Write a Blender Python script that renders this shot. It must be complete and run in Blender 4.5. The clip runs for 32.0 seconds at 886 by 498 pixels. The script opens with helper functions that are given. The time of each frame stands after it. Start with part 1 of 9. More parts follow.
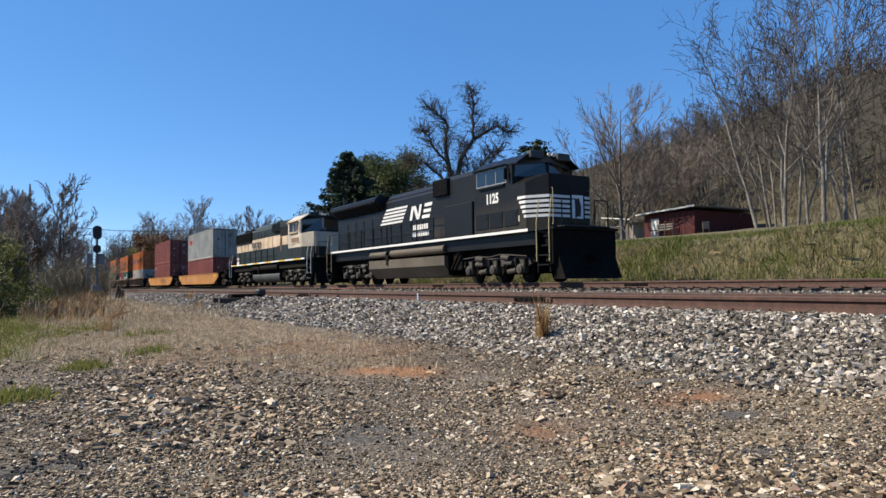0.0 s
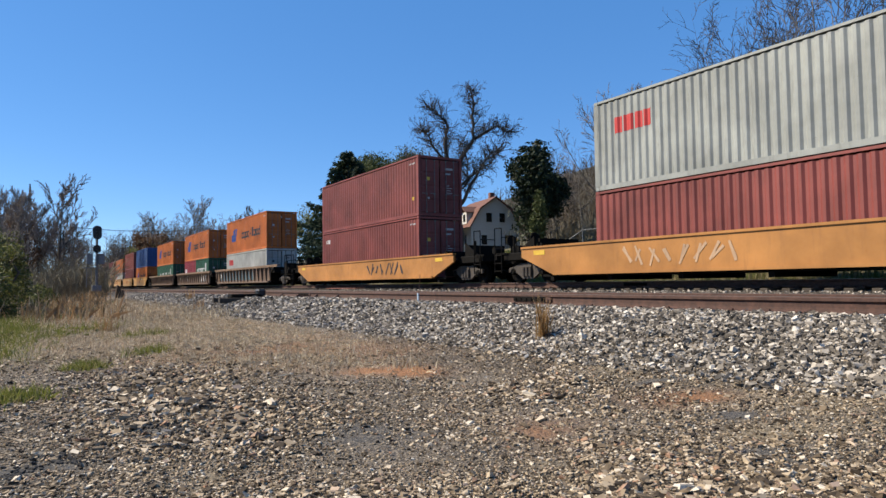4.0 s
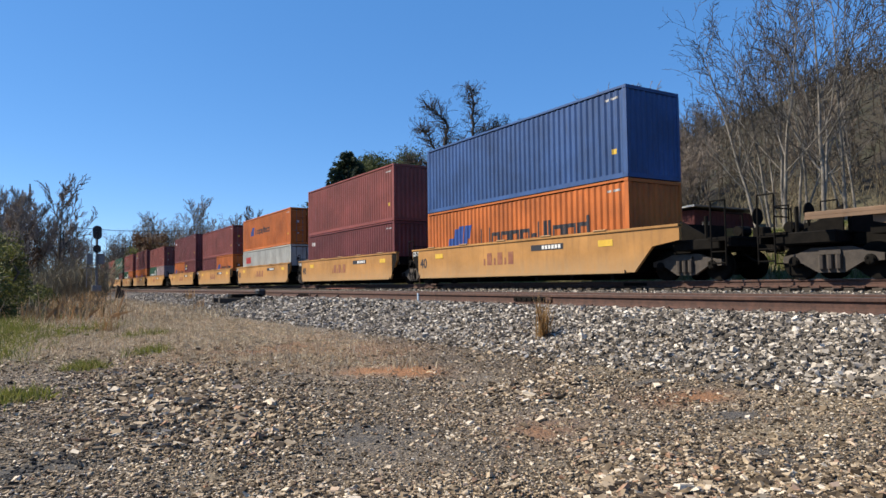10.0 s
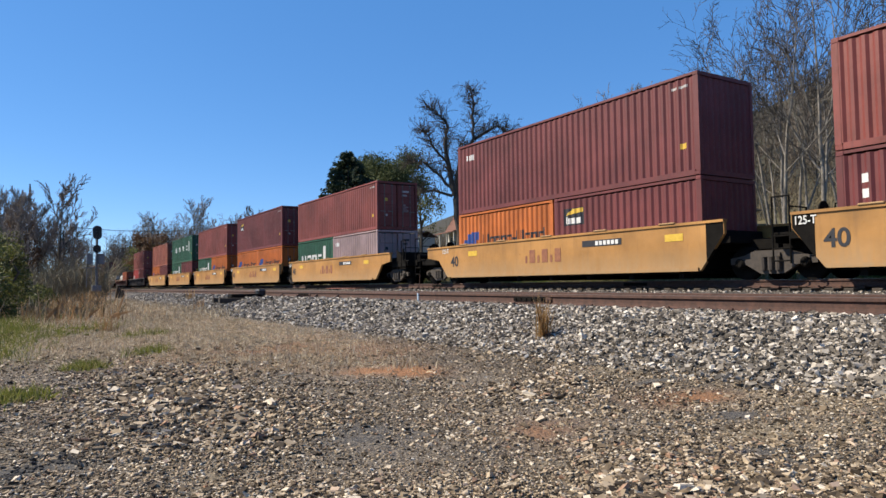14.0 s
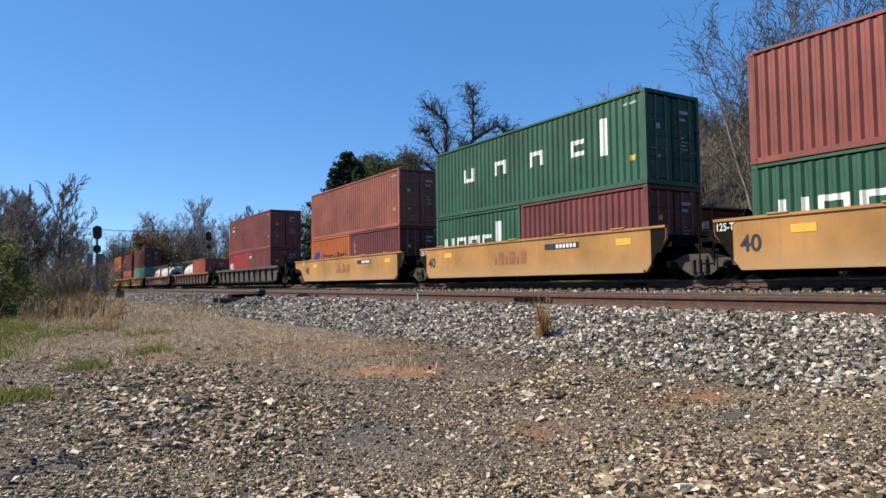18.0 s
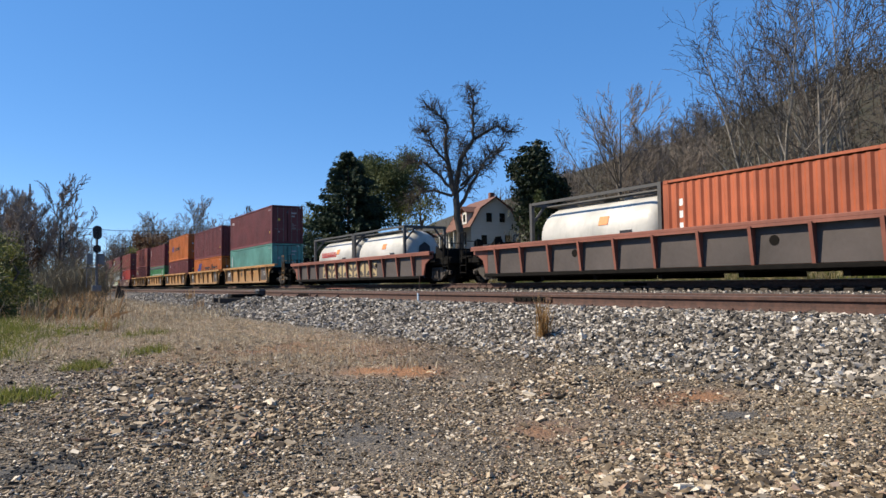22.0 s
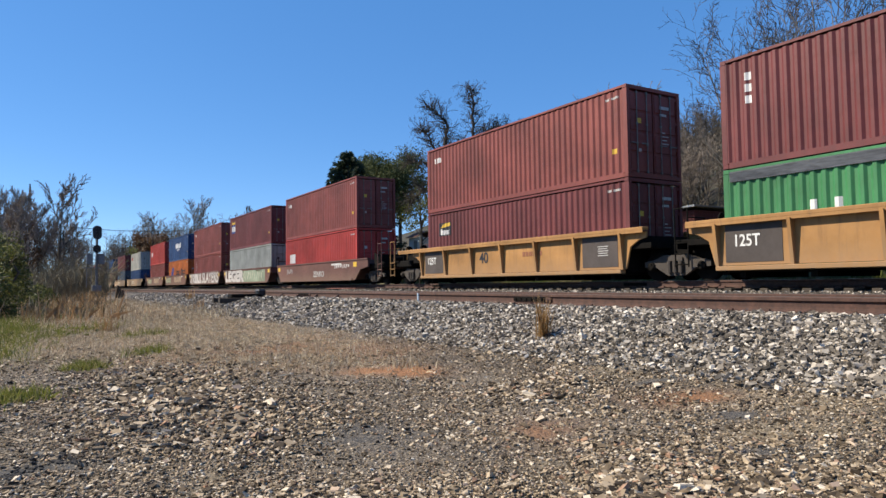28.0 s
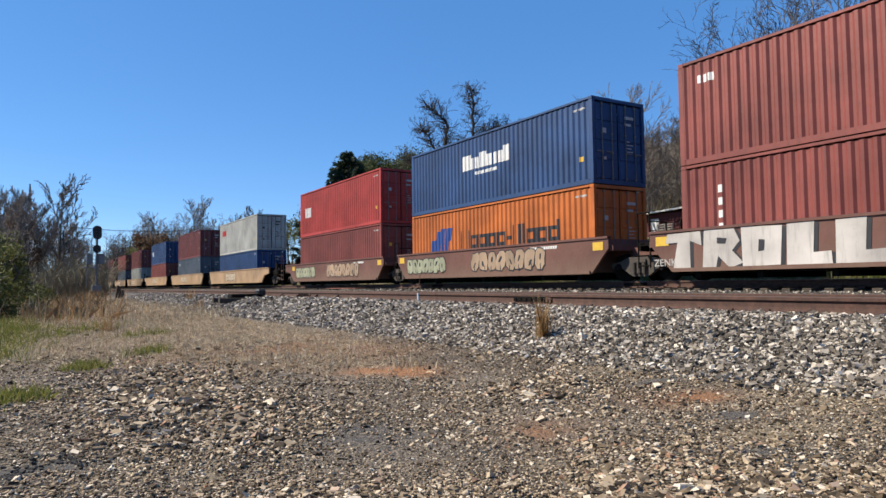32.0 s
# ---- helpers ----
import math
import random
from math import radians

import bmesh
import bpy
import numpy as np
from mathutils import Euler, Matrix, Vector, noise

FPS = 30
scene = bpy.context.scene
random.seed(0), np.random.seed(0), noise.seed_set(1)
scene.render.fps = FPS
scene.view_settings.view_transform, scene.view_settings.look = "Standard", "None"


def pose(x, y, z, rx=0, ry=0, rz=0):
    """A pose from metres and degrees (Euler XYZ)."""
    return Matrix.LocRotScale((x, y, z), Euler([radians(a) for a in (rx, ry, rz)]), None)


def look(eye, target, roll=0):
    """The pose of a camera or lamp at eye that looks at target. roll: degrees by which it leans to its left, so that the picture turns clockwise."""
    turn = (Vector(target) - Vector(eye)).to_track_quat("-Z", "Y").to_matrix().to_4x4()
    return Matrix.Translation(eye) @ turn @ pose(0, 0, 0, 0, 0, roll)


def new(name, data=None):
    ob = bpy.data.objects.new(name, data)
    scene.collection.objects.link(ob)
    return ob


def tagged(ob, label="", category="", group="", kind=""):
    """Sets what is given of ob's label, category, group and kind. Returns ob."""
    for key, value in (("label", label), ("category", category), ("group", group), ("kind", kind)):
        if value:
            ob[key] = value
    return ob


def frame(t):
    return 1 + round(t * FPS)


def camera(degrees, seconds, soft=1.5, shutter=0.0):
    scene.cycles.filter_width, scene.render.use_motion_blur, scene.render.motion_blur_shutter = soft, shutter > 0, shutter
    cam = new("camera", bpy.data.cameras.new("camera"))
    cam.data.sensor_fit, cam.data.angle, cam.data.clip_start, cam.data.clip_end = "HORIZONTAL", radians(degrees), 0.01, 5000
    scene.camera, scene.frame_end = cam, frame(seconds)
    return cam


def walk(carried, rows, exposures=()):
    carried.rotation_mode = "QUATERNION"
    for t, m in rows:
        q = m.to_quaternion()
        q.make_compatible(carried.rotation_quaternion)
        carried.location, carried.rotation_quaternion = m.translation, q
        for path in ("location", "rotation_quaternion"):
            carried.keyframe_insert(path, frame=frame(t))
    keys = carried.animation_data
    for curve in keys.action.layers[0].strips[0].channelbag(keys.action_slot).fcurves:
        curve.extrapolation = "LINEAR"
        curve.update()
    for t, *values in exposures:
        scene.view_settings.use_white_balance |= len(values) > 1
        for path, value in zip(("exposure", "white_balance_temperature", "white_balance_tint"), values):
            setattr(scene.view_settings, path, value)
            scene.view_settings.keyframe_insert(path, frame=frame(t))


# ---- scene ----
# z = 0 is the gravel lot at the tripod, x runs along the track in the direction of travel, y away from the camera
EYE = 1.0                  # camera height over the lot
RAIL = 0.98                # head of the main track's rails
SIDING = 0.78              # head of the near track's rails
TRACK_Y, SIDING_Y = 16.87, 8.62
GAUGE = 1.435
SPEED = 16.35              # metres a second

cam = camera(66.47, 32.0, soft=1.5)
VIEW = Matrix.Translation((0, 0, EYE)) @ Matrix((
    (0.522923, 0.049915, 0.850917),
    (0.852278, -0.015179, -0.522869),
    (-0.013183, 0.998638, -0.050479))).to_4x4()
walk(cam, [(0, VIEW), (32, VIEW)], exposures=[(0, 0.70), (32, 0.70)])

# sky and sun: the sun stands behind the camera's left shoulder
SUN_TO = Vector((-0.44, -0.59, 0.67)).normalized()
world = bpy.data.worlds.new("sky")
scene.world = world
world.use_nodes = True
wn = world.node_tree.nodes
sky = wn.new("ShaderNodeTexSky")
sky.sky_type, sky.sun_disc = "NISHITA", False
sky.sun_elevation = math.asin(SUN_TO.z)
sky.sun_rotation = math.atan2(SUN_TO.x, SUN_TO.y)
sky.altitude, sky.air_density, sky.dust_density, sky.ozone_density = 1500, 0.80, 0.0, 1.8
wn["Background"].inputs["Strength"].default_value = 0.132
tone = wn.new("ShaderNodeHueSaturation")
tone.inputs["Saturation"].default_value, tone.inputs["Hue"].default_value = 1.15, 0.497
world.node_tree.links.new(sky.outputs[0], tone.inputs["Color"])
# clear dry air: half of the sky's light is an even deep blue
clear = wn.new("ShaderNodeMix")
clear.data_type = "RGBA"
clear.inputs[0].default_value, clear.inputs[7].default_value = 0.545, (0.30, 1.25, 3.34, 1)
world.node_tree.links.new(tone.outputs[0], clear.inputs[6])
world.node_tree.links.new(clear.outputs[2], wn["Background"].inputs["Color"])
sun = new("sun", bpy.data.lights.new("sun", "SUN"))
sun.data.energy, sun.data.angle, sun.data.color = 5.0, radians(0.53), (1.0, 0.885, 0.71)
sun.matrix_world = look(SUN_TO * 50, (0, 0, 0))


# ---- materials ----
def node_mat(name):
    m = bpy.data.materials.new(name)
    m.use_nodes = True
    nt = m.node_tree
    return m, nt, nt.nodes["Principled BSDF"]


def link(nt, a, b):
    nt.links.new(a, b)


def tex(nt, kind, scale, coord, detail=4.0, rough=0.6):
    n = nt.nodes.new("ShaderNodeTexNoise" if kind == "noise" else "ShaderNodeTexVoronoi")
    n.inputs["Scale"].default_value = scale
    if kind == "noise":
        n.inputs["Detail"].default_value, n.inputs["Roughness"].default_value = detail, rough
    link(nt, coord, n.inputs["Vector"])
    return n


def ramp(nt, fac, stops):
    r = nt.nodes.new("ShaderNodeValToRGB")
    els = r.color_ramp.elements
    while len(els) < len(stops):
        els.new(0.5)
    for e, (p, c) in zip(els, stops):
        e.position, e.color = p, (*c, 1) if len(c) == 3 else c
    link(nt, fac, r.inputs[0])
    return r.outputs[0]


def mix(nt, fac, a, b, mode="MIX"):
    m = nt.nodes.new("ShaderNodeMix")
    m.data_type, m.blend_type = "RGBA", mode
    for sock, v in ((m.inputs[0], fac), (m.inputs[6], a), (m.inputs[7], b)):
        if isinstance(v, (int, float)):
            sock.default_value = v
        elif isinstance(v, tuple):
            sock.default_value = (*v, 1)
        else:
            link(nt, v, sock)
    return m.outputs[2]


def obj_coord(nt, stretch=(1, 1, 1), vary=True):
    """Coordinates on the thing itself, shifted from one object to the next."""
    tc = nt.nodes.new("ShaderNodeTexCoord")
    mp = nt.nodes.new("ShaderNodeMapping")
    mp.inputs["Scale"].default_value = stretch
    link(nt, tc.outputs["Object"], mp.inputs[0])
    if vary:
        oi = nt.nodes.new("ShaderNodeObjectInfo")
        mu = nt.nodes.new("ShaderNodeMath")
        mu.operation = "MULTIPLY"
        mu.inputs[1].default_value = 37.0
        link(nt, oi.outputs["Random"], mu.inputs[0])
        link(nt, mu.outputs[0], mp.inputs["Location"])
    return mp.outputs[0]


def bump(nt, bsdf, height, strength, dist=0.01):
    b = nt.nodes.new("ShaderNodeBump")
    b.inputs["Strength"].default_value, b.inputs["Distance"].default_value = strength, dist
    link(nt, height, b.inputs["Height"])
    link(nt, b.outputs[0], bsdf.inputs["Normal"])


MATS = {}
SHADE = 0.74               # all paints and surfaces a little deeper, under a longer exposure


def deep(c):
    return tuple(SHADE * v for v in c)


def paint(key, col, rough=0.5, wear=0.35, rust=(0.13, 0.055, 0.03), metal=0.0, lift=0.01, spec=0.4, low_tint=None):
    """Weathered paint: faded patches, streaks running down, rust specks."""
    if key in MATS:
        return MATS[key]
    m, nt, bs = node_mat(key)
    col, rust, lift = deep(col), deep(rust), lift * SHADE
    base = obj_coord(nt)
    streak = obj_coord(nt, (2.2, 2.2, 0.25))
    n1 = tex(nt, "noise", 0.55, base, 5).outputs[0]
    n2 = tex(nt, "noise", 2.6, streak, 6, 0.7).outputs[0]
    n3 = tex(nt, "noise", 9.0, base, 8, 0.75).outputs[0]
    light = tuple(min(1, c * 1.25 + lift) for c in col)
    dark = tuple(c * 0.66 for c in col)
    c1 = mix(nt, ramp(nt, n1, [(0.3, (0, 0, 0)), (0.7, (1, 1, 1))]), dark, light)
    grime = tuple(c * 0.45 + 1.5 * lift for c in col)
    c2 = mix(nt, ramp(nt, n2, [(0.52, (0, 0, 0)), (0.78, (wear,) * 3)]), c1, grime)
    c3 = mix(nt, ramp(nt, n3, [(0.66, (0, 0, 0)), (0.74, (wear * 1.6,) * 3)]), c2, rust)
    # a second colour takes over from the first height down to the second
    if low_tint:
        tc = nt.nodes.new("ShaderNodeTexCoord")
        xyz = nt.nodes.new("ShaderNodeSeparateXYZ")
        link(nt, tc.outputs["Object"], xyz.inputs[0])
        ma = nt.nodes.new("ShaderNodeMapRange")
        for k, v in ((1, low_tint[0]), (2, low_tint[1]), (3, 0.0), (4, 1.0)):
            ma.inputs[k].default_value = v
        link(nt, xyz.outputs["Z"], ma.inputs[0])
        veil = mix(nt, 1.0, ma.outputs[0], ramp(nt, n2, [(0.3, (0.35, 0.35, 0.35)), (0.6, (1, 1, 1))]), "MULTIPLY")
        c3 = mix(nt, veil, c3, deep(low_tint[2]))
    link(nt, c3, bs.inputs["Base Color"])
    link(nt, ramp(nt, n3, [(0.3, (rough - 0.1,) * 3), (0.7, (min(1, rough + 0.25),) * 3)]), bs.inputs["Roughness"])
    bs.inputs["Metallic"].default_value = metal
    bs.inputs["Specular IOR Level"].default_value = spec
    bump(nt, bs, n3, 0.15, 0.004)
    MATS[key] = m
    return m


def simple(key, c1, c2, scale=4.0, rough=0.8, strength=0.3, metal=0.0, stretch=(1, 1, 1), dist=0.01):
    """Two tones mixed by coarse and fine noise, with relief."""
    if key in MATS:
        return MATS[key]
    m, nt, bs = node_mat(key)
    c1, c2 = deep(c1), deep(c2)
    co = obj_coord(nt, stretch)
    a = tex(nt, "noise", scale, co, 6, 0.65).outputs[0]
    b = tex(nt, "noise", scale * 6, co, 4).outputs[0]
    ab = mix(nt, 0.4, a, b)
    link(nt, mix(nt, ramp(nt, ab, [(0.35, (0, 0, 0)), (0.65, (1, 1, 1))]), c1, c2), bs.inputs["Base Color"])
    bs.inputs["Roughness"].default_value, bs.inputs["Metallic"].default_value = rough, metal
    bump(nt, bs, b, strength, dist)
    MATS[key] = m
    return m


def island(key, stops, rough=0.85, scale=20.0, bumpy=0.4, transl=0.0):
    """One tone for each loose piece, drawn from a row of colours, with fine grain."""
    if key in MATS:
        return MATS[key]
    m, nt, bs = node_mat(key)
    geo = nt.nodes.new("ShaderNodeNewGeometry")
    col = ramp(nt, geo.outputs["Random Per Island"], [(p, deep(c)) for p, c in stops])
    n = tex(nt, "noise", scale, obj_coord(nt, vary=False), 5).outputs[0]
    col = mix(nt, 0.35, col, ramp(nt, n, [(0.3, (0.35, 0.35, 0.35)), (0.7, (1, 1, 1))]), "MULTIPLY")
    link(nt, col, bs.inputs["Base Color"])
    bs.inputs["Roughness"].default_value = rough
    bs.inputs["Specular IOR Level"].default_value = 0.25
    if transl:
        tr = nt.nodes.new("ShaderNodeBsdfTranslucent")
        ms = nt.nodes.new("ShaderNodeMixShader")
        ms.inputs[0].default_value = transl
        link(nt, col, tr.inputs["Color"])
        link(nt, bs.outputs[0], ms.inputs[1])
        link(nt, tr.outputs[0], ms.inputs[2])
        link(nt, ms.outputs[0], nt.nodes["Material Output"].inputs["Surface"])
    if bumpy:
        bump(nt, bs, n, bumpy, 0.01)
    MATS[key] = m
    return m


COL = {
    "maroon": (0.19, 0.035, 0.036), "red": (0.52, 0.045, 0.035), "crimson": (0.36, 0.035, 0.055),
    "salmon": (0.40, 0.115, 0.072), "rust": (0.285, 0.062, 0.049), "orange": (0.66, 0.170, 0.020), "blue": (0.026, 0.10, 0.31),
    "navy": (0.012, 0.070, 0.22), "green": (0.015, 0.115, 0.060), "teal": (0.16, 0.42, 0.35),
    "lime": (0.055, 0.28, 0.10), "white": (0.60, 0.60, 0.55), "grey": (0.42, 0.44, 0.41), "pink": (0.50, 0.36, 0.36),
    "slate": (0.10, 0.14, 0.19), "vermilion": (0.52, 0.125, 0.045)}

COL = {k: tuple(0.83 * v for v in c) for k, c in COL.items()}


def box_paint(name):
    return paint("container_" + name, COL[name], 0.5, 0.8)


YELLOW = paint("car_yellow", (0.47, 0.232, 0.06), 0.55, 0.7, low_tint=(0.95, 0.30, (0.42, 0.27, 0.13)))
OCHRE = paint("car_dull_yellow", (0.43, 0.22, 0.068), 0.6, 0.8, low_tint=(0.9, 0.3, (0.36, 0.22, 0.11)))
TANCAR = paint("car_tan", (0.42, 0.28, 0.16), 0.6, 0.5)
# tan dust low on the brown car's ribbed sides
BROWN = paint("car_brown", (0.13, 0.078, 0.055), 0.65, 0.7, low_tint=(0.8, 0.25, (0.19, 0.125, 0.085)))
REDBROWN = paint("car_red_brown", (0.15, 0.062, 0.046), 0.6, 0.5, low_tint=(0.9, 0.30, (0.19, 0.115, 0.08)))
DARK = simple("grimy_black_steel", (0.0035, 0.0032, 0.003), (0.014, 0.012, 0.010), 5, 0.85)
DARK.node_tree.nodes["Principled BSDF"].inputs["Specular IOR Level"].default_value = 0.1
CHORD = paint("chord_red", (0.25, 0.082, 0.052), 0.6, 0.4)
PANEL = paint("panel_dark", (0.078, 0.062, 0.056), 0.6, 0.35)
STEEL = simple("polished_steel", (0.30, 0.28, 0.26), (0.45, 0.43, 0.41), 8, 0.32, 0.1, 0.9)
RUST = simple("rusty_rail", (0.042, 0.022, 0.017), (0.135, 0.064, 0.045), 9, 0.85, 0.35, 0.0)
TIE = simple("weathered_tie", (0.035, 0.028, 0.022), (0.11, 0.088, 0.068), 5, 0.95, 0.7, 0.0, (0.5, 6, 6))
WHITE = simple("white_marking", (0.70, 0.70, 0.68), (0.95, 0.95, 0.93), 6, 0.6, 0.05)
INK = simple("dark_marking", (0.008, 0.010, 0.018), (0.020, 0.022, 0.030), 6, 0.6, 0.05)
BLUEMARK = simple("blue_marking", (0.010, 0.055, 0.26), (0.018, 0.080, 0.34), 6, 0.55, 0.05)
REDMARK = simple("red_marking", (0.50, 0.020, 0.020), (0.60, 0.040, 0.030), 6, 0.55, 0.05)
YELMARK = simple("yellow_marking", (0.62, 0.38, 0.03), (0.85, 0.56, 0.06), 6, 0.55, 0.05)
ORGMARK = simple("orange_marking", (0.70, 0.20, 0.03), (0.80, 0.26, 0.05), 6, 0.55, 0.05)
FADEDMARK = simple("faded_red_marking", (0.20, 0.055, 0.040), (0.36, 0.15, 0.06), 3, 0.7, 0.05)
TANKWHITE = paint("tank_white", (0.58, 0.565, 0.52), 0.4, 0.4, (0.25, 0.18, 0.12))
FRAMEDARK = simple("tank_frame_grey", (0.05, 0.05, 0.05), (0.09, 0.085, 0.08), 5, 0.6, 0.15)


# ---- mesh helpers ----
class Shape:
    """Collects boxes, tubes and extrusions for one mesh."""

    def __init__(self):
        self.v, self.f = [], []

    def add(self, verts, faces):
        n = len(self.v)
        self.v += [tuple(p) for p in verts]
        self.f += [tuple(n + i for i in f) for f in faces]
        return self

    def box(self, x, y, z, sx, sy, sz, ch=0.0, m=None):
        """A box round its centre; ch cuts its edges."""
        a, b, c = sx / 2, sy / 2, sz / 2
        if not ch:
            vs = [(x + i * a, y + j * b, z + k * c) for i in (-1, 1) for j in (-1, 1) for k in (-1, 1)]
            fs = [(0, 1, 3, 2), (4, 6, 7, 5), (0, 4, 5, 1), (2, 3, 7, 6), (0, 2, 6, 4), (1, 5, 7, 3)]
        else:
            vs, ix = [], {}
            for i in (-1, 1):
                for j in (-1, 1):
                    for k in (-1, 1):
                        ix[i, j, k, 0] = len(vs); vs.append((x + i * a, y + j * (b - ch), z + k * (c - ch)))
                        ix[i, j, k, 1] = len(vs); vs.append((x + i * (a - ch), y + j * b, z + k * (c - ch)))
                        ix[i, j, k, 2] = len(vs); vs.append((x + i * (a - ch), y + j * (b - ch), z + k * c))
            fs = []
            for s in (-1, 1):
                q = [(-1, -1), (1, -1), (1, 1), (-1, 1)]
                if s < 0:
                    q.reverse()
                fs.append(tuple(ix[s, p, r, 0] for p, r in q))
                fs.append(tuple(ix[r, s, p, 1] for p, r in q))
                fs.append(tuple(ix[p, r, s, 2] for p, r in q))
            for i in (-1, 1):
                for j in (-1, 1):
                    e = [ix[i, j, -1, 0], ix[i, j, 1, 0], ix[i, j, 1, 1], ix[i, j, -1, 1]]
                    fs.append(tuple(e))
                    e = [ix[i, -1, j, 0], ix[i, 1, j, 0], ix[i, 1, j, 2], ix[i, -1, j, 2]]
                    fs.append(tuple(e))
                    e = [ix[-1, i, j, 1], ix[1, i, j, 1], ix[1, i, j, 2], ix[-1, i, j, 2]]
                    fs.append(tuple(e))
                    for k in (-1, 1):
                        fs.append((ix[i, j, k, 0], ix[i, j, k, 1], ix[i, j, k, 2]))
        if m is not None:
            vs = [m @ Vector(p) for p in vs]
        return self.add(vs, fs)

    def tube(self, p, q, r, r2=None, n=8, caps=True):
        p, q = Vector(p), Vector(q)
        r2 = r if r2 is None else r2
        d = (q - p).normalized()
        a = d.orthogonal().normalized()
        b = d.cross(a)
        vs = []
        for c, rr in ((p, r), (q, r2)):
            for i in range(n):
                t = 2 * math.pi * i / n
                vs.append(c + (a * math.cos(t) + b * math.sin(t)) * rr)
        fs = [(i, (i + 1) % n, n + (i + 1) % n, n + i) for i in range(n)]
        if caps:
            fs += [tuple(range(n - 1, -1, -1)), tuple(range(n, 2 * n))]
        return self.add(vs, fs)

    def path(self, pts, r, n=6):
        for a, b in zip(pts, pts[1:]):
            self.tube(a, b, r, n=n)
        return self

    def lathe(self, prof, axis="x", n=20, at=(0, 0, 0)):
        """Turns (along, radius) pairs round an axis."""
        vs = []
        for u, r in prof:
            for i in range(n):
                t = 2 * math.pi * i / n
                c, s = r * math.cos(t), r * math.sin(t)
                p = {"x": (u, c, s), "y": (c, u, s), "z": (c, s, u)}[axis]
                vs.append((p[0] + at[0], p[1] + at[1], p[2] + at[2]))
        fs = [(k * n + i, k * n + (i + 1) % n, (k + 1) * n + (i + 1) % n, (k + 1) * n + i)
              for k in range(len(prof) - 1) for i in range(n)]
        fs += [tuple(range(n - 1, -1, -1)), tuple((len(prof) - 1) * n + i for i in range(n))]
        return self.add(vs, fs)

    def slab(self, prof, lo, hi, axis="x"):
        """Extrudes a closed outline from lo to hi. Outline axes: x -> (y, z), y -> (x, z), z -> (x, y)."""
        def at(u, a, b):
            return {"x": (u, a, b), "y": (a, u, b), "z": (a, b, u)}[axis]
        n = len(prof)
        vs = [at(lo, *p) for p in prof] + [at(hi, *p) for p in prof]
        fs = [(i, (i + 1) % n, n + (i + 1) % n, n + i) for i in range(n)]
        fs += [tuple(range(n - 1, -1, -1)), tuple(range(n, 2 * n))]
        return self.add(vs, fs)

    def mesh(self, name, mat=None, smooth=False):
        me = bpy.data.meshes.new(name)
        me.from_pydata(self.v, [], self.f)
        bm = bmesh.new()
        bm.from_mesh(me)
        bmesh.ops.recalc_face_normals(bm, faces=bm.faces)
        bm.to_mesh(me)
        bm.free()
        if smooth:
            me.polygons.foreach_set("use_smooth", [True] * len(me.polygons))
        if mat:
            me.materials.append(mat)
        return me


def part(name, shape, mat, parent, label="", smooth=False, at=None):
    """Links a shape or a ready mesh as one mesh object under a thing or a part."""
    me = shape.mesh(name, mat, smooth) if isinstance(shape, Shape) else shape
    ob = new(name, me)
    ob.parent = parent
    if at is not None:
        ob.matrix_basis = at
    if label:
        tagged(ob, label)
    return ob


def thing(name, label, category, group="", at=None, kind=""):
    ob = new(name)
    ob.empty_display_size = 0.2
    tagged(ob, label, category, group, kind)
    if at is not None:
        ob.matrix_basis = at
    return ob


def lettering(name, text, height, mat, parent, m, bold=0.0, squeeze=1.0, label=""):
    """Writing in the built-in font as a thin mesh, base line at the origin of m, running along its x."""
    cu = bpy.data.curves.new(name, "FONT")
    cu.body, cu.size, cu.extrude, cu.offset = text, height * 1.4, 0.002, bold
    ob = bpy.data.objects.new(name, cu)
    scene.collection.objects.link(ob)
    dg = bpy.context.evaluated_depsgraph_get()
    me = bpy.data.meshes.new_from_object(ob.evaluated_get(dg))
    bpy.data.objects.remove(ob)
    me.transform(Matrix.Diagonal((squeeze, 1, 1, 1)))
    me.materials.clear()
    me.materials.append(mat)
    return part(name, me, mat, parent, label, at=m)


def bars(widths, h, gap=0.05, low=0.72, tall=""):
    """A word as plain bars, one a letter; letters listed in tall reach full height."""
    s, x = Shape(), 0.0
    for i, w in enumerate(widths):
        hh = h if str(i) in tall.split(",") else h * low
        s.box(x + w / 2, 0, hh / 2, w, 0.006, hh)
        x += w + gap
    return s


BLOCKS = {   # heavy sprayed letters on a unit cell: outline, then the dark gap inside
    "T": ([(-0.06, 0.70), (0.30, 0.72), (0.16, 0.0), (0.66, 0.0), (0.66, 0.74), (0.98, 0.60), (0.96, 0.98), (0.0, 0.96)], None),
    "R": ([(0.0, 0.0), (0.36, 0.0), (0.42, 0.30), (0.72, -0.03), (1.06, 0.10), (0.78, 0.42), (0.98, 0.66), (0.84, 0.98), (0.06, 1.0)],
          [(0.40, 0.62), (0.62, 0.60), (0.66, 0.74), (0.40, 0.78)]),
    "O": ([(0.04, 0.0), (0.92, 0.02), (0.98, 0.96), (0.02, 1.0)], [(0.42, 0.36), (0.56, 0.38), (0.58, 0.64), (0.44, 0.66)]),
    "L": ([(0.06, 0.0), (1.0, -0.02), (0.98, 0.30), (0.62, 0.28), (0.66, 1.0), (0.08, 0.98)], None)}


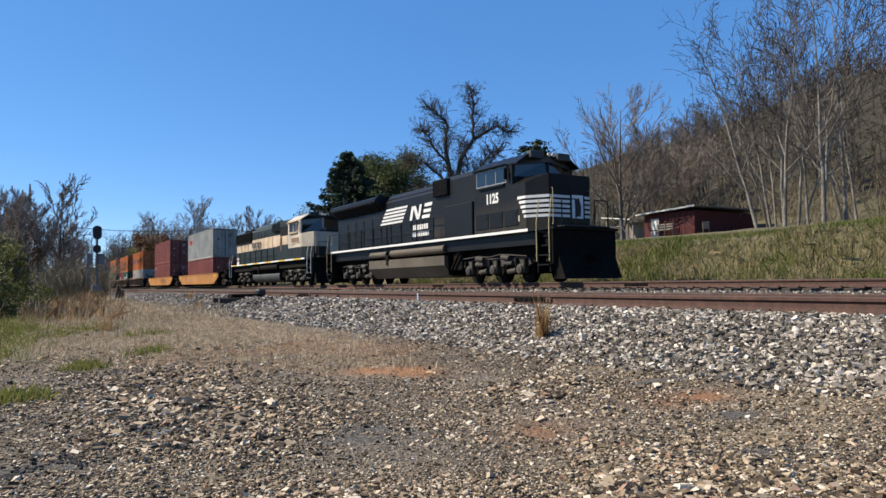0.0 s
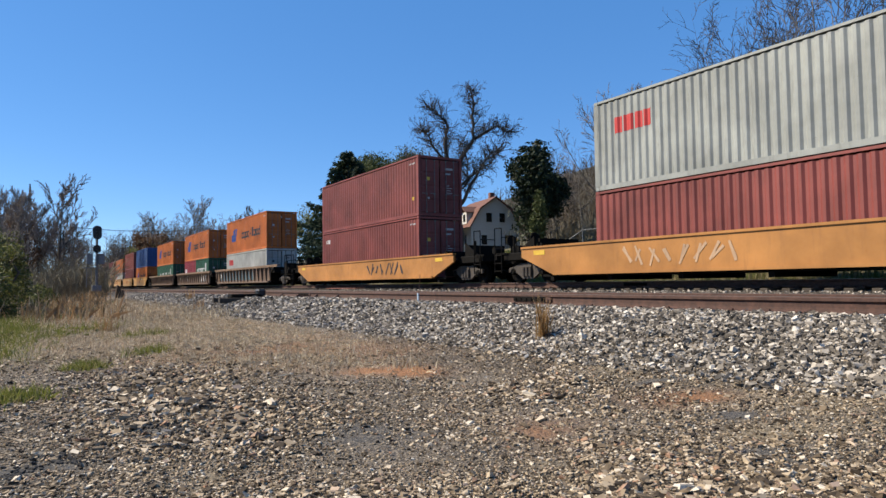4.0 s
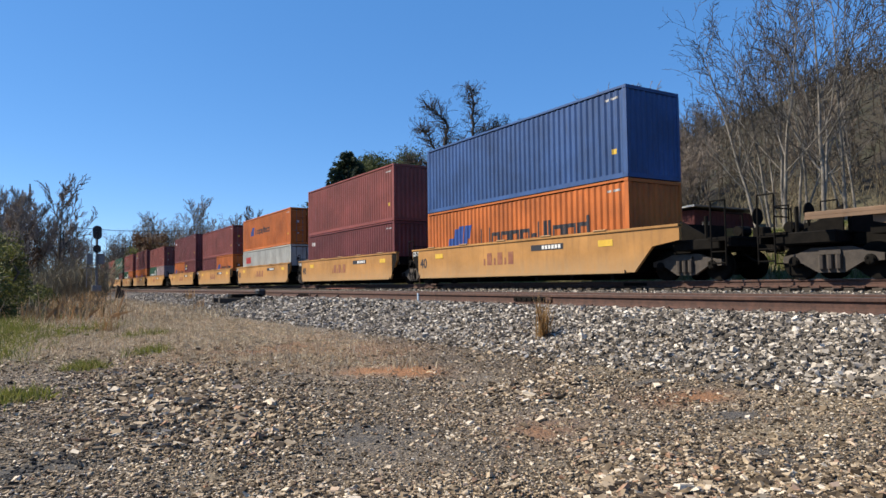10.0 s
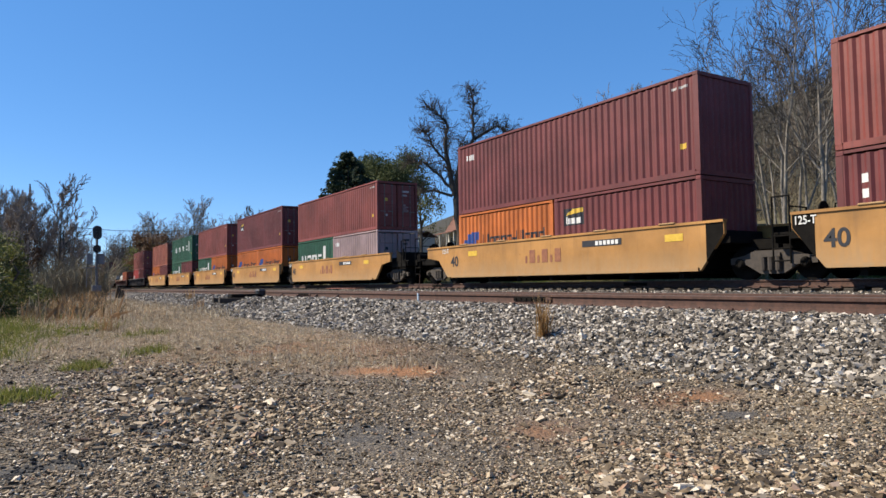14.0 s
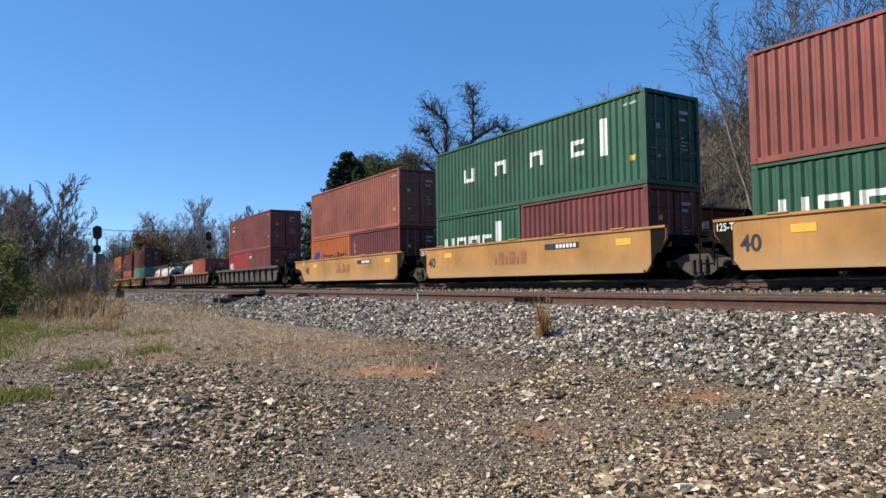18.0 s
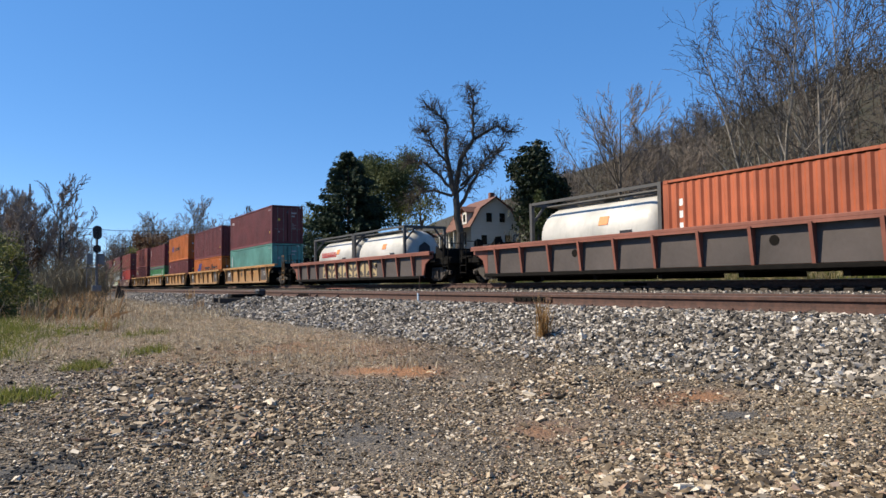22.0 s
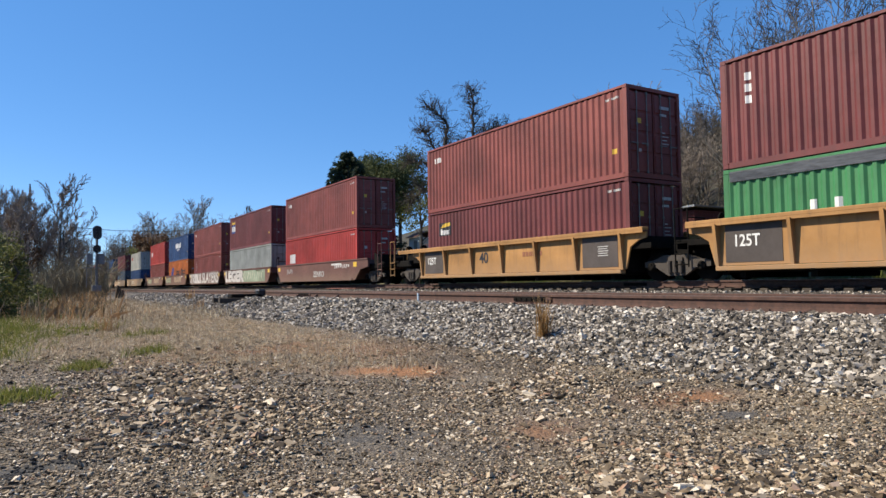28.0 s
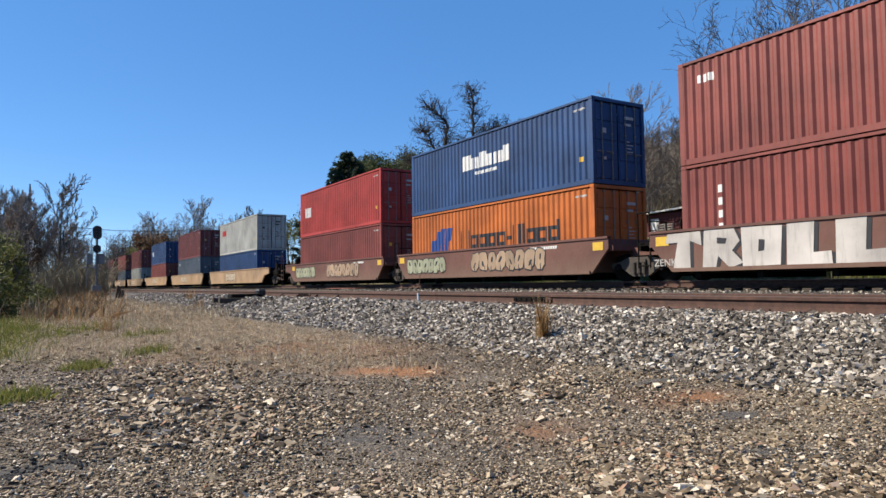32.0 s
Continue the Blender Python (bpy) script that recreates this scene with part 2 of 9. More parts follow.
def block_letters(car, word, x, z, w, h, y):
    """Wide sprayed capitals, each with a dark shadow set off behind it."""
    for i, ch in enumerate(word):
        ring, gap = BLOCKS[ch]
        at = lambda pts, dx, dz: [(x + (i + a) * w + dx, z + b * h + dz) for a, b in pts]
        back = y - 0.0006 * i
        part("graffiti", Shape().slab(at(ring, 0.10, -0.03), back - 0.001, back + 0.002, "y"), INK, car, "dark sprayed shadow of a letter")
        part("graffiti", Shape().slab(at(ring, 0.0, 0.0), back - 0.009, back - 0.006, "y"), SPRAYPALE, car, "large pale sprayed letter")
        if gap:
            part("graffiti", Shape().slab(at(gap, 0.0, 0.0), back - 0.013, back - 0.011, "y"), INK, car, "dark sprayed gap")


MOVING = []   # (thing, position along the train at 0 s, height over the rail)


def rides(ob, q, z):
    MOVING.append((ob, q, z))
    ob.matrix_basis = pose(q, TRACK_Y, RAIL + z)
    return ob


# ---- ground: one sheet from the lot over both tracks to the hill and the horizon ----
def smooth(a, b, x):
    t = np.clip((x - a) / (b - a), 0, 1)
    return t * t * (3 - 2 * t)


PROFILE_Y = [-9999, 3.6, 4.8, 5.7, 6.9, 7.2, 10.1, 11.2, 13.4, 15.0, 18.7, 20.1, 21.6, 23.0, 25.4, 29, 40, 50, 62, 9999]
PROFILE_Z = [0.0, 0.02, 0.10, 0.24, 0.55, 0.57, 0.57, 0.44, 0.44, 0.68, 0.74, 0.38, 0.55, 1.1, 2.80, 3.2, 4.2, 5.0, 6.2, 6.2]


def value_noise(x, y, f, seed=0):
    """Smooth repeatable noise on a lattice, -1 to 1."""
    x, y = np.asarray(x, float) * f + seed * 17.3, np.asarray(y, float) * f + seed * 9.1
    xi, yi = np.floor(x), np.floor(y)
    u, v = x - xi, y - yi
    u, v = u * u * (3 - 2 * u), v * v * (3 - 2 * v)
    def h(a, b):
        s = np.sin(a * 127.1 + b * 311.7 + seed * 74.7) * 43758.5453
        return (s - np.floor(s)) * 2 - 1
    return (h(xi, yi) * (1 - u) + h(xi + 1, yi) * u) * (1 - v) + (h(xi, yi + 1) * (1 - u) + h(xi + 1, yi + 1) * u) * v


def ground_z(x, y):
    x, y = np.asarray(x, float), np.asarray(y, float)
    z = np.interp(y, PROFILE_Y, PROFILE_Z)
    lot = 1 - smooth(4.5, 6.0, y)
    z = z + lot * (0.05 * value_noise(x, y, 0.25, 1) + 0.035 * value_noise(x, y, 0.8, 2) + 0.018 * value_noise(x, y, 2.6, 3) + 0.007 * value_noise(x, y, 7.0, 8))
    z = z + 0.035 * value_noise(x, y, 1.3, 4) * smooth(19.0, 21.0, y) * (1 - smooth(60, 80, y)) + 0.10 * value_noise(x, y, 0.45, 5) * smooth(22, 24, y)
    # ground falls away to the left of the lot
    z = z - 0.35 * smooth(-14, -34, x) * lot * smooth(5.0, 1.0, y)
    # the hill behind the bank, lower towards the far end of the track
    s = y - 52 - 0.30 * np.maximum(0, -x - 50)
    z = z + 27 * smooth(0, 62, s) + 1.5 * value_noise(x, y, 0.03, 6) * smooth(10, 60, s)
    z = z + 10 * smooth(200, 900, np.hypot(x, y)) * smooth(60, 300, np.abs(y)) 
    return z


def zat(x, y):
    return float(ground_z(x, y))


def axis(bands):
    out = []
    for lo, hi, n in bands:
        out += list(np.linspace(lo, hi, n, endpoint=False))
    return np.array(out + [bands[-1][1]])


def blob(x, y, cx, cy, rx, ry):
    return np.exp(-((x - cx) / rx) ** 2 - ((y - cy) / ry) ** 2)


ACROSS, AHEAD = Vector((0.523, 0.852)), Vector((-0.852, 0.523))   # the lot's own axes: along its front edge, and away from it
PATCHES = {   # (across, ahead, half width, half length) on the lot
    "dirt": ((-0.62, 7.6, 0.50, 0.30), (-0.35, 7.35, 0.28, 0.16), (-2.4, 10.2, 0.45, 0.5), (2.0, 5.4, 0.24, 0.16), (0.63, 4.35, 0.09, 0.13)),
    "rusty": ((-2.39, 10.3, 0.9, 1.6), (-0.92, 9.2, 0.7, 0.9), (-3.3, 9.0, 0.7, 1.0), (0.66, 4.5, 0.3, 0.4), (1.8, 5.4, 0.4, 0.3)),
    "fines": ((0.66, 4.83, 0.46, 0.9), (1.26, 4.5, 0.5, 0.42), (-0.3, 3.9, 0.5, 0.55), (0.3, 6.9, 0.25, 0.6)),
    "yellow": ((2.04, 4.17, 0.42, 0.2), (0.55, 3.66, 0.14, 0.16), (2.0, 7.0, 0.5, 0.5), (-1.19, 3.42, 0.12, 0.25), (2.6, 4.9, 0.25, 0.4)),
    # the last dark entry is shade along the coarse gravel's edge, set as colour
    "dark": ((-2.34, 3.66, 0.19, 0.17), (-2.12, 3.86, 0.24, 0.19), (-1.87, 4.62, 0.30, 0.16), (1.95, 6.1, 0.3, 0.10), (2.01, 4.71, 0.16, 0.18), (1.55, 3.67, 0.40, 0.28), (-0.54, 4.45, 0.42, 0.42), (-3.79, 7.05, 0.22, 0.12)),
    "green": ((-4.35, 10.0, 0.17, 0.42), (-6.2, 14.0, 0.34, 0.6), (-4.5, 8.5, 0.13, 0.26), (-3.70, 5.9, 0.20, 0.28), (-8.1, 13.5, 0.45, 3.2))}


def patch(x, y, kind):
    u, v = ACROSS.x * x + ACROSS.y * y, AHEAD.x * x + AHEAD.y * y
    return sum(blob(u, v, *p) for p in PATCHES[kind])


def ground_masks(x, y):
    n = 0.5 * value_noise(x, y, 0.6, 11) + 0.3 * value_noise(x, y, 1.9, 12)
    fine = 0.6 * value_noise(x, y, 3.3, 13) + 0.5 * value_noise(x, y, 7.5, 14)
    u, v = ACROSS.x * x + ACROSS.y * y, AHEAD.x * x + AHEAD.y * y
    ballast = smooth(4.9, 5.9, y + 0.6 * n + 0.15 * fine) * (1 - smooth(19.6, 20.6, y + 0.5 * n))
    grass = smooth(20.4, 21.8, y + 0.5 * n)
    # dead grass beyond the coarse gravel, thinning towards the ballast
    off = 1 - smooth(4.4, 5.2, y + 0.5 * n)
    straw = smooth(2.2, 3.4, v + 0.95 * u * (u < 0) * 1.0 - 2.6 - 1.6 * smooth(-3.0, -0.6, u) + 0.8 * n + 0.3 * fine) * smooth(0.4, -1.4, u + 0.8 * n) * off
    left = smooth(7.5, 10.5, v + 1.0 * n) * smooth(-3.0, -4.6, u + 0.8 * n) * off
    litter = smooth(2, 14, y - 52 - 0.30 * np.maximum(0, -x - 50) + 6 * n)
    green = np.maximum(patch(x, y, "green") * (0.8 + 0.8 * fine), left * smooth(-0.1, -1.2, y + 0.03 * x + 0.9 * n + 0.5 * fine))
    def spots(kind, k):
        return np.clip(patch(x, y, kind) * (0.95 + 0.8 * n + k * fine), 0, 1)
    return dict(ballast=ballast, grass=np.clip(np.maximum(grass, green), 0, 1), dirt=spots("dirt", 0.9), straw=np.clip(np.maximum(straw, left), 0, 1), fines=spots("fines", 0.4),
                yellow=spots("yellow", 0.6), rusty=0.8 * spots("rusty", 0.9), dark=spots("dark", 0.9), litter=litter)


def ground_material():
    m, nt, bs = node_mat("ground")
    co = obj_coord(nt, vary=False)
    def att(name):
        a = nt.nodes.new("ShaderNodeAttribute")
        a.attribute_name = name
        return a.outputs["Fac"]
    big = tex(nt, "noise", 0.35, co, 4).outputs[0]
    mid = tex(nt, "noise", 3.0, co, 5).outputs[0]
    fine = tex(nt, "noise", 55, co, 6, 0.7).outputs[0]
    vor = tex(nt, "voronoi", 26, co)
    vor2 = tex(nt, "voronoi", 60, co)
    vor3 = tex(nt, "voronoi", 130, co)
    grit = ramp(nt, vor3.outputs["Color"], [(0.2, (0.010, 0.008, 0.006)), (0.5, (0.085, 0.070, 0.052)), (0.9, (0.62, 0.53, 0.41))])
    # lot soil and ballast bed kept dark, including the shade between loose stones
    peb = ramp(nt, vor.outputs["Color"], [(0.25, (0.010, 0.007, 0.004)), (0.5, (0.060, 0.041, 0.024)), (0.8, (0.28, 0.21, 0.13))])
    peb2 = ramp(nt, vor2.outputs["Color"], [(0.3, (0.030, 0.021, 0.013)), (0.7, (0.19, 0.145, 0.092))])
    lot = mix(nt, ramp(nt, mid, [(0.4, (0, 0, 0)), (0.6, (1, 1, 1))]), peb, peb2)
    lot = mix(nt, 0.5, lot, grit)
    lot = mix(nt, ramp(nt, big, [(0.4, (0, 0, 0)), (0.65, (0.45, 0.45, 0.45))]), lot, (0.055, 0.037, 0.022))
    bal = ramp(nt, vor.outputs["Color"], [(0.1, (0.012, 0.010, 0.008)), (0.5, (0.05, 0.042, 0.034)), (0.9, (0.22, 0.185, 0.15))])
    dirt = mix(nt, mix(nt, 0.5, mid, fine), (0.17, 0.075, 0.030), (0.50, 0.24, 0.10))
    straw = mix(nt, 0.3, mix(nt, mix(nt, 0.5, mid, fine), (0.05, 0.030, 0.017), (0.50, 0.34, 0.19)), grit)
    grass = mix(nt, mid, (0.055, 0.065, 0.022), (0.19, 0.15, 0.085))
    sand = mix(nt, 0.55, mix(nt, fine, (0.10, 0.075, 0.05), (0.26, 0.20, 0.14)), grit)
    ochre = mix(nt, 0.5, mix(nt, fine, (0.17, 0.12, 0.055), (0.42, 0.32, 0.18)), grit)
    c = mix(nt, att("fines"), lot, sand)
    c = mix(nt, att("yellow"), c, ochre)
    c = mix(nt, att("dark"), c, mix(nt, 0.3, mix(nt, fine, (0.014, 0.014, 0.015), (0.10, 0.098, 0.095)), grit))
    c = mix(nt, att("straw"), c, straw)
    c = mix(nt, att("grass"), c, grass)
    c = mix(nt, att("litter"), c, mix(nt, ramp(nt, mid, [(0.35, (0, 0, 0)), (0.65, (1, 1, 1))]), mix(nt, ramp(nt, big, [(0.4, (0, 0, 0)), (0.6, (1, 1, 1))]), (0.022, 0.027, 0.009), (0.016, 0.012, 0.008)), (0.040, 0.031, 0.017)))
    c = mix(nt, att("rusty"), c, mix(nt, fine, (0.10, 0.052, 0.028), (0.32, 0.17, 0.085)))
    c = mix(nt, att("dirt"), c, dirt)
    c = mix(nt, att("ballast"), c, bal)
    c = mix(nt, 1.0, c, (0.86, 0.86, 0.86), "MULTIPLY")
    link(nt, c, bs.inputs["Base Color"])
    bs.inputs["Roughness"].default_value = 0.92
    h = mix(nt, 0.5, vor.outputs["Distance"], fine)
    bump(nt, bs, h, 1.0, 0.035)
    return m


def grid_ground():
    xs = axis([(-3200, -400, 24), (-400, -120, 40), (-120, -45, 50), (-45, -16, 60), (-16, -1, 150), (-1, 2, 8), (2, 40, 30), (40, 3200, 24)])
    ys = axis([(-3200, -60, 20), (-60, -4, 36), (-4, -1, 12), (-1, 6, 80), (6, 27, 70), (27, 70, 40), (70, 220, 40), (220, 3200, 22)])
    X, Y = np.meshgrid(xs, ys, indexing="ij")
    Z = ground_z(X, Y)
    nx, ny = len(xs), len(ys)
    me = bpy.data.meshes.new("ground")
    vs = np.stack([X, Y, Z], -1).reshape(-1, 3)
    i, j = np.meshgrid(np.arange(nx - 1), np.arange(ny - 1), indexing="ij")
    a = (i * ny + j).ravel()
    quads = np.stack([a, a + ny, a + ny + 1, a + 1], -1)
    me.from_pydata(vs.tolist(), [], quads.tolist())
    for k, v in ground_masks(X.ravel(), Y.ravel()).items():
        at = me.attributes.new(k, "FLOAT", "POINT")
        at.data.foreach_set("value", np.asarray(v, np.float32))
    me.polygons.foreach_set("use_smooth", [True] * len(me.polygons))
    me.materials.append(ground_material())
    return tagged(new("ground", me), "gravel lot, ballasted track bed, grassy bank and wooded hill", "ground", kind="structure")


grid_ground()


# ---- loose stones, as far as they can be told apart ----
def stone_field(name, label, xy, size, mat, rng, flat=0.6, sink=0.14, tilt=0.38, soft=False, rise=0.35):
    """Angular stones, each a jittered block, all in one mesh."""
    n = len(xy)
    cube = np.array([(i, j, k) for i in (-1, 1) for j in (-1, 1) for k in (-1, 1)], float)
    faces = np.array([(0, 1, 3, 2), (4, 6, 7, 5), (0, 4, 5, 1), (2, 3, 7, 6), (0, 2, 6, 4), (1, 5, 7, 3)])
    v = cube[None] * rng.uniform(0.28, 0.62, (n, 8, 1)) + rng.uniform(-0.16, 0.16, (n, 8, 3))
    v *= size[:, None, None] * np.stack([rng.uniform(0.9, 1.7, n), rng.uniform(0.7, 1.2, n), rng.uniform(flat * 0.6, flat * 1.3, n)], -1)[:, None]
    ang = rng.uniform(0, 2 * math.pi, n)
    tx, ty = rng.normal(0, tilt, n), rng.normal(0, tilt, n)
    x, y, z = v[..., 0].copy(), v[..., 1].copy(), v[..., 2].copy()
    y, z = y * np.cos(tx)[:, None] - z * np.sin(tx)[:, None], y * np.sin(tx)[:, None] + z * np.cos(tx)[:, None]
    x, z = x * np.cos(ty)[:, None] + z * np.sin(ty)[:, None], -x * np.sin(ty)[:, None] + z * np.cos(ty)[:, None]
    x, y = x * np.cos(ang)[:, None] - y * np.sin(ang)[:, None], x * np.sin(ang)[:, None] + y * np.cos(ang)[:, None]
    base = ground_z(xy[:, 0], xy[:, 1]) + size * flat * (0.5 - sink) * 0.6 + rise * size * rng.uniform(0, 1, n) ** 2
    P = np.stack([x + xy[:, :1], y + xy[:, 1:2], z + base[:, None]], -1).reshape(-1, 3).astype(np.float32)
    F = (faces[None] + 8 * np.arange(n)[:, None, None]).reshape(-1).astype(np.int32)
    me = bpy.data.meshes.new(name)
    me.vertices.add(len(P))
    me.vertices.foreach_set("co", P.ravel())
    me.loops.add(len(F))
    me.loops.foreach_set("vertex_index", F)
    me.polygons.add(6 * n)
    me.polygons.foreach_set("loop_start", np.arange(0, 24 * n, 4, dtype=np.int32))
    me.update(calc_edges=True)
    me.polygons.foreach_set("use_smooth", np.full(6 * n, soft, bool))
    me.materials.append(mat)
    return tagged(new(name, me), label, "stones", kind="stuff")


LOTSTONE = island("lot_stone", [(0.0, (0.035, 0.026, 0.018)), (0.3, (0.16, 0.117, 0.075)), (0.6, (0.42, 0.322, 0.212)), (0.82, (0.66, 0.53, 0.375)), (0.93, (0.98, 0.86, 0.68)), (0.96, (0.46, 0.26, 0.15)), (1.0, (0.32, 0.29, 0.26))])
BALSTONE = island("ballast_stone", [(0.0, (0.045, 0.038, 0.031)), (0.35, (0.19, 0.163, 0.132)), (0.75, (0.46, 0.40, 0.33)), (1.0, (0.96, 0.87, 0.74))])


def scatter_stones():
    rng = np.random.default_rng(5)
    head = math.radians(-58.4)
    def fan(n, r0, r1, power):
        r = r0 * (r1 / r0) ** (rng.uniform(0, 1, n) ** power)
        a = head + rng.uniform(-0.66, 0.66, n)
        return np.stack([r * np.sin(a), r * np.cos(a)], -1)
    # the lot: pebbles, broken stone, and a few large pieces
    def field(n, r0, r1, power, mean, spread, lo, hi, flat, tilt, thin):
        p = fan(n, r0, r1, power)
        m = ground_masks(p[:, 0], p[:, 1])
        bare = 0.97 * m["dirt"] + (0.90 * m["fines"] + 1.25 * m["dark"] + 0.75 * m["yellow"]) * thin + 0.95 * m["grass"] + (0.62 if thin > 0.8 else 0.45) * m["straw"]
        heap = 0.25 + 0.75 * smooth(-0.45, 0.35, value_noise(p[:, 0], p[:, 1], 0.9, 22) + 0.6 * value_noise(p[:, 0], p[:, 1], 2.7, 23))
        keep = (p[:, 1] < 6.2) & (rng.uniform(0, 1, n) > bare) & (rng.uniform(0, 1, n) < np.where(thin > 0.8, heap, 1.0))
        p = p[keep]
        size = np.clip(rng.lognormal(math.log(mean), spread, len(p)), lo, hi) * (1 + 0.4 * value_noise(p[:, 0], p[:, 1], 0.7, 21)) * (1 + 0.25 * smooth(-1.6, -2.6, ACROSS.x * p[:, 0] + ACROSS.y * p[:, 1])) * (1 + 0.35 * smooth(3.5, 2.8, np.hypot(p[:, 0], p[:, 1])))
        return p, size, flat, tilt
    kinds = [field(95000, 2.2, 11, 1.15, 0.0105, 0.35, 0.006, 0.02, 0.6, 0.35, 0.75), field(110000, 2.2, 13, 1.2, 0.0155, 0.42, 0.008, 0.045, 0.46, 0.26, 0.9), field(400, 2.3, 9, 1.2, 0.031, 0.25, 0.026, 0.05, 0.55, 0.25, 1.0)]
    for p, size, flat, tilt in kinds:
        stone_field("lot_stones", "loose tan and grey angular stones of the gravel lot", p, size, LOTSTONE, rng, flat, 0.10, tilt, size.mean() < 0.015)
    # ballast of both tracks
    def strip(n, x0, x1, y0, y1, pw=1.0):
        x = x0 + (x1 - x0) * rng.uniform(0, 1, n) ** pw
        return np.stack([x, rng.uniform(y0, y1, n)], -1)
    q = np.concatenate([strip(58000, -1.2, -20, 5.0, 7.9, 1.35), strip(9000, -20, -52, 5.2, 7.9), strip(3500, -3, -24, 9.4, 11.0), strip(6000, -4, -36, 13.6, 15.95)])
    mm = ground_masks(q[:, 0], q[:, 1])
    q = q[rng.uniform(0, 1, len(q)) < mm["ballast"] + 0.3]
    bs = (0.85 + 0.4 * smooth(-8, -20, q[:, 0])) * np.clip(rng.lognormal(-3.48, 0.34, len(q)), 0.015, 0.062)
    stone_field("ballast_stones", "pale grey crushed stone ballast heaped beside the rails", q, bs, BALSTONE, rng, 0.7)


scatter_stones()


# ---- tracks ----
def rail_profile():
    half = [(0.076, 0.0), (0.076, 0.012), (0.014, 0.034), (0.009, 0.06), (0.009, 0.125), (0.037, 0.142), (0.037, 0.178), (0.030, 0.186)]
    return half + [(-y, z) for y, z in reversed(half)]


def rail(name, y, head, x0, x1, label):
    prof = rail_profile()
    r = thing(name, label, "rail", kind="structure")
    part("web", Shape().slab([(a + y, b + head - 0.186) for a, b in prof], x0, x1), RUST, r)
    part("running_surface", Shape().box((x0 + x1) / 2, y, head + 0.0015, x1 - x0, 0.056, 0.003), STEEL if head > 0.9 else simple("dull_rail_head", (0.10, 0.085, 0.075), (0.20, 0.18, 0.165), 8, 0.5, 0.1, 0.5), r, "worn bright running surface")
    return r


def tracks():
    for k, (yc, head) in enumerate(((TRACK_Y, RAIL), (SIDING_Y, SIDING))):
        for s in (-1, 1):
            y = yc + s * (GAUGE / 2 + 0.037)
            rail("rail", y, head, -900, 300, "rusty steel rail with a worn bright top on the main track" if k == 0 else "rust-brown steel rail on the near track")
    tm = Shape().box(0, 0, 0, 0.22, 2.6, 0.18, 0.012).mesh("tie", TIE)
    pm = Shape().box(0, 0, 0, 0.2, 0.33, 0.022).box(0.07, -0.11, 0.02, 0.035, 0.035, 0.05).box(-0.07, 0.11, 0.02, 0.035, 0.035, 0.05).mesh("tie_plate", RUST)
    rng = random.Random(4)
    for yc, head, x1, n in ((SIDING_Y, SIDING, -1.0, 150), (TRACK_Y, RAIL, -4.0, 150)):
        bed = thing("tie_row", "weathered wooden ties half buried in ballast", "railway ties", kind="structure")
        for i in range(n):
            x = x1 - i * 0.51
            t = part("tie", tm, None, bed, at=pose(x + rng.uniform(-0.03, 0.03), yc + rng.uniform(-0.04, 0.04), head - 0.186 - 0.022 - 0.09, 0, 0, rng.uniform(-1.5, 1.5)))
            if i < 70:
                for s in (-1, 1):
                    part("tie_plate", pm, None, bed, at=pose(x, yc + s * (GAUGE / 2 + 0.037), head - 0.186 - 0.011))
    # bolted joints
    jm = Shape().box(0, 0, 0, 0.92, 0.03, 0.085, 0.006)
    for i in range(6):
        jm.tube((-0.38 + 0.152 * i, -0.035, 0), (-0.38 + 0.152 * i, 0.0, 0), 0.022, n=6)
    jm = jm.mesh("joint_bar", DARK)
    for x, yc, head in ((-9.75, SIDING_Y, SIDING), (-21.6, SIDING_Y, SIDING), (-14.8, TRACK_Y, RAIL), (-26.7, TRACK_Y, RAIL), (-2.9, SIDING_Y, SIDING)):
        part("joint_bar", jm, None, thing("rail_joint", "bolted rusty joint bar on a rail", "rail joint"), at=pose(x, yc - GAUGE / 2 - 0.037 - 0.03, head - 0.092))


tracks()


# ---- containers ----
LONG, SHORT, WIDE = 12.192, 6.058, 2.438
HIGH, STD = 2.896, 2.591
CACHE = {}


def corrugated(length, height, pitch=0.278, depth=0.047):
    """A wall panel along x, standing on z = 0, facing -y; vertical ridges with flat tops."""
    n = round(length / pitch)
    p = length / n
    xs = [(-length / 2, 0.0)]
    for i in range(n):
        x0 = -length / 2 + i * p
        xs += [(x0 + p * 0.13, 0.0), (x0 + p * 0.37, depth), (x0 + p * 0.62, depth), (x0 + p * 0.86, 0.0)]
    xs.append((length / 2, 0.0))
    s = Shape()
    k = len(xs)
    vs = [(x, y, 0) for x, y in xs] + [(x, y, height) for x, y in xs]
    s.add(vs, [(i, i + 1, k + i + 1, k + i) for i in range(k - 1)])
    b = depth + 0.006
    s.add([(-length / 2, b, 0), (length / 2, b, 0), (length / 2, b, height), (-length / 2, b, height)], [(3, 2, 1, 0)])
    return s


def shared(key, make, mat):
    """One mesh for all alike parts."""
    if key not in CACHE:
        CACHE[key] = make().mesh(key[0], mat, key[-1] == "smooth")
    return CACHE[key]


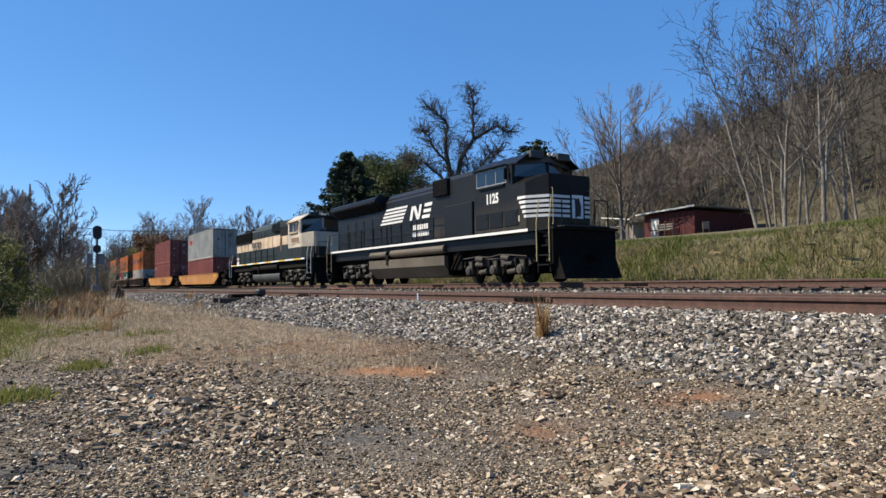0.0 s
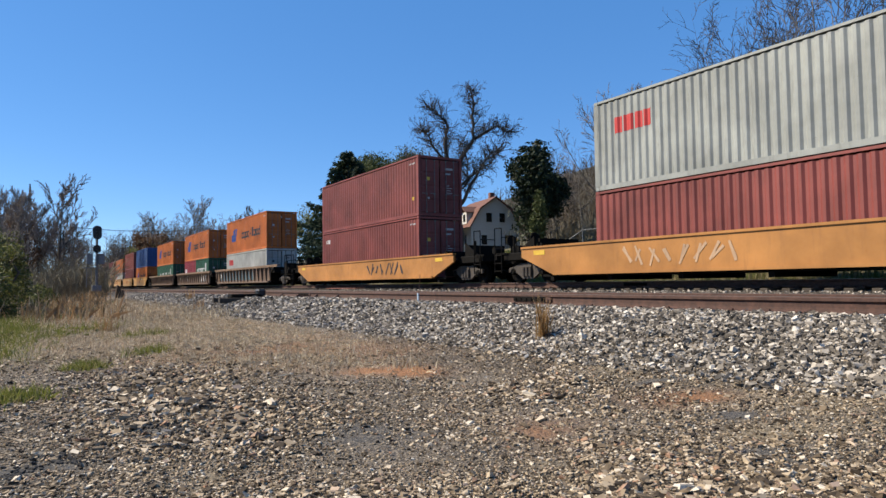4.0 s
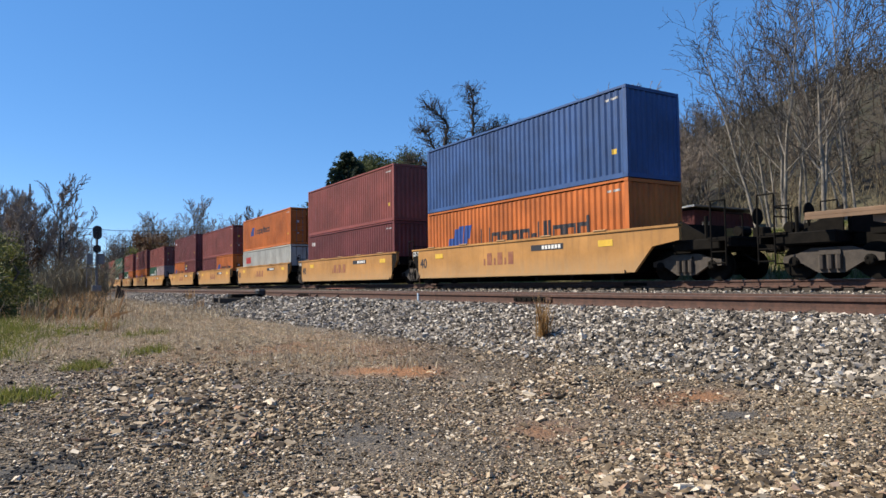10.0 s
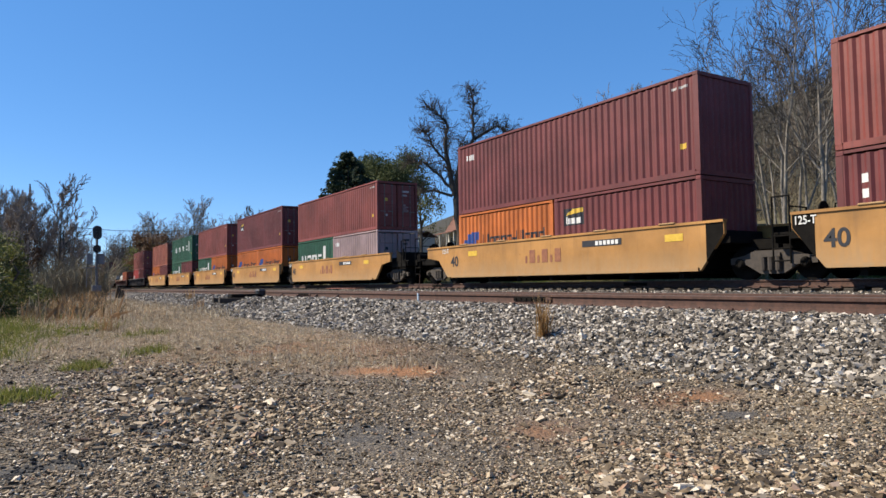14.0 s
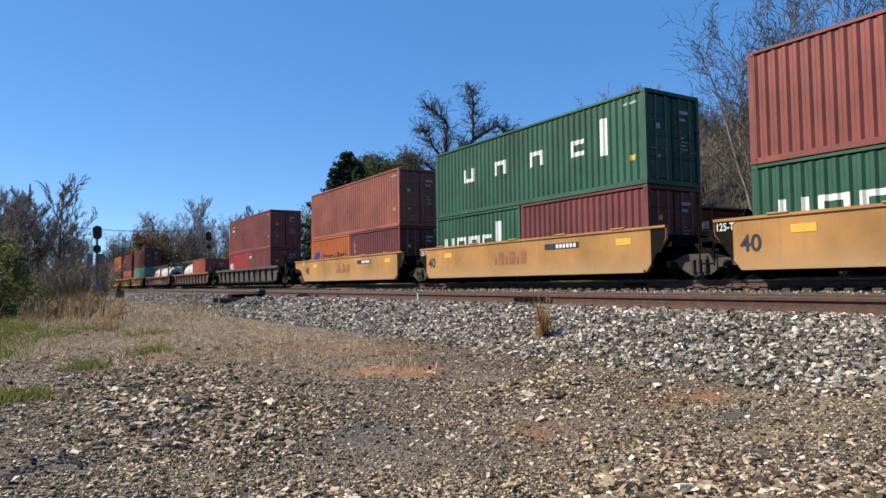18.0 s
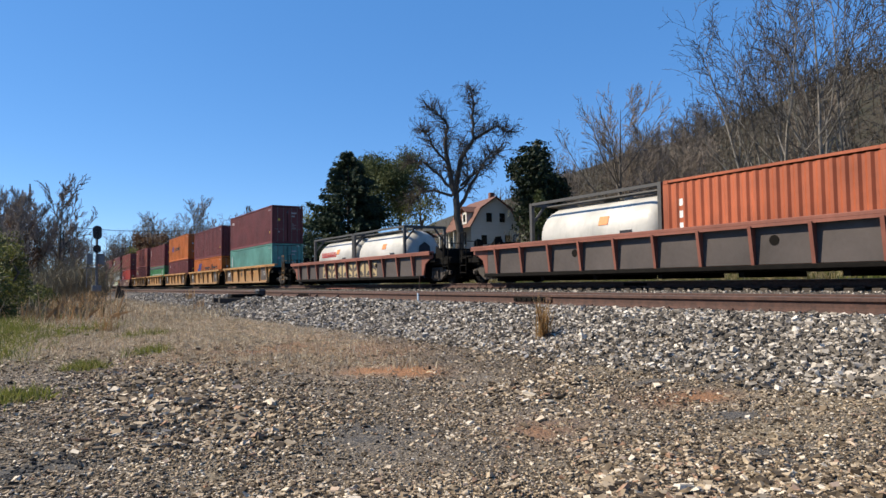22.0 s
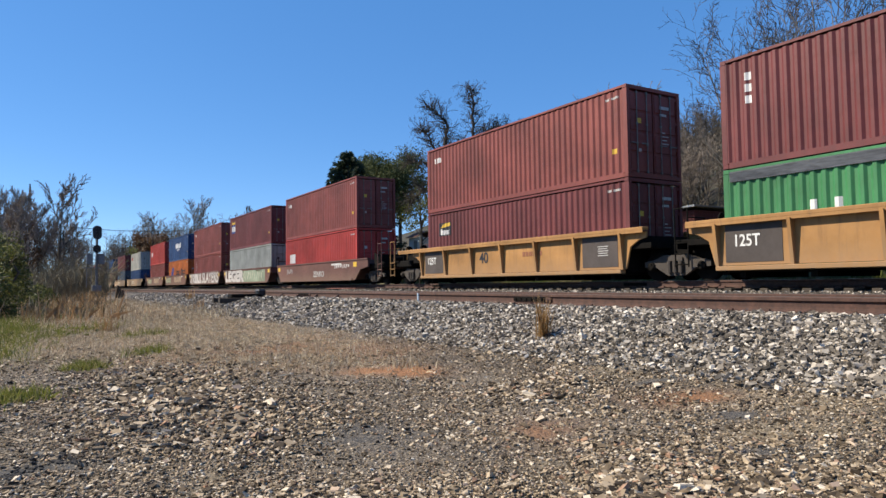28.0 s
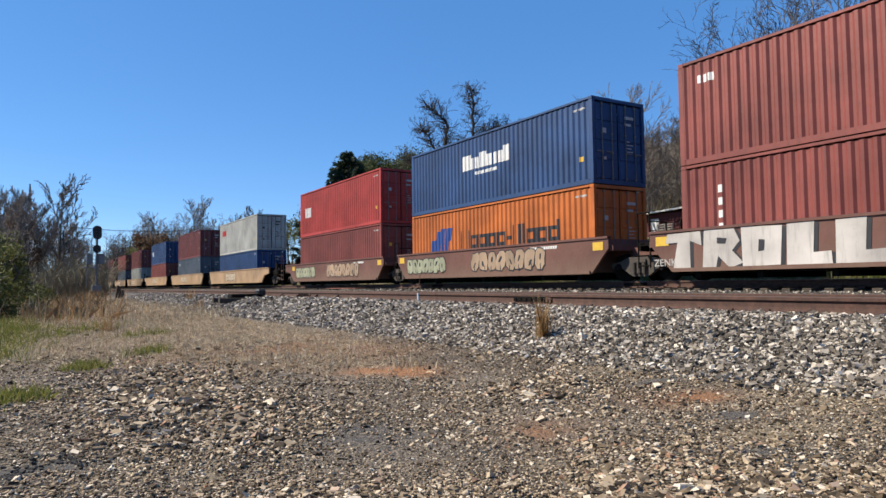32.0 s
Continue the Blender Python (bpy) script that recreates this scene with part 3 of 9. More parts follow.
def frame_shape(L, H):
    s = Shape()
    for sx in (-1, 1):
        for sy in (-1, 1):
            s.box(sx * (L / 2 - 0.075), sy * (WIDE / 2 - 0.06), H / 2, 0.15, 0.12, H - 0.24)
        s.box(sx * (L / 2 - 0.06), 0, H - 0.06, 0.11, WIDE - 0.30, 0.11)
        s.box(sx * (L / 2 - 0.06), 0, 0.08, 0.11, WIDE - 0.30, 0.14)
    for sy in (-1, 1):
        s.box(0, sy * (WIDE / 2 - 0.035), H - 0.04, L - 0.36, 0.06, 0.07)
        s.box(0, sy * (WIDE / 2 - 0.040), 0.085, L - 0.36, 0.07, 0.15)
    return s


def roof_shape(L, H):
    """Ribbed sheet in one piece."""
    n = round(L / 0.42)
    w = (L - 0.24) / n
    line = []
    for i in range(n):
        x = -L / 2 + 0.12 + i * w
        z = H - 0.015 - 0.012 * (i % 2)
        line += [(x + 0.02, z), (x + w - 0.02, z)]
    return Shape().slab(line + [(L / 2 - 0.12, H - 0.05), (-L / 2 + 0.12, H - 0.05)], -WIDE / 2 + 0.08, WIDE / 2 - 0.08, "y")


def casting_shape():
    s = Shape().box(0, 0, 0, 0.178, 0.162, 0.118, 0.012)
    s.tube((0, -0.083, 0), (0, -0.079, 0), 0.035, n=8)
    return s


def door_shape(H):
    """One leaf, hinged at y = 0, closing towards +y, facing +x."""
    w, h = WIDE / 2 - 0.15, H - 0.32
    s = Shape().box(-0.03, w / 2, h / 2, 0.04, w - 0.02, h)
    for k in range(4):
        s.box(0.0, w / 2, h * (k + 0.5) / 4, 0.035, w - 0.12, h / 4 - 0.09, 0.012)
    for z in (0.08, h * 0.33, h * 0.66, h - 0.08):
        s.box(0.012, 0.02, z, 0.03, 0.10, 0.07)
    return s


def rods_shape(H):
    w, h = WIDE / 2 - 0.15, H - 0.32
    s = Shape()
    for f in (0.30, 0.72):
        s.tube((0.045, w * f, -0.02), (0.045, w * f, h + 0.02), 0.017, n=6)
        for z in (0.05, h * 0.35, h * 0.6, h - 0.05):
            s.box(0.035, w * f, z, 0.05, 0.08, 0.06)
        s.box(0.065, w * f - 0.12, h * 0.36, 0.02, 0.30, 0.035)
    return s


STENCIL = simple("faded_white_stencil", (0.34, 0.33, 0.32), (0.62, 0.61, 0.59), 9, 0.7, 0.05)
ROD = simple("galvanised_rods", (0.16, 0.15, 0.14), (0.26, 0.25, 0.23), 8, 0.5, 0.1, 0.6)


def on_side(x, z, off=0.007):
    """Pose of markings on the wall that faces the lot: x runs along the wall, upright."""
    return x, z, off


WALL_LENGTH = {}


def decal(name, shape, mat, box, label="", at=None):
    """Paint on the ribbed wall: the outlines of a flat shape, cut at the ribs and laid on the sheet."""
    x0, z0, off = at
    length = WALL_LENGTH[box.name] - 0.30
    n = round(length / 0.278)
    p = length / n
    line = [(-length / 2 - 0.2, 0.0)]
    for i in range(n):
        a = -length / 2 + i * p
        line += [(a + p * 0.13, 0.0), (a + p * 0.37, 0.047), (a + p * 0.62, 0.047), (a + p * 0.86, 0.0)]
    line.append((length / 2 + 0.2, 0.0))
    front = min(v[1] for v in shape.v)
    verts, index, faces = [], {}, []
    for f in shape.f:
        if any(shape.v[i][1] > front + 1e-4 for i in f):
            continue
        ring = [(shape.v[i][0] + x0, shape.v[i][2] + z0) for i in f]
        lo, hi = min(q[0] for q in ring), max(q[0] for q in ring)
        for (xa, da), (xb, db) in zip(line, line[1:]):
            if xb <= lo or xa >= hi:
                continue
            cut = ring
            for edge, side in ((xa, 1), (xb, -1)):
                out = []
                for q, r in zip(cut, cut[1:] + cut[:1]):
                    inq, inr = (q[0] - edge) * side >= 0, (r[0] - edge) * side >= 0
                    if inq:
                        out.append(q)
                    if inq != inr:
                        t = (edge - q[0]) / (r[0] - q[0])
                        out.append((edge, q[1] + t * (r[1] - q[1])))
                cut = out
            ids = []
            for x, z in cut:
                key = (round(x, 4), round(z, 4))
                if key not in index:
                    index[key] = len(verts)
                    verts.append((x, -WIDE / 2 + 0.008 + da + (db - da) * (x - xa) / (xb - xa) - off, z))
                if index[key] not in ids:
                    ids.append(index[key])
            if len(ids) > 2:
                faces.append(ids)
    me = bpy.data.meshes.new(name)
    me.from_pydata(verts, [], faces)
    me.materials.append(mat)
    return part(name, me, mat, box, label)


def mark_bars(box, name, x, z, h, widths, mat, low=0.72, tall="", gap=0.05, label=""):
    for i, w in enumerate(widths):
        hh = h if str(i) in tall.split(",") else h * low
        decal(name, Shape().box(w / 2, 0, hh / 2, w, 0.006, hh), mat, box, label, at=on_side(x, z))
        x += w + gap


WORD_WIDTHS = [0.72, 0.55, 0.58, 0.55, 0.58, 0.30, 0.52, 0.20, 0.58, 0.58, 0.58]


def word_rings(widths, h, k):
    """A word as a row of plain rectangular rings and bars, one shape a letter."""
    out, x, t = [], 0.0, 0.14 * k
    for i, w in enumerate(widths):
        s = Shape()
        out.append(s)
        w *= k
        body = h * 0.72
        if i == 5:
            s.box(x + w / 2, 0, h * 0.36, w, 0.006, t)
        elif i in (0, 6):
            s.box(x + t / 2, 0, h / 2, t, 0.006, h).box(x + w - t / 2, 0, h / 2, t, 0.006, h)
        elif i == 7:
            s.box(x + w / 2, 0, h / 2, t, 0.006, h)
        else:
            up, low = (h if i == 10 else body), (-0.22 * h if i in (2, 4, 9) else 0.0)
            s.box(x + t / 2, 0, body / 2, t, 0.006, body)
            s.box(x + w - t / 2, 0, (up + low) / 2, t, 0.006, up - low)
            s.box(x + w / 2, 0, body - t / 2, w - 2 * t, 0.006, t).box(x + w / 2, 0, t / 2, w - 2 * t, 0.006, t)
        x += w + 0.055 * k
    return out


def mark(box, kind, L, H):
    """Painted signs on the wall. Trade marks are plain shapes in their colours."""
    if kind in ("longword", "longword_small", "longword_low"):
        k = 0.61 if kind == "longword_small" or L < 7 else 1.0
        z = {"longword": 1.17, "longword_small": 1.25, "longword_low": 1.16}[kind] if L > 7 else 1.22
        x = L / 2 - (10.5 * k if L < 7 else 10.5 if k == 1.0 else 10.05) + (0.68 if L < 7 else 0)
        h = 0.74 * k
        s = Shape()
        for dx, w, a, b in ((0, 0.36, 0.0, 0.62), (0.40, 0.36, 0.0, 1.0), (0.80, 0.36, 0.0, 1.10), (1.20, 0.30, 0.0, 1.10), (1.52, 0.22, 0.55, 1.10)):
            s.slab([(k * dx, k * a), (k * (dx + w), k * a), (k * (dx + w + 0.12), k * b), (k * (dx + 0.12), k * b)], -0.003, 0.003, "y")
        decal("emblem", s, BLUEMARK, box, "plain blue painted emblem", at=on_side(x, z - 0.14 * k))
        for ring in word_rings(WORD_WIDTHS, h, k):
            decal("lettering", ring, INK, box, "dark painted bars", at=on_side(x + (2.47 if k == 1 else 1.38), z))
    elif kind in ("wide", "wide_low"):      # white letters as bars, spread along the wall
        k = 1.0 if L > 7 else 0.9
        gap = 2.2 if L > 7 else 0.95
        z = 1.30 if kind == "wide" else 1.02 if L > 7 else 1.10
        for i in range(5):
            s = Shape()
            hh = 0.55
            if i == 4:
                s.box(0.12, 0, 0.42, 0.36, 0.006, 1.2)
            else:
                s.box(0, 0, hh / 2, 0.17, 0.006, hh)
                if i != 3:
                    s.box(0.58, 0, hh / 2, 0.17, 0.006, hh)
                s.box(0.29 + (0.05 if i == 3 else 0), 0, 0.08 if i in (0, 3) else hh - 0.08, 0.41 if i != 3 else 0.5, 0.006, 0.15)
                if i == 3:
                    s.box(0.34, 0, hh - 0.08, 0.5, 0.006, 0.15)
            dx = -3.74 + i * gap - (0.85 if i == 4 else 0) if L > 7 else -2.25 + i * gap
            decal("lettering", s, WHITE, box, "white painted letter as plain bars", at=on_side(dx, z))
    elif kind == "threebars":
        mark_bars(box, "lettering", -L * 0.43, H * 0.42, 0.62, [0.36, 0.36, 0.16], WHITE, 1.0, "", 0.08, "white painted bars")
    elif kind == "redword":
        mark_bars(box, "lettering", -L * 0.43, H * 0.60, 0.50, [0.36, 0.36, 0.32, 0.26], REDMARK, 1.0, "", 0.06, "red painted bars")
    elif kind == "wedge":
        decal("plate", Shape().box(0.46, 0, 0.30, 0.95, 0.004, 0.58), INK, box, "dark sign panel", at=on_side(-L * 0.42, H * 0.62, 0.004))
        decal("emblem", Shape().slab([(0.05, 0.36), (0.9, 0.43), (0.9, 0.57), (0.42, 0.56)], -0.004, 0.004, "y"), YELMARK, box, "yellow painted wedge", at=on_side(-L * 0.42, H * 0.62, 0.010))
        decal("lettering", bars([0.10, 0.09, 0.09, 0.10, 0.11, 0.10], 0.26, 0.03, 0.75, "0"), WHITE, box, "white painted bars", at=on_side(-L * 0.42 + 0.08, H * 0.62 + 0.06, 0.012))
    elif kind == "upright":
        for i in range(3):
            decal("lettering", Shape().box(0, 0, -0.30 * i, 0.16, 0.006, 0.20), WHITE, box, "white painted bar in a column", at=on_side(-L * 0.435, H * 0.80))
    elif kind == "column":
        for i in range(4):
            decal("lettering", Shape().box(0, 0, -0.34 * i, 0.16, 0.006, 0.20), WHITE, box, "white painted bar in a column", at=on_side(-L * 0.40, H * 0.74))
    elif kind == "small":
        mark_bars(box, "lettering", -L * 0.45, H * 0.76, 0.22, [0.14, 0.12, 0.16], WHITE, 1.0, "", 0.05, "small white painted bars")
    elif kind == "bluepanel":
        decal("plate", Shape().box(0.55, 0, 0.55, 1.1, 0.004, 0.75), BLUEMARK, box, "blue painted panel", at=on_side(-L * 0.45, H * 0.45, 0.004))
        decal("lettering", bars([0.28, 0.28, 0.28], 0.45, 0.06, 1.0), WHITE, box, "white painted bars", at=on_side(-L * 0.45 + 0.1, H * 0.45 + 0.33, 0.010))
        decal("emblem", Shape().box(0.55, 0, 0.12, 1.1, 0.006, 0.2), YELMARK, box, "yellow painted bar", at=on_side(-L * 0.45, H * 0.45 + 0.95, 0.006))
    elif kind == "whiteword":
        mark_bars(box, "lettering", -L * 0.14, H * 0.52, 0.62, [0.62, 0.14, 0.34, 0.42, 0.36, 0.24, 0.32, 0.36], WHITE, 0.75, "0,3,7", 0.07, "white painted bars")
        mark_bars(box, "lettering", -L * 0.06, H * 0.43, 0.13, [0.14] * 9, WHITE, 1.0, "", 0.03, "small white painted bars")
    elif kind == "onebar":
        mark_bars(box, "lettering", -L * 0.46, H * 0.48, 0.9, [0.22], WHITE, 1.0, "", 0.05, "white painted bar")


def container(q, z, L, H, colour, sign="", doors=True, words="", tarp=False):
    """A corrugated box whose front face stands at q along the train."""
    names = {"maroon": "maroon", "rust": "faded rust-red", "salmon": "faded salmon-red", "orange": "orange", "blue": "bright blue", "navy": "navy blue", "green": "dark green",
             "teal": "pale teal", "lime": "bright green", "white": "off-white", "grey": "pale grey", "pink": "faded pink-white", "red": "bright red",
             "crimson": "crimson", "slate": "slate grey", "vermilion": "orange-red"}
    where = "stacked above another on a rail car" if z > 2 else "sitting in a rail car well"
    box = thing("container", f"{names[colour]} corrugated steel {'' if L > 7 else 'short '}container {where}", "container", "containers on the train")
    WALL_LENGTH[box.name] = L
    rides(box, q - L / 2, z)
    pm = box_paint(colour)
    ends = box_paint(colour)
    key = (L, H, colour)
    side = shared(("side_panel", *key), lambda: corrugated(L - 0.30, H - 0.27), pm)
    part("side_panel", side, pm, box, at=pose(0, -WIDE / 2 + 0.006, 0.15))
    part("side_panel", side, pm, box, at=pose(0, WIDE / 2 - 0.006, 0.15, 0, 0, 180))
    part("frame", shared(("frame", *key), lambda: frame_shape(L, H), pm), pm, box)
    part("roof", shared(("roof", *key), lambda: roof_shape(L, H), pm), pm, box)
    part("underframe", shared(("underframe", L), lambda: Shape().box(0, 0, 0.06, L - 0.3, WIDE - 0.16, 0.1), DARK), DARK, box)
    wall = shared(("end_wall", H, colour), lambda: corrugated(WIDE - 0.24, H - 0.29, 0.25, 0.036), pm)
    part("end_wall", wall, pm, box, at=pose(-L / 2 + 0.02, 0, 0.16, 0, 0, -90))
    if doors:
        dm = shared(("door", H, colour), lambda: door_shape(H), pm)
        rm = shared(("lock_rod", H), lambda: rods_shape(H), ROD)
        for sy in (1, -1):
            d = part("door", dm, pm, box, at=pose(L / 2 - 0.06, -sy * (WIDE / 2 - 0.13), 0.16) @ Matrix.Diagonal((1, sy, 1, 1)))
            part("lock_rod", rm, ROD, d, "galvanised lock rods")
        pale = INK if colour in ("white", "grey", "pink") else STENCIL
        xo = L / 2 - 0.008
        for k, (y0, z0, w, h) in enumerate(((0.28, 0.80, 0.42, 0.10), (0.28, 0.72, 0.30, 0.08), (0.36, 0.52, 0.14, 0.035), (0.36, 0.48, 0.30, 0.03), (0.36, 0.44, 0.22, 0.03), (0.36, 0.40, 0.30, 0.03), (-0.75, 0.62, 0.16, 0.16), (-0.72, 0.30, 0.12, 0.10))):
            part("stencil", Shape().box(0, y0 + w / 2, z0 * H, 0.004, w, h), YELMARK if k == 6 and colour in ("maroon", "rust") else pale, box, "faded stencil on the doors", at=pose(xo, 0, 0))
    else:
        part("end_wall", wall, pm, box, at=pose(L / 2 - 0.02, 0, 0.16, 0, 0, 90))
    cm = shared(("corner_casting", colour), casting_shape, pm)
    for sx in (-1, 1):
        for sy in (-1, 1):
            for zz in (0.059, H - 0.059):
                part("corner_casting", cm, pm, box, at=pose(sx * (L / 2 - 0.089), sy * (WIDE / 2 - 0.078), zz, 0, 0, 0 if sy < 0 else 180))
    if tarp:
        part("tarpaulin", Shape().slab([(-WIDE / 2 - 0.02, H - 0.34), (-WIDE / 2 - 0.035, H - 0.1), (-WIDE / 2 + 0.1, H + 0.015), (WIDE / 2 - 0.1, H + 0.015),
                                        (WIDE / 2 + 0.035, H - 0.1), (WIDE / 2 + 0.02, H - 0.34), (WIDE / 2 - 0.03, H - 0.2), (-WIDE / 2 + 0.03, H - 0.2)], -L / 2 + 0.2, L / 2 - 0.2),
             simple("tarp", (0.012, 0.014, 0.02), (0.13, 0.14, 0.16), 1.6, 0.45, 0.6, 0.0, (0.4, 1, 3)), box, "dark weathered tarpaulin cover")
    if sign:
        mark(box, sign, L, H)
    # small stencils near the door end
    if L > 7 and sign not in ("longword",):
        decal("stencil", Shape().box(0, 0, 0, 0.22, 0.005, 0.16), YELMARK, box, "small yellow warning mark", at=on_side(L * 0.455, H * 0.30))
    if L > 7:
        mark_bars(box, "stencil", L * 0.425, H * 0.87, 0.07, [0.20, 0.30], STENCIL, 1.0, "", 0.06, "small white stencil")
    return box


def tank_container(q, z, colour_band):
    """A tank in an open frame, the size of a short container."""
    L, H = SHORT, STD
    t = thing("tank_container", "white cylindrical tank container in a dark open steel frame", "tank container", "containers on the train")
    rides(t, q - L / 2, z)
    R = 1.12
    prof = [(-L / 2 + 0.12, 0.25), (-L / 2 + 0.16, 0.60), (-L / 2 + 0.28, 0.88), (-L / 2 + 0.48, 1.05), (-L / 2 + 0.75, R),
            (L / 2 - 0.75, R), (L / 2 - 0.48, 1.05), (L / 2 - 0.28, 0.88), (L / 2 - 0.16, 0.60), (L / 2 - 0.12, 0.25)]
    part("tank", Shape().lathe(prof, "x", 32, (0, 0, 1.28)), TANKWHITE, t, "white insulated tank shell", smooth=True)
    fr = Shape()
    for sx in (-1, 1):
        for sy in (-1, 1):
            fr.box(sx * (L / 2 - 0.07), sy * (WIDE / 2 - 0.07), H / 2, 0.13, 0.13, H)
            fr.tube((sx * (L / 2 - 0.07), sy * (WIDE / 2 - 0.1), H - 0.75), (sx * (L / 2 - 0.07), sy * 0.55, H - 0.1), 0.05, n=6)
            fr.tube((sx * (L / 2 - 0.07), sy * (WIDE / 2 - 0.1), 0.75), (sx * (L / 2 - 0.07), sy * 0.55, 0.1), 0.05, n=6)
        fr.box(sx * (L / 2 - 0.07), 0, H - 0.06, 0.12, WIDE - 0.1, 0.12)
        fr.box(sx * (L / 2 - 0.07), 0, 0.07, 0.12, WIDE - 0.1, 0.14)
    part("end_frame", fr, FRAMEDARK, t, "dark steel end frames")
    rl = Shape()
    for sy in (-1, 1):
        rl.box(0, sy * (WIDE / 2 - 0.06), H - 0.05, L - 0.26, 0.09, 0.09)
        rl.box(0, sy * (WIDE / 2 - 0.06), 0.07, L - 0.26, 0.10, 0.12)
    part("side_rail", rl, FRAMEDARK, t)
    part("walkway", Shape().box(0, -0.35, H - 0.12, L - 0.5, 0.45, 0.04).box(0, 0.1, H - 0.16, 0.6, 0.5, 0.1), ROD, t, "grated top walkway")
    man = Shape().lathe([(H - 0.22, 0.28), (H - 0.06, 0.28), (H - 0.04, 0.2)], "z", 16, (0.3, 0.2, 0))
    part("manhole", man, ROD, t)
    a = math.radians(48)
    for k, (dx, w, hh, mt) in enumerate(((0.55, 0.42, 0.30, ORGMARK), (1.55, 0.5, 0.10, INK), (1.55, 0.5, 0.10, INK))):
        ang = math.radians(20) if k < 1 else math.radians(8 - 10 * k)
        part("sign", Shape().box(0, 0, 0, w, 0.006, hh), mt, t, "painted sign panel",
             at=Matrix.Translation((dx, -math.cos(ang) * (R + 0.006), 1.28 + math.sin(ang) * (R + 0.006))) @ Matrix.Rotation(-ang, 4, "X"))
    ang = math.radians(4)
    if colour_band == "word":
        for i in range(7):
            part("lettering", Shape().box(0.05, 0, 0.15, 0.08, 0.006, 0.30).box(0.19, 0, 0.15, 0.08, 0.006, 0.30), REDMARK, t, "faded red painted bars",
                 at=Matrix.Translation((-1.85 + 0.33 * i, -R - 0.012, 1.28 + 0.10)))
    e = Shape().slab([(-0.35, -0.2), (0.0, -0.5), (0.35, -0.2), (0.3, 0.2), (0.0, 0.4), (-0.3, 0.2)], 0, 0.01)
    part("placard", e, INK, t, "dark worn placard", at=pose(L / 2 - 0.11, 0.0, 1.4))
    return t


# ---- rail cars ----
WHEEL_R = 0.42
SPIN = {}   # axle offset -> wheel sets that roll there


def wheelset_mesh():
    if "wheelset" not in CACHE:
        s = Shape()
        for sy in (-1, 1):
            y = sy * 0.76
            s.lathe([(y - 0.065, WHEEL_R), (y - 0.065, 0.30), (y - 0.02, 0.26), (y - 0.02, 0.10), (y + 0.02, 0.10), (y + 0.02, 0.26), (y + 0.065, 0.30), (y + 0.065, WHEEL_R)]
                    if sy < 0 else [(y + 0.065, WHEEL_R), (y + 0.065, 0.30), (y + 0.02, 0.26), (y + 0.02, 0.10), (y - 0.02, 0.10), (y - 0.02, 0.26), (y - 0.065, 0.30), (y - 0.065, WHEEL_R)], "y", 24)
            s.lathe([(sy * 0.68, WHEEL_R), (sy * 0.68, WHEEL_R + 0.028), (sy * 0.70, WHEEL_R + 0.028), (sy * 0.71, WHEEL_R)], "y", 24)
            s.lathe([(sy * 0.85, 0.13), (sy * 1.10, 0.13), (sy * 1.13, 0.09)], "y", 12)
            for k in range(3):
                a = 2 * math.pi * k / 3
                s.box(0.075 * math.cos(a), sy * 1.135, 0.075 * math.sin(a), 0.04, 0.03, 0.04)
        s.tube((0, -0.9, 0), (0, 0.9, 0), 0.08, n=10)
        CACHE["wheelset"] = s.mesh("wheelset", DARK)
    return CACHE["wheelset"]


def truck_frame_mesh(base=1.75):
    key = ("side_frame", base)
    if key not in CACHE:
        s = Shape()
        h = base / 2
        s.slab([(-h - 0.28, 0.40), (-h - 0.28, 0.56), (-h + 0.1, 0.62), (-0.45, 0.74), (0.45, 0.74), (h - 0.1, 0.62), (h + 0.28, 0.56), (h + 0.28, 0.40),
                (h - 0.18, 0.38), (0.42, 0.22), (0.30, 0.15), (-0.30, 0.15), (-0.42, 0.22), (-h + 0.18, 0.38)], -0.06, 0.06, "y")
        for k in (-0.2, 0.0, 0.2):
            s.tube((k, -0.10, 0.24), (k, -0.10, 0.56), 0.075, n=8)
        s.box(0, 0.0, 0.62, 0.5, 0.22, 0.10)
        CACHE[key] = s.mesh("side_frame", simple("truck_casting", (0.035, 0.028, 0.024), (0.085, 0.068, 0.055), 6, 0.8, 0.3))
    return CACHE[key]


def truck(x, car, base=1.75):
    """Two axles under a car's end; the wheel sets roll."""
    t = part("truck", Shape().box(0, 0, 0.60, 0.5, 1.9, 0.16).box(0, 0, 0.76, 0.7, 0.7, 0.18), DARK, car, "grimy cast steel truck", at=pose(x, 0, 0))
    fm = truck_frame_mesh(base)
    part("side_frame", fm, None, t, at=pose(0, -1.0, 0))
    part("side_frame", fm, None, t, at=pose(0, 1.0, 0, 0, 0, 180))
    for ax in (-base / 2, base / 2):
        w = part("wheelset", wheelset_mesh(), None, t, at=pose(ax, 0, WHEEL_R))
        SPIN.setdefault(ax, []).append(w)
    return t


def coupler(x, way, car):
    s = Shape().box(0.45, 0, 0.86, 0.9, 0.16, 0.18).box(0.95, 0.05, 0.86, 0.25, 0.30, 0.28, 0.04).box(0.2, 0, 0.86, 0.3, 0.42, 0.36)
    s.path([(0.3, -0.35, 0.8), (0.6, -0.33, 0.55), (1.0, -0.25, 0.42)], 0.03, 6)
    return part("coupler", s, DARK, car, "black steel coupler and air hose", at=pose(x, 0, 0, 0, 0, 0 if way > 0 else 180))


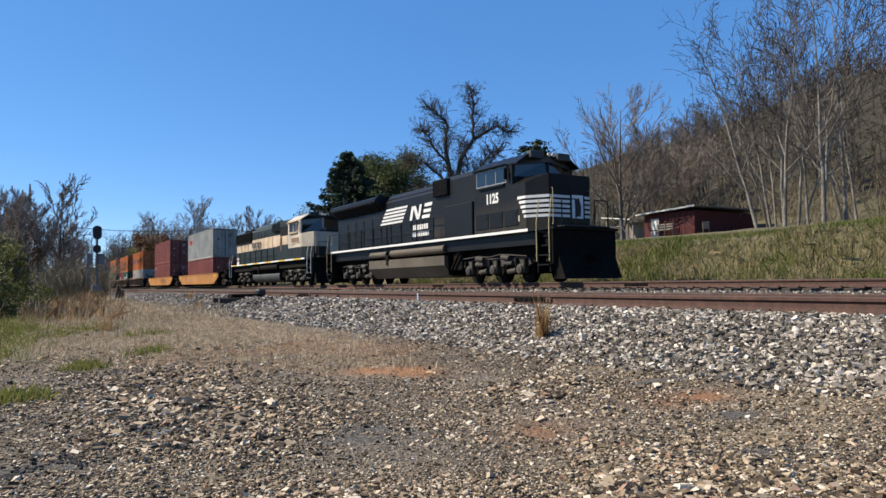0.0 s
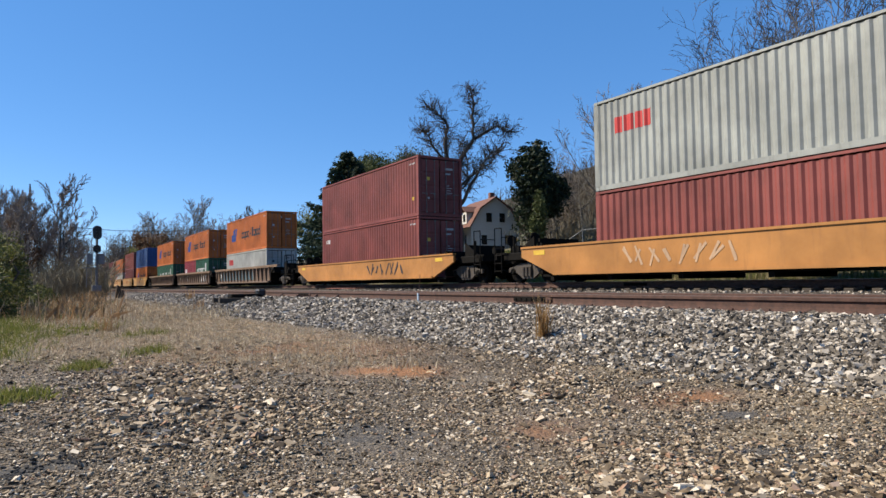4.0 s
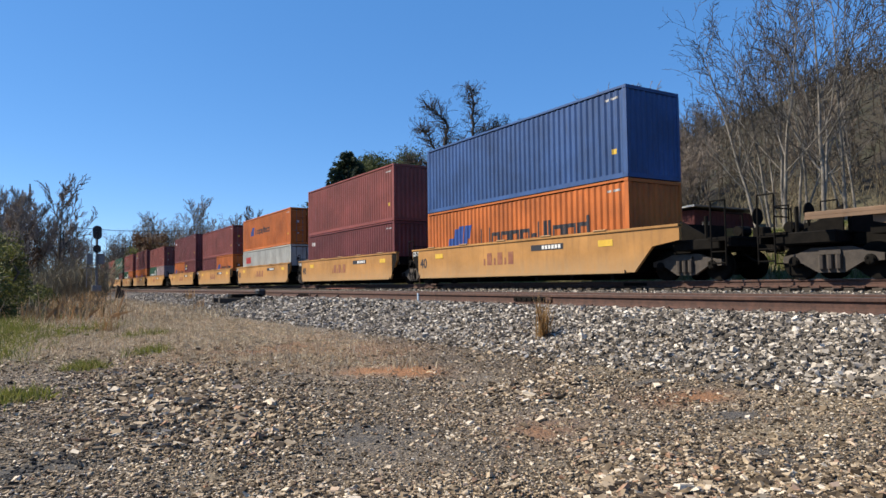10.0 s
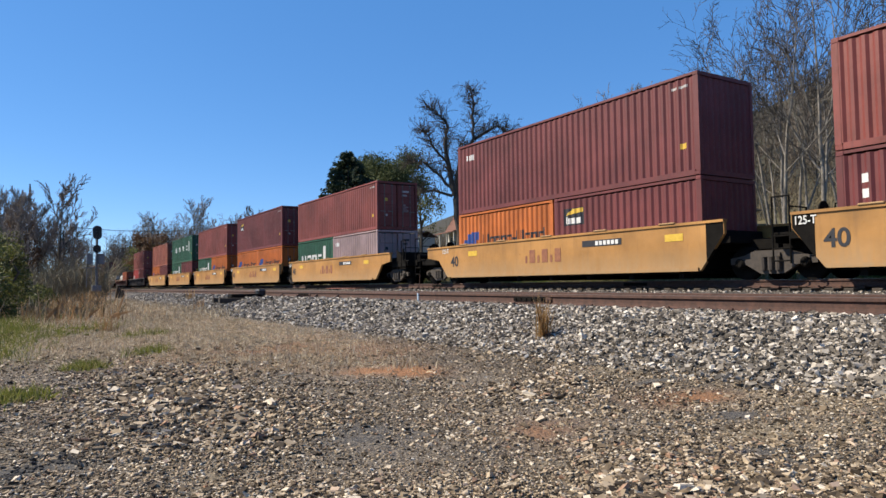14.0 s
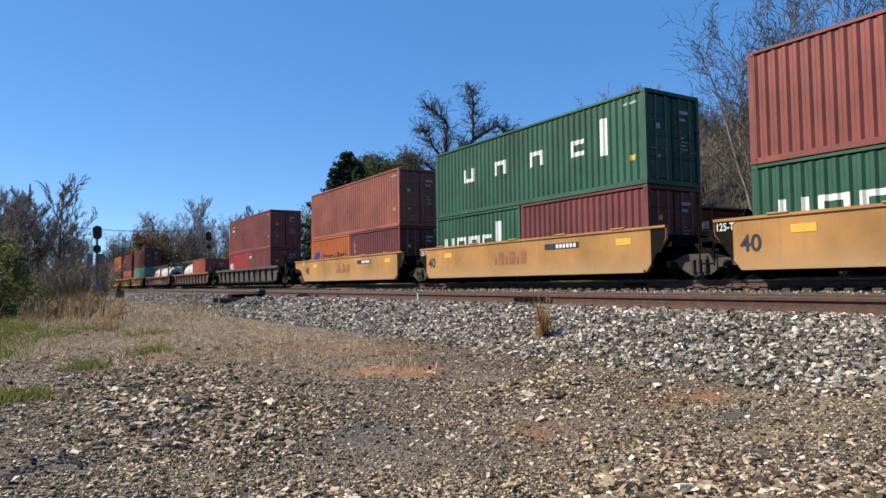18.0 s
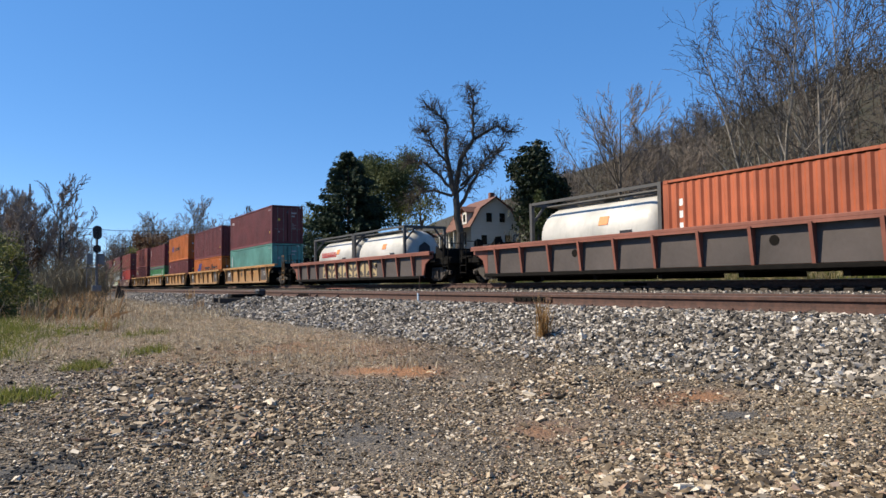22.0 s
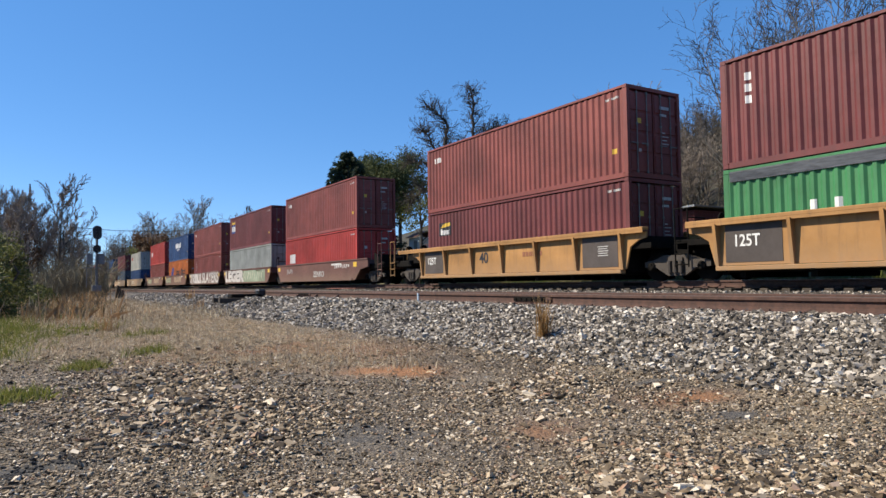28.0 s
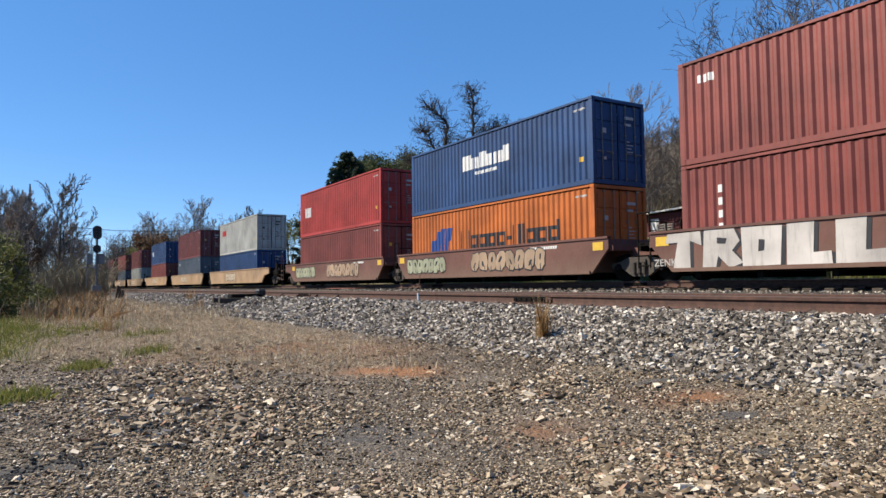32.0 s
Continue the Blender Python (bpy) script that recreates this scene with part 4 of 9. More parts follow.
def end_ladder(x, way, car, mat, tall=1.0):
    """Crossover platform, grab irons, ladder and brake gear at a car's end."""
    pf = Shape().box(0, 0, 1.12, 0.75, 2.6, 0.06).box(way * 0.3, 0, 1.0, 0.10, 2.7, 0.22)
    part("platform", pf, DARK, car, at=pose(x, 0, 0))
    for sy in (-1, 1):
        s = Shape()
        y = sy * 1.42
        for dx in (-0.22, 0.22):
            s.tube((dx, y, 0.38), (dx, y, 1.2 + 0.9 * tall), 0.022, n=6)
        for z in (0.45, 0.75, 1.05):
            s.tube((-0.22, y, z), (0.22, y, z), 0.02, n=6)
        s.tube((-0.22, y, 1.2 + 0.9 * tall), (0.22, y, 1.2 + 0.9 * tall), 0.02, n=6)
        s.tube((0.22, y, 1.75), (0.22, sy * 0.7, 1.75), 0.02, n=6)
        s.tube((0.22, sy * 0.7, 1.75), (0.22, sy * 0.7, 1.14), 0.02, n=6)
        part("ladder", s, mat, car, at=pose(x + way * 0.05, 0, 0))
    part("brake_wheel", shared(("brake_wheel",), lambda: Shape().lathe([(0, 0.24), (0.03, 0.24)], "x", 14, (0, 0.35, 1.75)).tube((0, 0.35, 1.15), (0, 0.35, 1.75), 0.04, n=6), DARK), None, car, at=pose(x, 0, 0))
    part("brake_valve", shared(("brake_valve",), lambda: Shape().box(-0.12, 0.75, 1.32, 0.35, 0.4, 0.32, 0.03), DARK), None, car, at=pose(x, 0, 0))
    part("air_reservoir", shared(("air_reservoir",), lambda: Shape().tube((0.0, -0.55, 1.32), (0.0, -0.1, 1.32), 0.14, n=12), DARK), None, car, at=pose(x, 0, 0))


SPRAYPALE = paint("spray_pale", (0.62, 0.585, 0.55), 0.6, 0.9, (0.24, 0.12, 0.09))


def well_car(q, style, pitch, lead=False, tail=False, number="", well=None, tag=""):
    """One platform. Its middle stands 6.096 m behind q. lead, tail: it carries an end truck and coupler of its own there."""
    st = {
        "yellow": dict(mat=YELLOW, word="yellow smooth-sided well car with dark ends", half=7.0, top=1.55),
        "tapered": dict(mat=paint("car_ochre", (0.46, 0.20, 0.045), 0.55, 0.5), word="ochre well car with tapered graffitied sides", half=9.6, top=1.25),
        "brown": dict(mat=BROWN, word="rusty brown ribbed-side well car", half=8.7, top=1.52),
        "chord": dict(mat=PANEL, word="dark ribbed well car with red-brown top chord", half=9.3, top=1.44),
        "ribbed": dict(mat=OCHRE, word="yellow ribbed well car with black panels", half=7.0, top=1.58),
        "redbrown": dict(mat=REDBROWN, word="red-brown smooth-sided well car with graffiti", half=7.0, top=1.38),
        "tan": dict(mat=TANCAR, word="tan smooth-sided well car with faded graffiti", half=8.9, top=1.35)}[style]
    mat, half, top = st["mat"], st["half"], st["top"]
    car = thing("well_car", st["word"] + " on the main track", "rail car", "well cars of the train")
    rides(car, q - LONG / 2, 0)
    yb = 1.50
    # ends with a coupler of their own reach further out than the jointed ones
    ext = {"yellow": 1.2, "ribbed": 1.2, "redbrown": 1.2, "brown": 1.4, "tan": 1.4}.get(style, 0.0)
    hf, hb = half + ext * lead, half + ext * tail
    own_tk = {"yellow": 10.05, "ribbed": 10.0, "redbrown": 10.05, "brown": 11.93, "tan": 12.3, "chord": 10.95}.get(style, 11.9)
    ribbed = style in ("brown", "chord", "ribbed")
    edge = {"chord": CHORD, "brown": paint("car_brown_edge", (0.22, 0.135, 0.08), 0.65, 0.5), "ribbed": OCHRE}.get(style, mat)
    if tag == "dark":
        edge = PANEL
    for sy in (-1, 1):
        y = sy * yb
        if not ribbed:
            cut = 1.7 if style == "tapered" else 0.75
            fore = [(hf, top), (hf, top - 0.42), (half + 0.25, top - 0.55), (half - cut * 0.6, 0.27)] if hf > half else [(half, top), (half, top - 0.34), (half - cut, 0.27)]
            aft = [(-half + cut * 0.6, 0.27), (-half - 0.25, top - 0.55), (-hb, top - 0.42)] if hb > half else [(-half + cut, 0.27), (-half, top - 0.34)]
            s = Shape().slab([(-hb, top)] + fore + aft, y - 0.05, y + 0.05, "y")
            s.box((hf - hb) / 2, y, top, hf + hb, 0.18, 0.07).box(0, y, 0.30, 2 * (half - cut) - 0.1, 0.20, 0.10)
            side = part("side_sill", s, mat, car)
            if style == "yellow":
                for dx in (-5.2, -2.6, 0, 2.6, 5.2):
                    part("bracket", Shape().box(0, 0, 0, 0.55, 0.10, 0.05, 0.015), mat, side, at=pose(dx, y + sy * 0.07, top + 0.05))
            # black end panels
            if style == "yellow":
                for sx in [k for k, own in ((1, lead), (-1, tail)) if not own]:
                    part("end_panel", Shape().slab([(half - 0.55, top - 0.02), (half - 0.02, top - 0.02), (half - 0.02, top - 0.34), (half - 0.55, 0.5)], y - 0.056, y + 0.056, "y"),
                         DARK, side, "black end panel", at=Matrix.Diagonal((sx, 1, 1, 1)))
        else:
            side = part("side_sill", Shape().box(0, y + 0.0, (top + 0.35) / 2, 2 * half - 1.6, 0.04, top - 0.40), mat if style != "brown" else BROWN, car)
            part("top_chord", Shape().box((hf - hb) / 2, y + sy * 0.06, top - 0.04, hf + hb, 0.26, 0.10, 0.015).box((hf - hb) / 2, y + sy * 0.17, top - 0.11, hf + hb, 0.03, 0.10), edge, side)
            part("bottom_chord", Shape().box(0, y + sy * 0.06, 0.30, 2 * half - 1.8, 0.22, 0.12, 0.015), DARK if style == "chord" else mat, side)
            n, gap = {"brown": (17, 1.02), "chord": (11, 1.53), "ribbed": (7, 2.03)}[style]
            rm = shared(("rib", style, tag == "dark"), lambda: Shape().slab([(0, 0), (-0.08, 0), (-0.20, top - 0.48), (0, top - 0.48)], -0.045, 0.045), edge)
            for i in range(n):
                dx = (i - (n - 1) / 2) * gap
                part("rib", rm, edge, side, at=pose(dx, y + sy * 0.02, 0.36, 0, 0, 0 if sy < 0 else 180))
            for sx in (-1, 1):
                # arch over the truck
                a = [(half - 0.95, 0.40), (half - 0.95, top - 0.12), (half, top - 0.12), (half, top - 0.30), (half - 0.30, top - 0.36), (half - 0.62, top - 0.55), (half - 0.80, 0.40)]
                part("end_panel", Shape().slab(a, y - 0.03, y + 0.03, "y"), edge, side, at=Matrix.Diagonal((sx, 1, 1, 1)))
            if style == "ribbed":
                for dx, w in ((-half + 1.9, 1.55), (half - 1.9, 1.55)):
                    part("end_panel", Shape().box(dx, y + sy * 0.024, 0.93, w, 0.012, top - 0.62), PANEL, side, "black painted panel")
            if style == "chord":
                for dx in (-3.4, 3.6):
                    part("drain_hole", Shape().lathe([(y + sy * 0.018, 0.13), (y + sy * 0.028, 0.13)], "y", 14, (dx, 0, 0.95)), DARK, side)
    # floor, bulkheads and stub ends
    fl = part("floor", shared(("floor", half), lambda: Shape().box(0, 0, 0.24, 2 * half - 1.9, 2.7, 0.08), DARK), DARK, car)
    xm = shared(("cross_member",), lambda: Shape().box(0, 0, 0.13, 0.16, 2.8, 0.14), DARK)
    for i in range(7):
        part("cross_member", xm, None, fl, at=pose(-half + 1.5 + (2 * half - 3.0) * i / 6, 0, 0))
    for sx in (-1, 1):
        own = (sx > 0 and lead) or (sx < 0 and tail)
        tk = own_tk if own else pitch / 2
        reach = (tk - 0.65) if own else tk
        s = Shape().box(sx * (half - 0.9), 0, 0.85, 0.12, 2.75, 1.1)
        s.box(sx * (half - 0.9 + reach) / 2, 0, 0.93, abs(reach - half + 0.9), 1.1, 0.26)
        s.box(sx * (half - 0.35), 0, 1.05, 0.9, 2.9, 0.16)
        part("bulkhead", s, DARK if style != "redbrown" else REDBROWN, car)
        if own:
            part("end_frame", Shape().box(sx * (tk - 1.55), 0, 0.98, 1.5, 2.5, 0.30, 0.03).box(sx * (tk - 2.35), 0.2, 1.36, 0.10, 1.9, 0.55).slab([(sx * (tk - 2.3), 1.1), (sx * (tk - 1.2), 1.1), (sx * (tk - 2.3), 1.72)], -0.95, -0.90, "y").tube((sx * (tk - 1.3), -1.1, 1.1), (sx * (tk - 1.3), -1.1, 1.75), 0.05, n=6), DARK, car, "grimy black end platform")
            end_ladder(sx * (tk - 0.75), sx, car, mat if style in ("ribbed", "redbrown") else DARK)
            coupler(sx * (tk - 1.1), sx, car)
            truck(sx * (tk - 2.05), car)
        elif sx < 0:
            truck(-tk, car)
            end_ladder(-(tk - 0.55), -1, car, DARK, 0.9)
    # writing
    yf = -yb - 0.056
    if style == "yellow":
        part("lettering", bars([0.10, 0.30, 0.10, 0.30, 0.10, 0.30], 0.46, 0.14, 0.55, "1,3,5"),
             FADEDMARK, car, "faded red painted bars", at=pose(-1.2, yf, 0.70))
        lettering("lettering", "40", 0.42, INK, car, pose(-half + 0.75, yf, 0.72, 90), 0.012)
        part("stripe", Shape().box(0, 0, 0, 0.62, 0.006, 0.2), YELMARK, car, "reflective yellow patch", at=pose(half - 1.6, yf, 1.2))
        part("stripe", Shape().box(0, 0, 0, 0.62, 0.006, 0.2), YELMARK, car, "reflective yellow patch", at=pose(-half + 2.4, yf, 1.2))
        lettering("lettering", "125-T", 0.2, WHITE, car, pose(-half + 0.06, yf - 0.01, 1.28, 90), 0.004, 0.8)
        part("lettering", Shape().box(0, 0, 0, 1.7, 0.006, 0.2), INK, car, "dark number panel", at=pose(2.6, yf, 1.22))
        part("lettering", bars([0.12] * 6, 0.13, 0.05, 1.0), WHITE, car, "white painted bars", at=pose(2.35, yf - 0.006, 1.155))
    if style == "ribbed":
        lettering("lettering", "125T", 0.30, WHITE, car, pose(-half + 1.35, -yb - 0.036, 0.86, 90), 0.006, 0.85)
        lettering("lettering", "40", 0.42, INK, car, pose(-1.55, -yb - 0.028, 0.80, 90), 0.012)
        mb = Shape()
        for i in range(5):
            mb.box(0, 0, -0.07 * i, 0.45 - 0.06 * (i % 2), 0.005, 0.03)
        part("stencil", mb, STENCIL, car, "white stencil lines", at=pose(half - 1.75, -yb - 0.036, 1.1))
        part("stencil", bars([0.14] * 6, 0.16, 0.05, 1.0), FADEDMARK, car, "faded painted bars", at=pose(1.2, -yb - 0.028, 0.95))
    if style == "brown":
        part("stencil", bars([0.16, 0.16, 0.16], 0.3, 0.05, 1.0), WHITE, car, "faded white number bars", at=pose(-half + 1.75, -yb - 0.028, 0.8))
        if tag == "blue":
            for i in range(-4, 7):
                part("graffiti", Shape().box((i - 2.5) * 1.02, -yb - 0.024, 0.9, 0.9, 0.006, 0.8), paint("graffiti_blue", (0.060, 0.105, 0.135), 0.6, 0.7), car, "patch of worn blue spray paint")
        if tag == "white":
            scrawl(car, 3.4, 0.48, 3.0, 0.72, SPRAYPALE, -yb - 0.03, 5, 3, True)
            scrawl(car, -3.0, 0.6, 0.7, 0.6, WHITE, -yb - 0.03, 3, 8)
        if tag == "small":
            scrawl(car, 3.4, 0.55, 0.8, 0.65, WHITE, -yb - 0.03, 4, 5)
    if style == "chord" and tag == "tan":
        tan = paint("graffiti_tan", (0.50, 0.38, 0.20), 0.6, 0.8)
        for i in range(5):
            x0, yg = -3.78 + 1.53 * i, -yb - 0.024
            part("graffiti", Shape().box(x0 + 0.66, yg, 0.80, 1.30, 0.006, 0.72), tan, car, "panel sprayed tan")
            for k, ring in enumerate(([(0.05, 0.50), (0.40, 0.46), (0.62, 0.74), (0.30, 0.72)], [(0.75, 0.92), (1.25, 0.70), (1.28, 0.86), (0.95, 1.10)], [(0.12, 1.12), (0.45, 0.95), (0.70, 1.14)], [(0.80, 0.46), (1.24, 0.48), (0.95, 0.66)])):
                flip = i % 2 == 1
                pts = [(x0 + (1.32 - u if flip else u), z) for u, z in ring]
                part("graffiti", Shape().slab(pts, yg - 0.008, yg - 0.004, "y"), PANEL, car, "dark gap in the spray paint")
    if style == "tapered":
        scrawl(car, -4.8 if tag != "b" else 1.0, 0.45, 4.2, 0.62, paint("graffiti_cream", (0.55, 0.36, 0.22), 0.6, 0.5) if tag != "b" else INK, yf, 8, 21 if tag == "b" else 20)
        part("stripe", Shape().box(0, 0, 0, 0.6, 0.006, 0.16), YELMARK, car, "reflective yellow patch", at=pose(half - 1.2, yf, 1.05))
        part("stripe", Shape().box(0, 0, 0, 0.6, 0.006, 0.16), YELMARK, car, "reflective yellow patch", at=pose(-half + 1.0, yf, 1.05))
    if style == "redbrown":
        for dx in (half - 0.45, -half + 0.45):
            part("stripe", Shape().box(0, 0, 0, 0.45, 0.006, 0.26), YELMARK, car, "reflective yellow patch", at=pose(dx, yf, 1.12))
        part("stencil", bars([0.09] * 12, 0.1, 0.03, 1.0), WHITE, car, "small white stencil bars", at=pose(3.2, yf, 1.15))
        if tag == "troll":
            block_letters(car, "TROLL", -6.35, 0.34, 1.14, 1.00, yf)
            lettering("graffiti", "SLAYERS", 1.05, INK, car, pose(-0.45, yf - 0.002, 0.37, 90), 0.075, 1.26, "dark edges of sprayed letters")
            lettering("graffiti", "SLAYERS", 1.05, SPRAYPALE, car, pose(-0.5, yf - 0.008, 0.40, 90), 0.045, 1.26, "large pale graffiti letters")
            lettering("graffiti", "ZENKO", 0.20, STENCIL, car, pose(-6.85, yf - 0.002, 0.42, 90), 0.0, 1.1, "small white sprayed tag")
        if tag == "silver":
            part("graffiti", Shape().box(2.3, yf, 0.80, 6.6, 0.006, 0.92), paint("graffiti_sage", (0.28, 0.34, 0.24), 0.6, 0.8), car, "band of worn green spray paint")
            lettering("graffiti", "LEGER", 0.92, INK, car, pose(-6.25, yf - 0.006, 0.38, 90), 0.14, 1.6, "dark edges of sprayed letters")
            lettering("graffiti", "LEGER", 0.92, SPRAYPALE, car, pose(-6.3, yf - 0.012, 0.42, 90), 0.085, 1.6, "large silver graffiti letters")
            scrawl(car, -0.5, 0.45, 5.6, 0.8, paint("graffiti_pale", (0.55, 0.55, 0.42), 0.6, 0.5), yf - 0.008, 9, 34)
        if tag == "tag":
            lettering("graffiti", "ZENKO", 0.34, STENCIL, car, pose(0.2, yf - 0.002, 0.52, 90), 0.01, 1.1, "small white sprayed tag")
            scrawl(car, -4.9, 0.72, 1.2, 0.4, STENCIL, yf, 4, 41)
            scrawl(car, 3.6, 0.95, 2.2, 0.25, WHITE, yf, 8, 42)
        if tag == "faded":
            scrawl(car, -6.0, 0.45, 3.4, 0.72, paint("graffiti_sage2", (0.36, 0.38, 0.26), 0.6, 0.8), yf, 7, 51, True)
            scrawl(car, -0.6, 0.45, 4.6, 0.78, paint("graffiti_faded", (0.42, 0.30, 0.20), 0.6, 0.8), yf, 8, 52, True)
    if style == "tan":
        scrawl(car, -2.5, 0.45, 3.2, 0.7, paint("graffiti_bone", (0.55, 0.45, 0.33), 0.6, 0.6), yf, 6, 61, True)
    return car


def scrawl(car, x, z, w, h, mat, y, n, seed, fat=False):
    """A row of sprayed letter-like shapes that spell nothing: thin strokes, or fat outlined bubbles."""
    rng = random.Random(seed)
    cw = w / n
    for i in range(n):
        x0 = x + i * cw
        if fat:
            cx, cz = x0 + cw / 2, z + h / 2
            lean = rng.uniform(-0.18, 0.18)
            rad = [rng.uniform(0.86, 1.12) for _ in range(14)]
            def blob_ring(k, dx=0.0, dz=0.0, ratio=1.0):
                out = []
                for j, r in enumerate(rad):
                    a = 2 * math.pi * j / 14
                    px, pz = math.copysign(abs(math.cos(a)) ** 0.6, math.cos(a)), math.copysign(abs(math.sin(a)) ** 0.6, math.sin(a))
                    out.append((cx + dx + k * ratio * r * px * cw * 0.5 + lean * pz * h * 0.5, cz + dz + k * r * pz * h * 0.46))
                return out
            yy = y - 0.0008 * i
            part("graffiti", Shape().slab(blob_ring(1.10), yy - 0.001, yy + 0.002, "y"), INK, car, "dark sprayed outline")
            part("graffiti", Shape().slab(blob_ring(0.98), yy - 0.005, yy - 0.003, "y"), mat, car, "pale sprayed bubble shape")
            part("graffiti", Shape().slab(blob_ring(0.30, rng.uniform(-0.08, 0.08) * cw, rng.uniform(-0.18, 0.18) * h, rng.uniform(0.4, 0.9)), yy - 0.008, yy - 0.006, "y"), INK, car, "dark sprayed gap")
            g = rng.uniform(-0.2, 0.2) * cw
            part("graffiti", Shape().slab([(cx + g, z), (cx + g + 0.10 * cw, z), (cx + g + 0.05 * cw, z + h * 0.30), (cx + g, z + h * 0.28)], yy - 0.008, yy - 0.006, "y"), INK, car, "dark sprayed gap")
            continue
        t = cw * 0.14
        for k in range(2):
            a = (x0 + rng.uniform(0.05, 0.35) * cw, z + rng.uniform(0, 0.25) * h)
            b = (x0 + rng.uniform(0.5, 0.95) * cw, z + rng.uniform(0.7, 1.0) * h)
            if rng.random() < 0.4:
                a, b = (a[0], b[1]), (b[0], a[1])
            dx, dz = b[0] - a[0], b[1] - a[1]
            l = math.hypot(dx, dz)
            nx, nz = -dz / l * t / 2, dx / l * t / 2
            yy = y - 0.0012 * k - 0.0005 * i
            s = Shape().slab([(a[0] - nx, a[1] - nz), (b[0] - nx, b[1] - nz), (b[0] + nx * 1.3, b[1] + nz * 1.3), (a[0] + nx * 0.8, a[1] + nz * 0.8)], yy - 0.002, yy + 0.002, "y")
            part("graffiti", s, mat, car, "sprayed graffiti stroke")


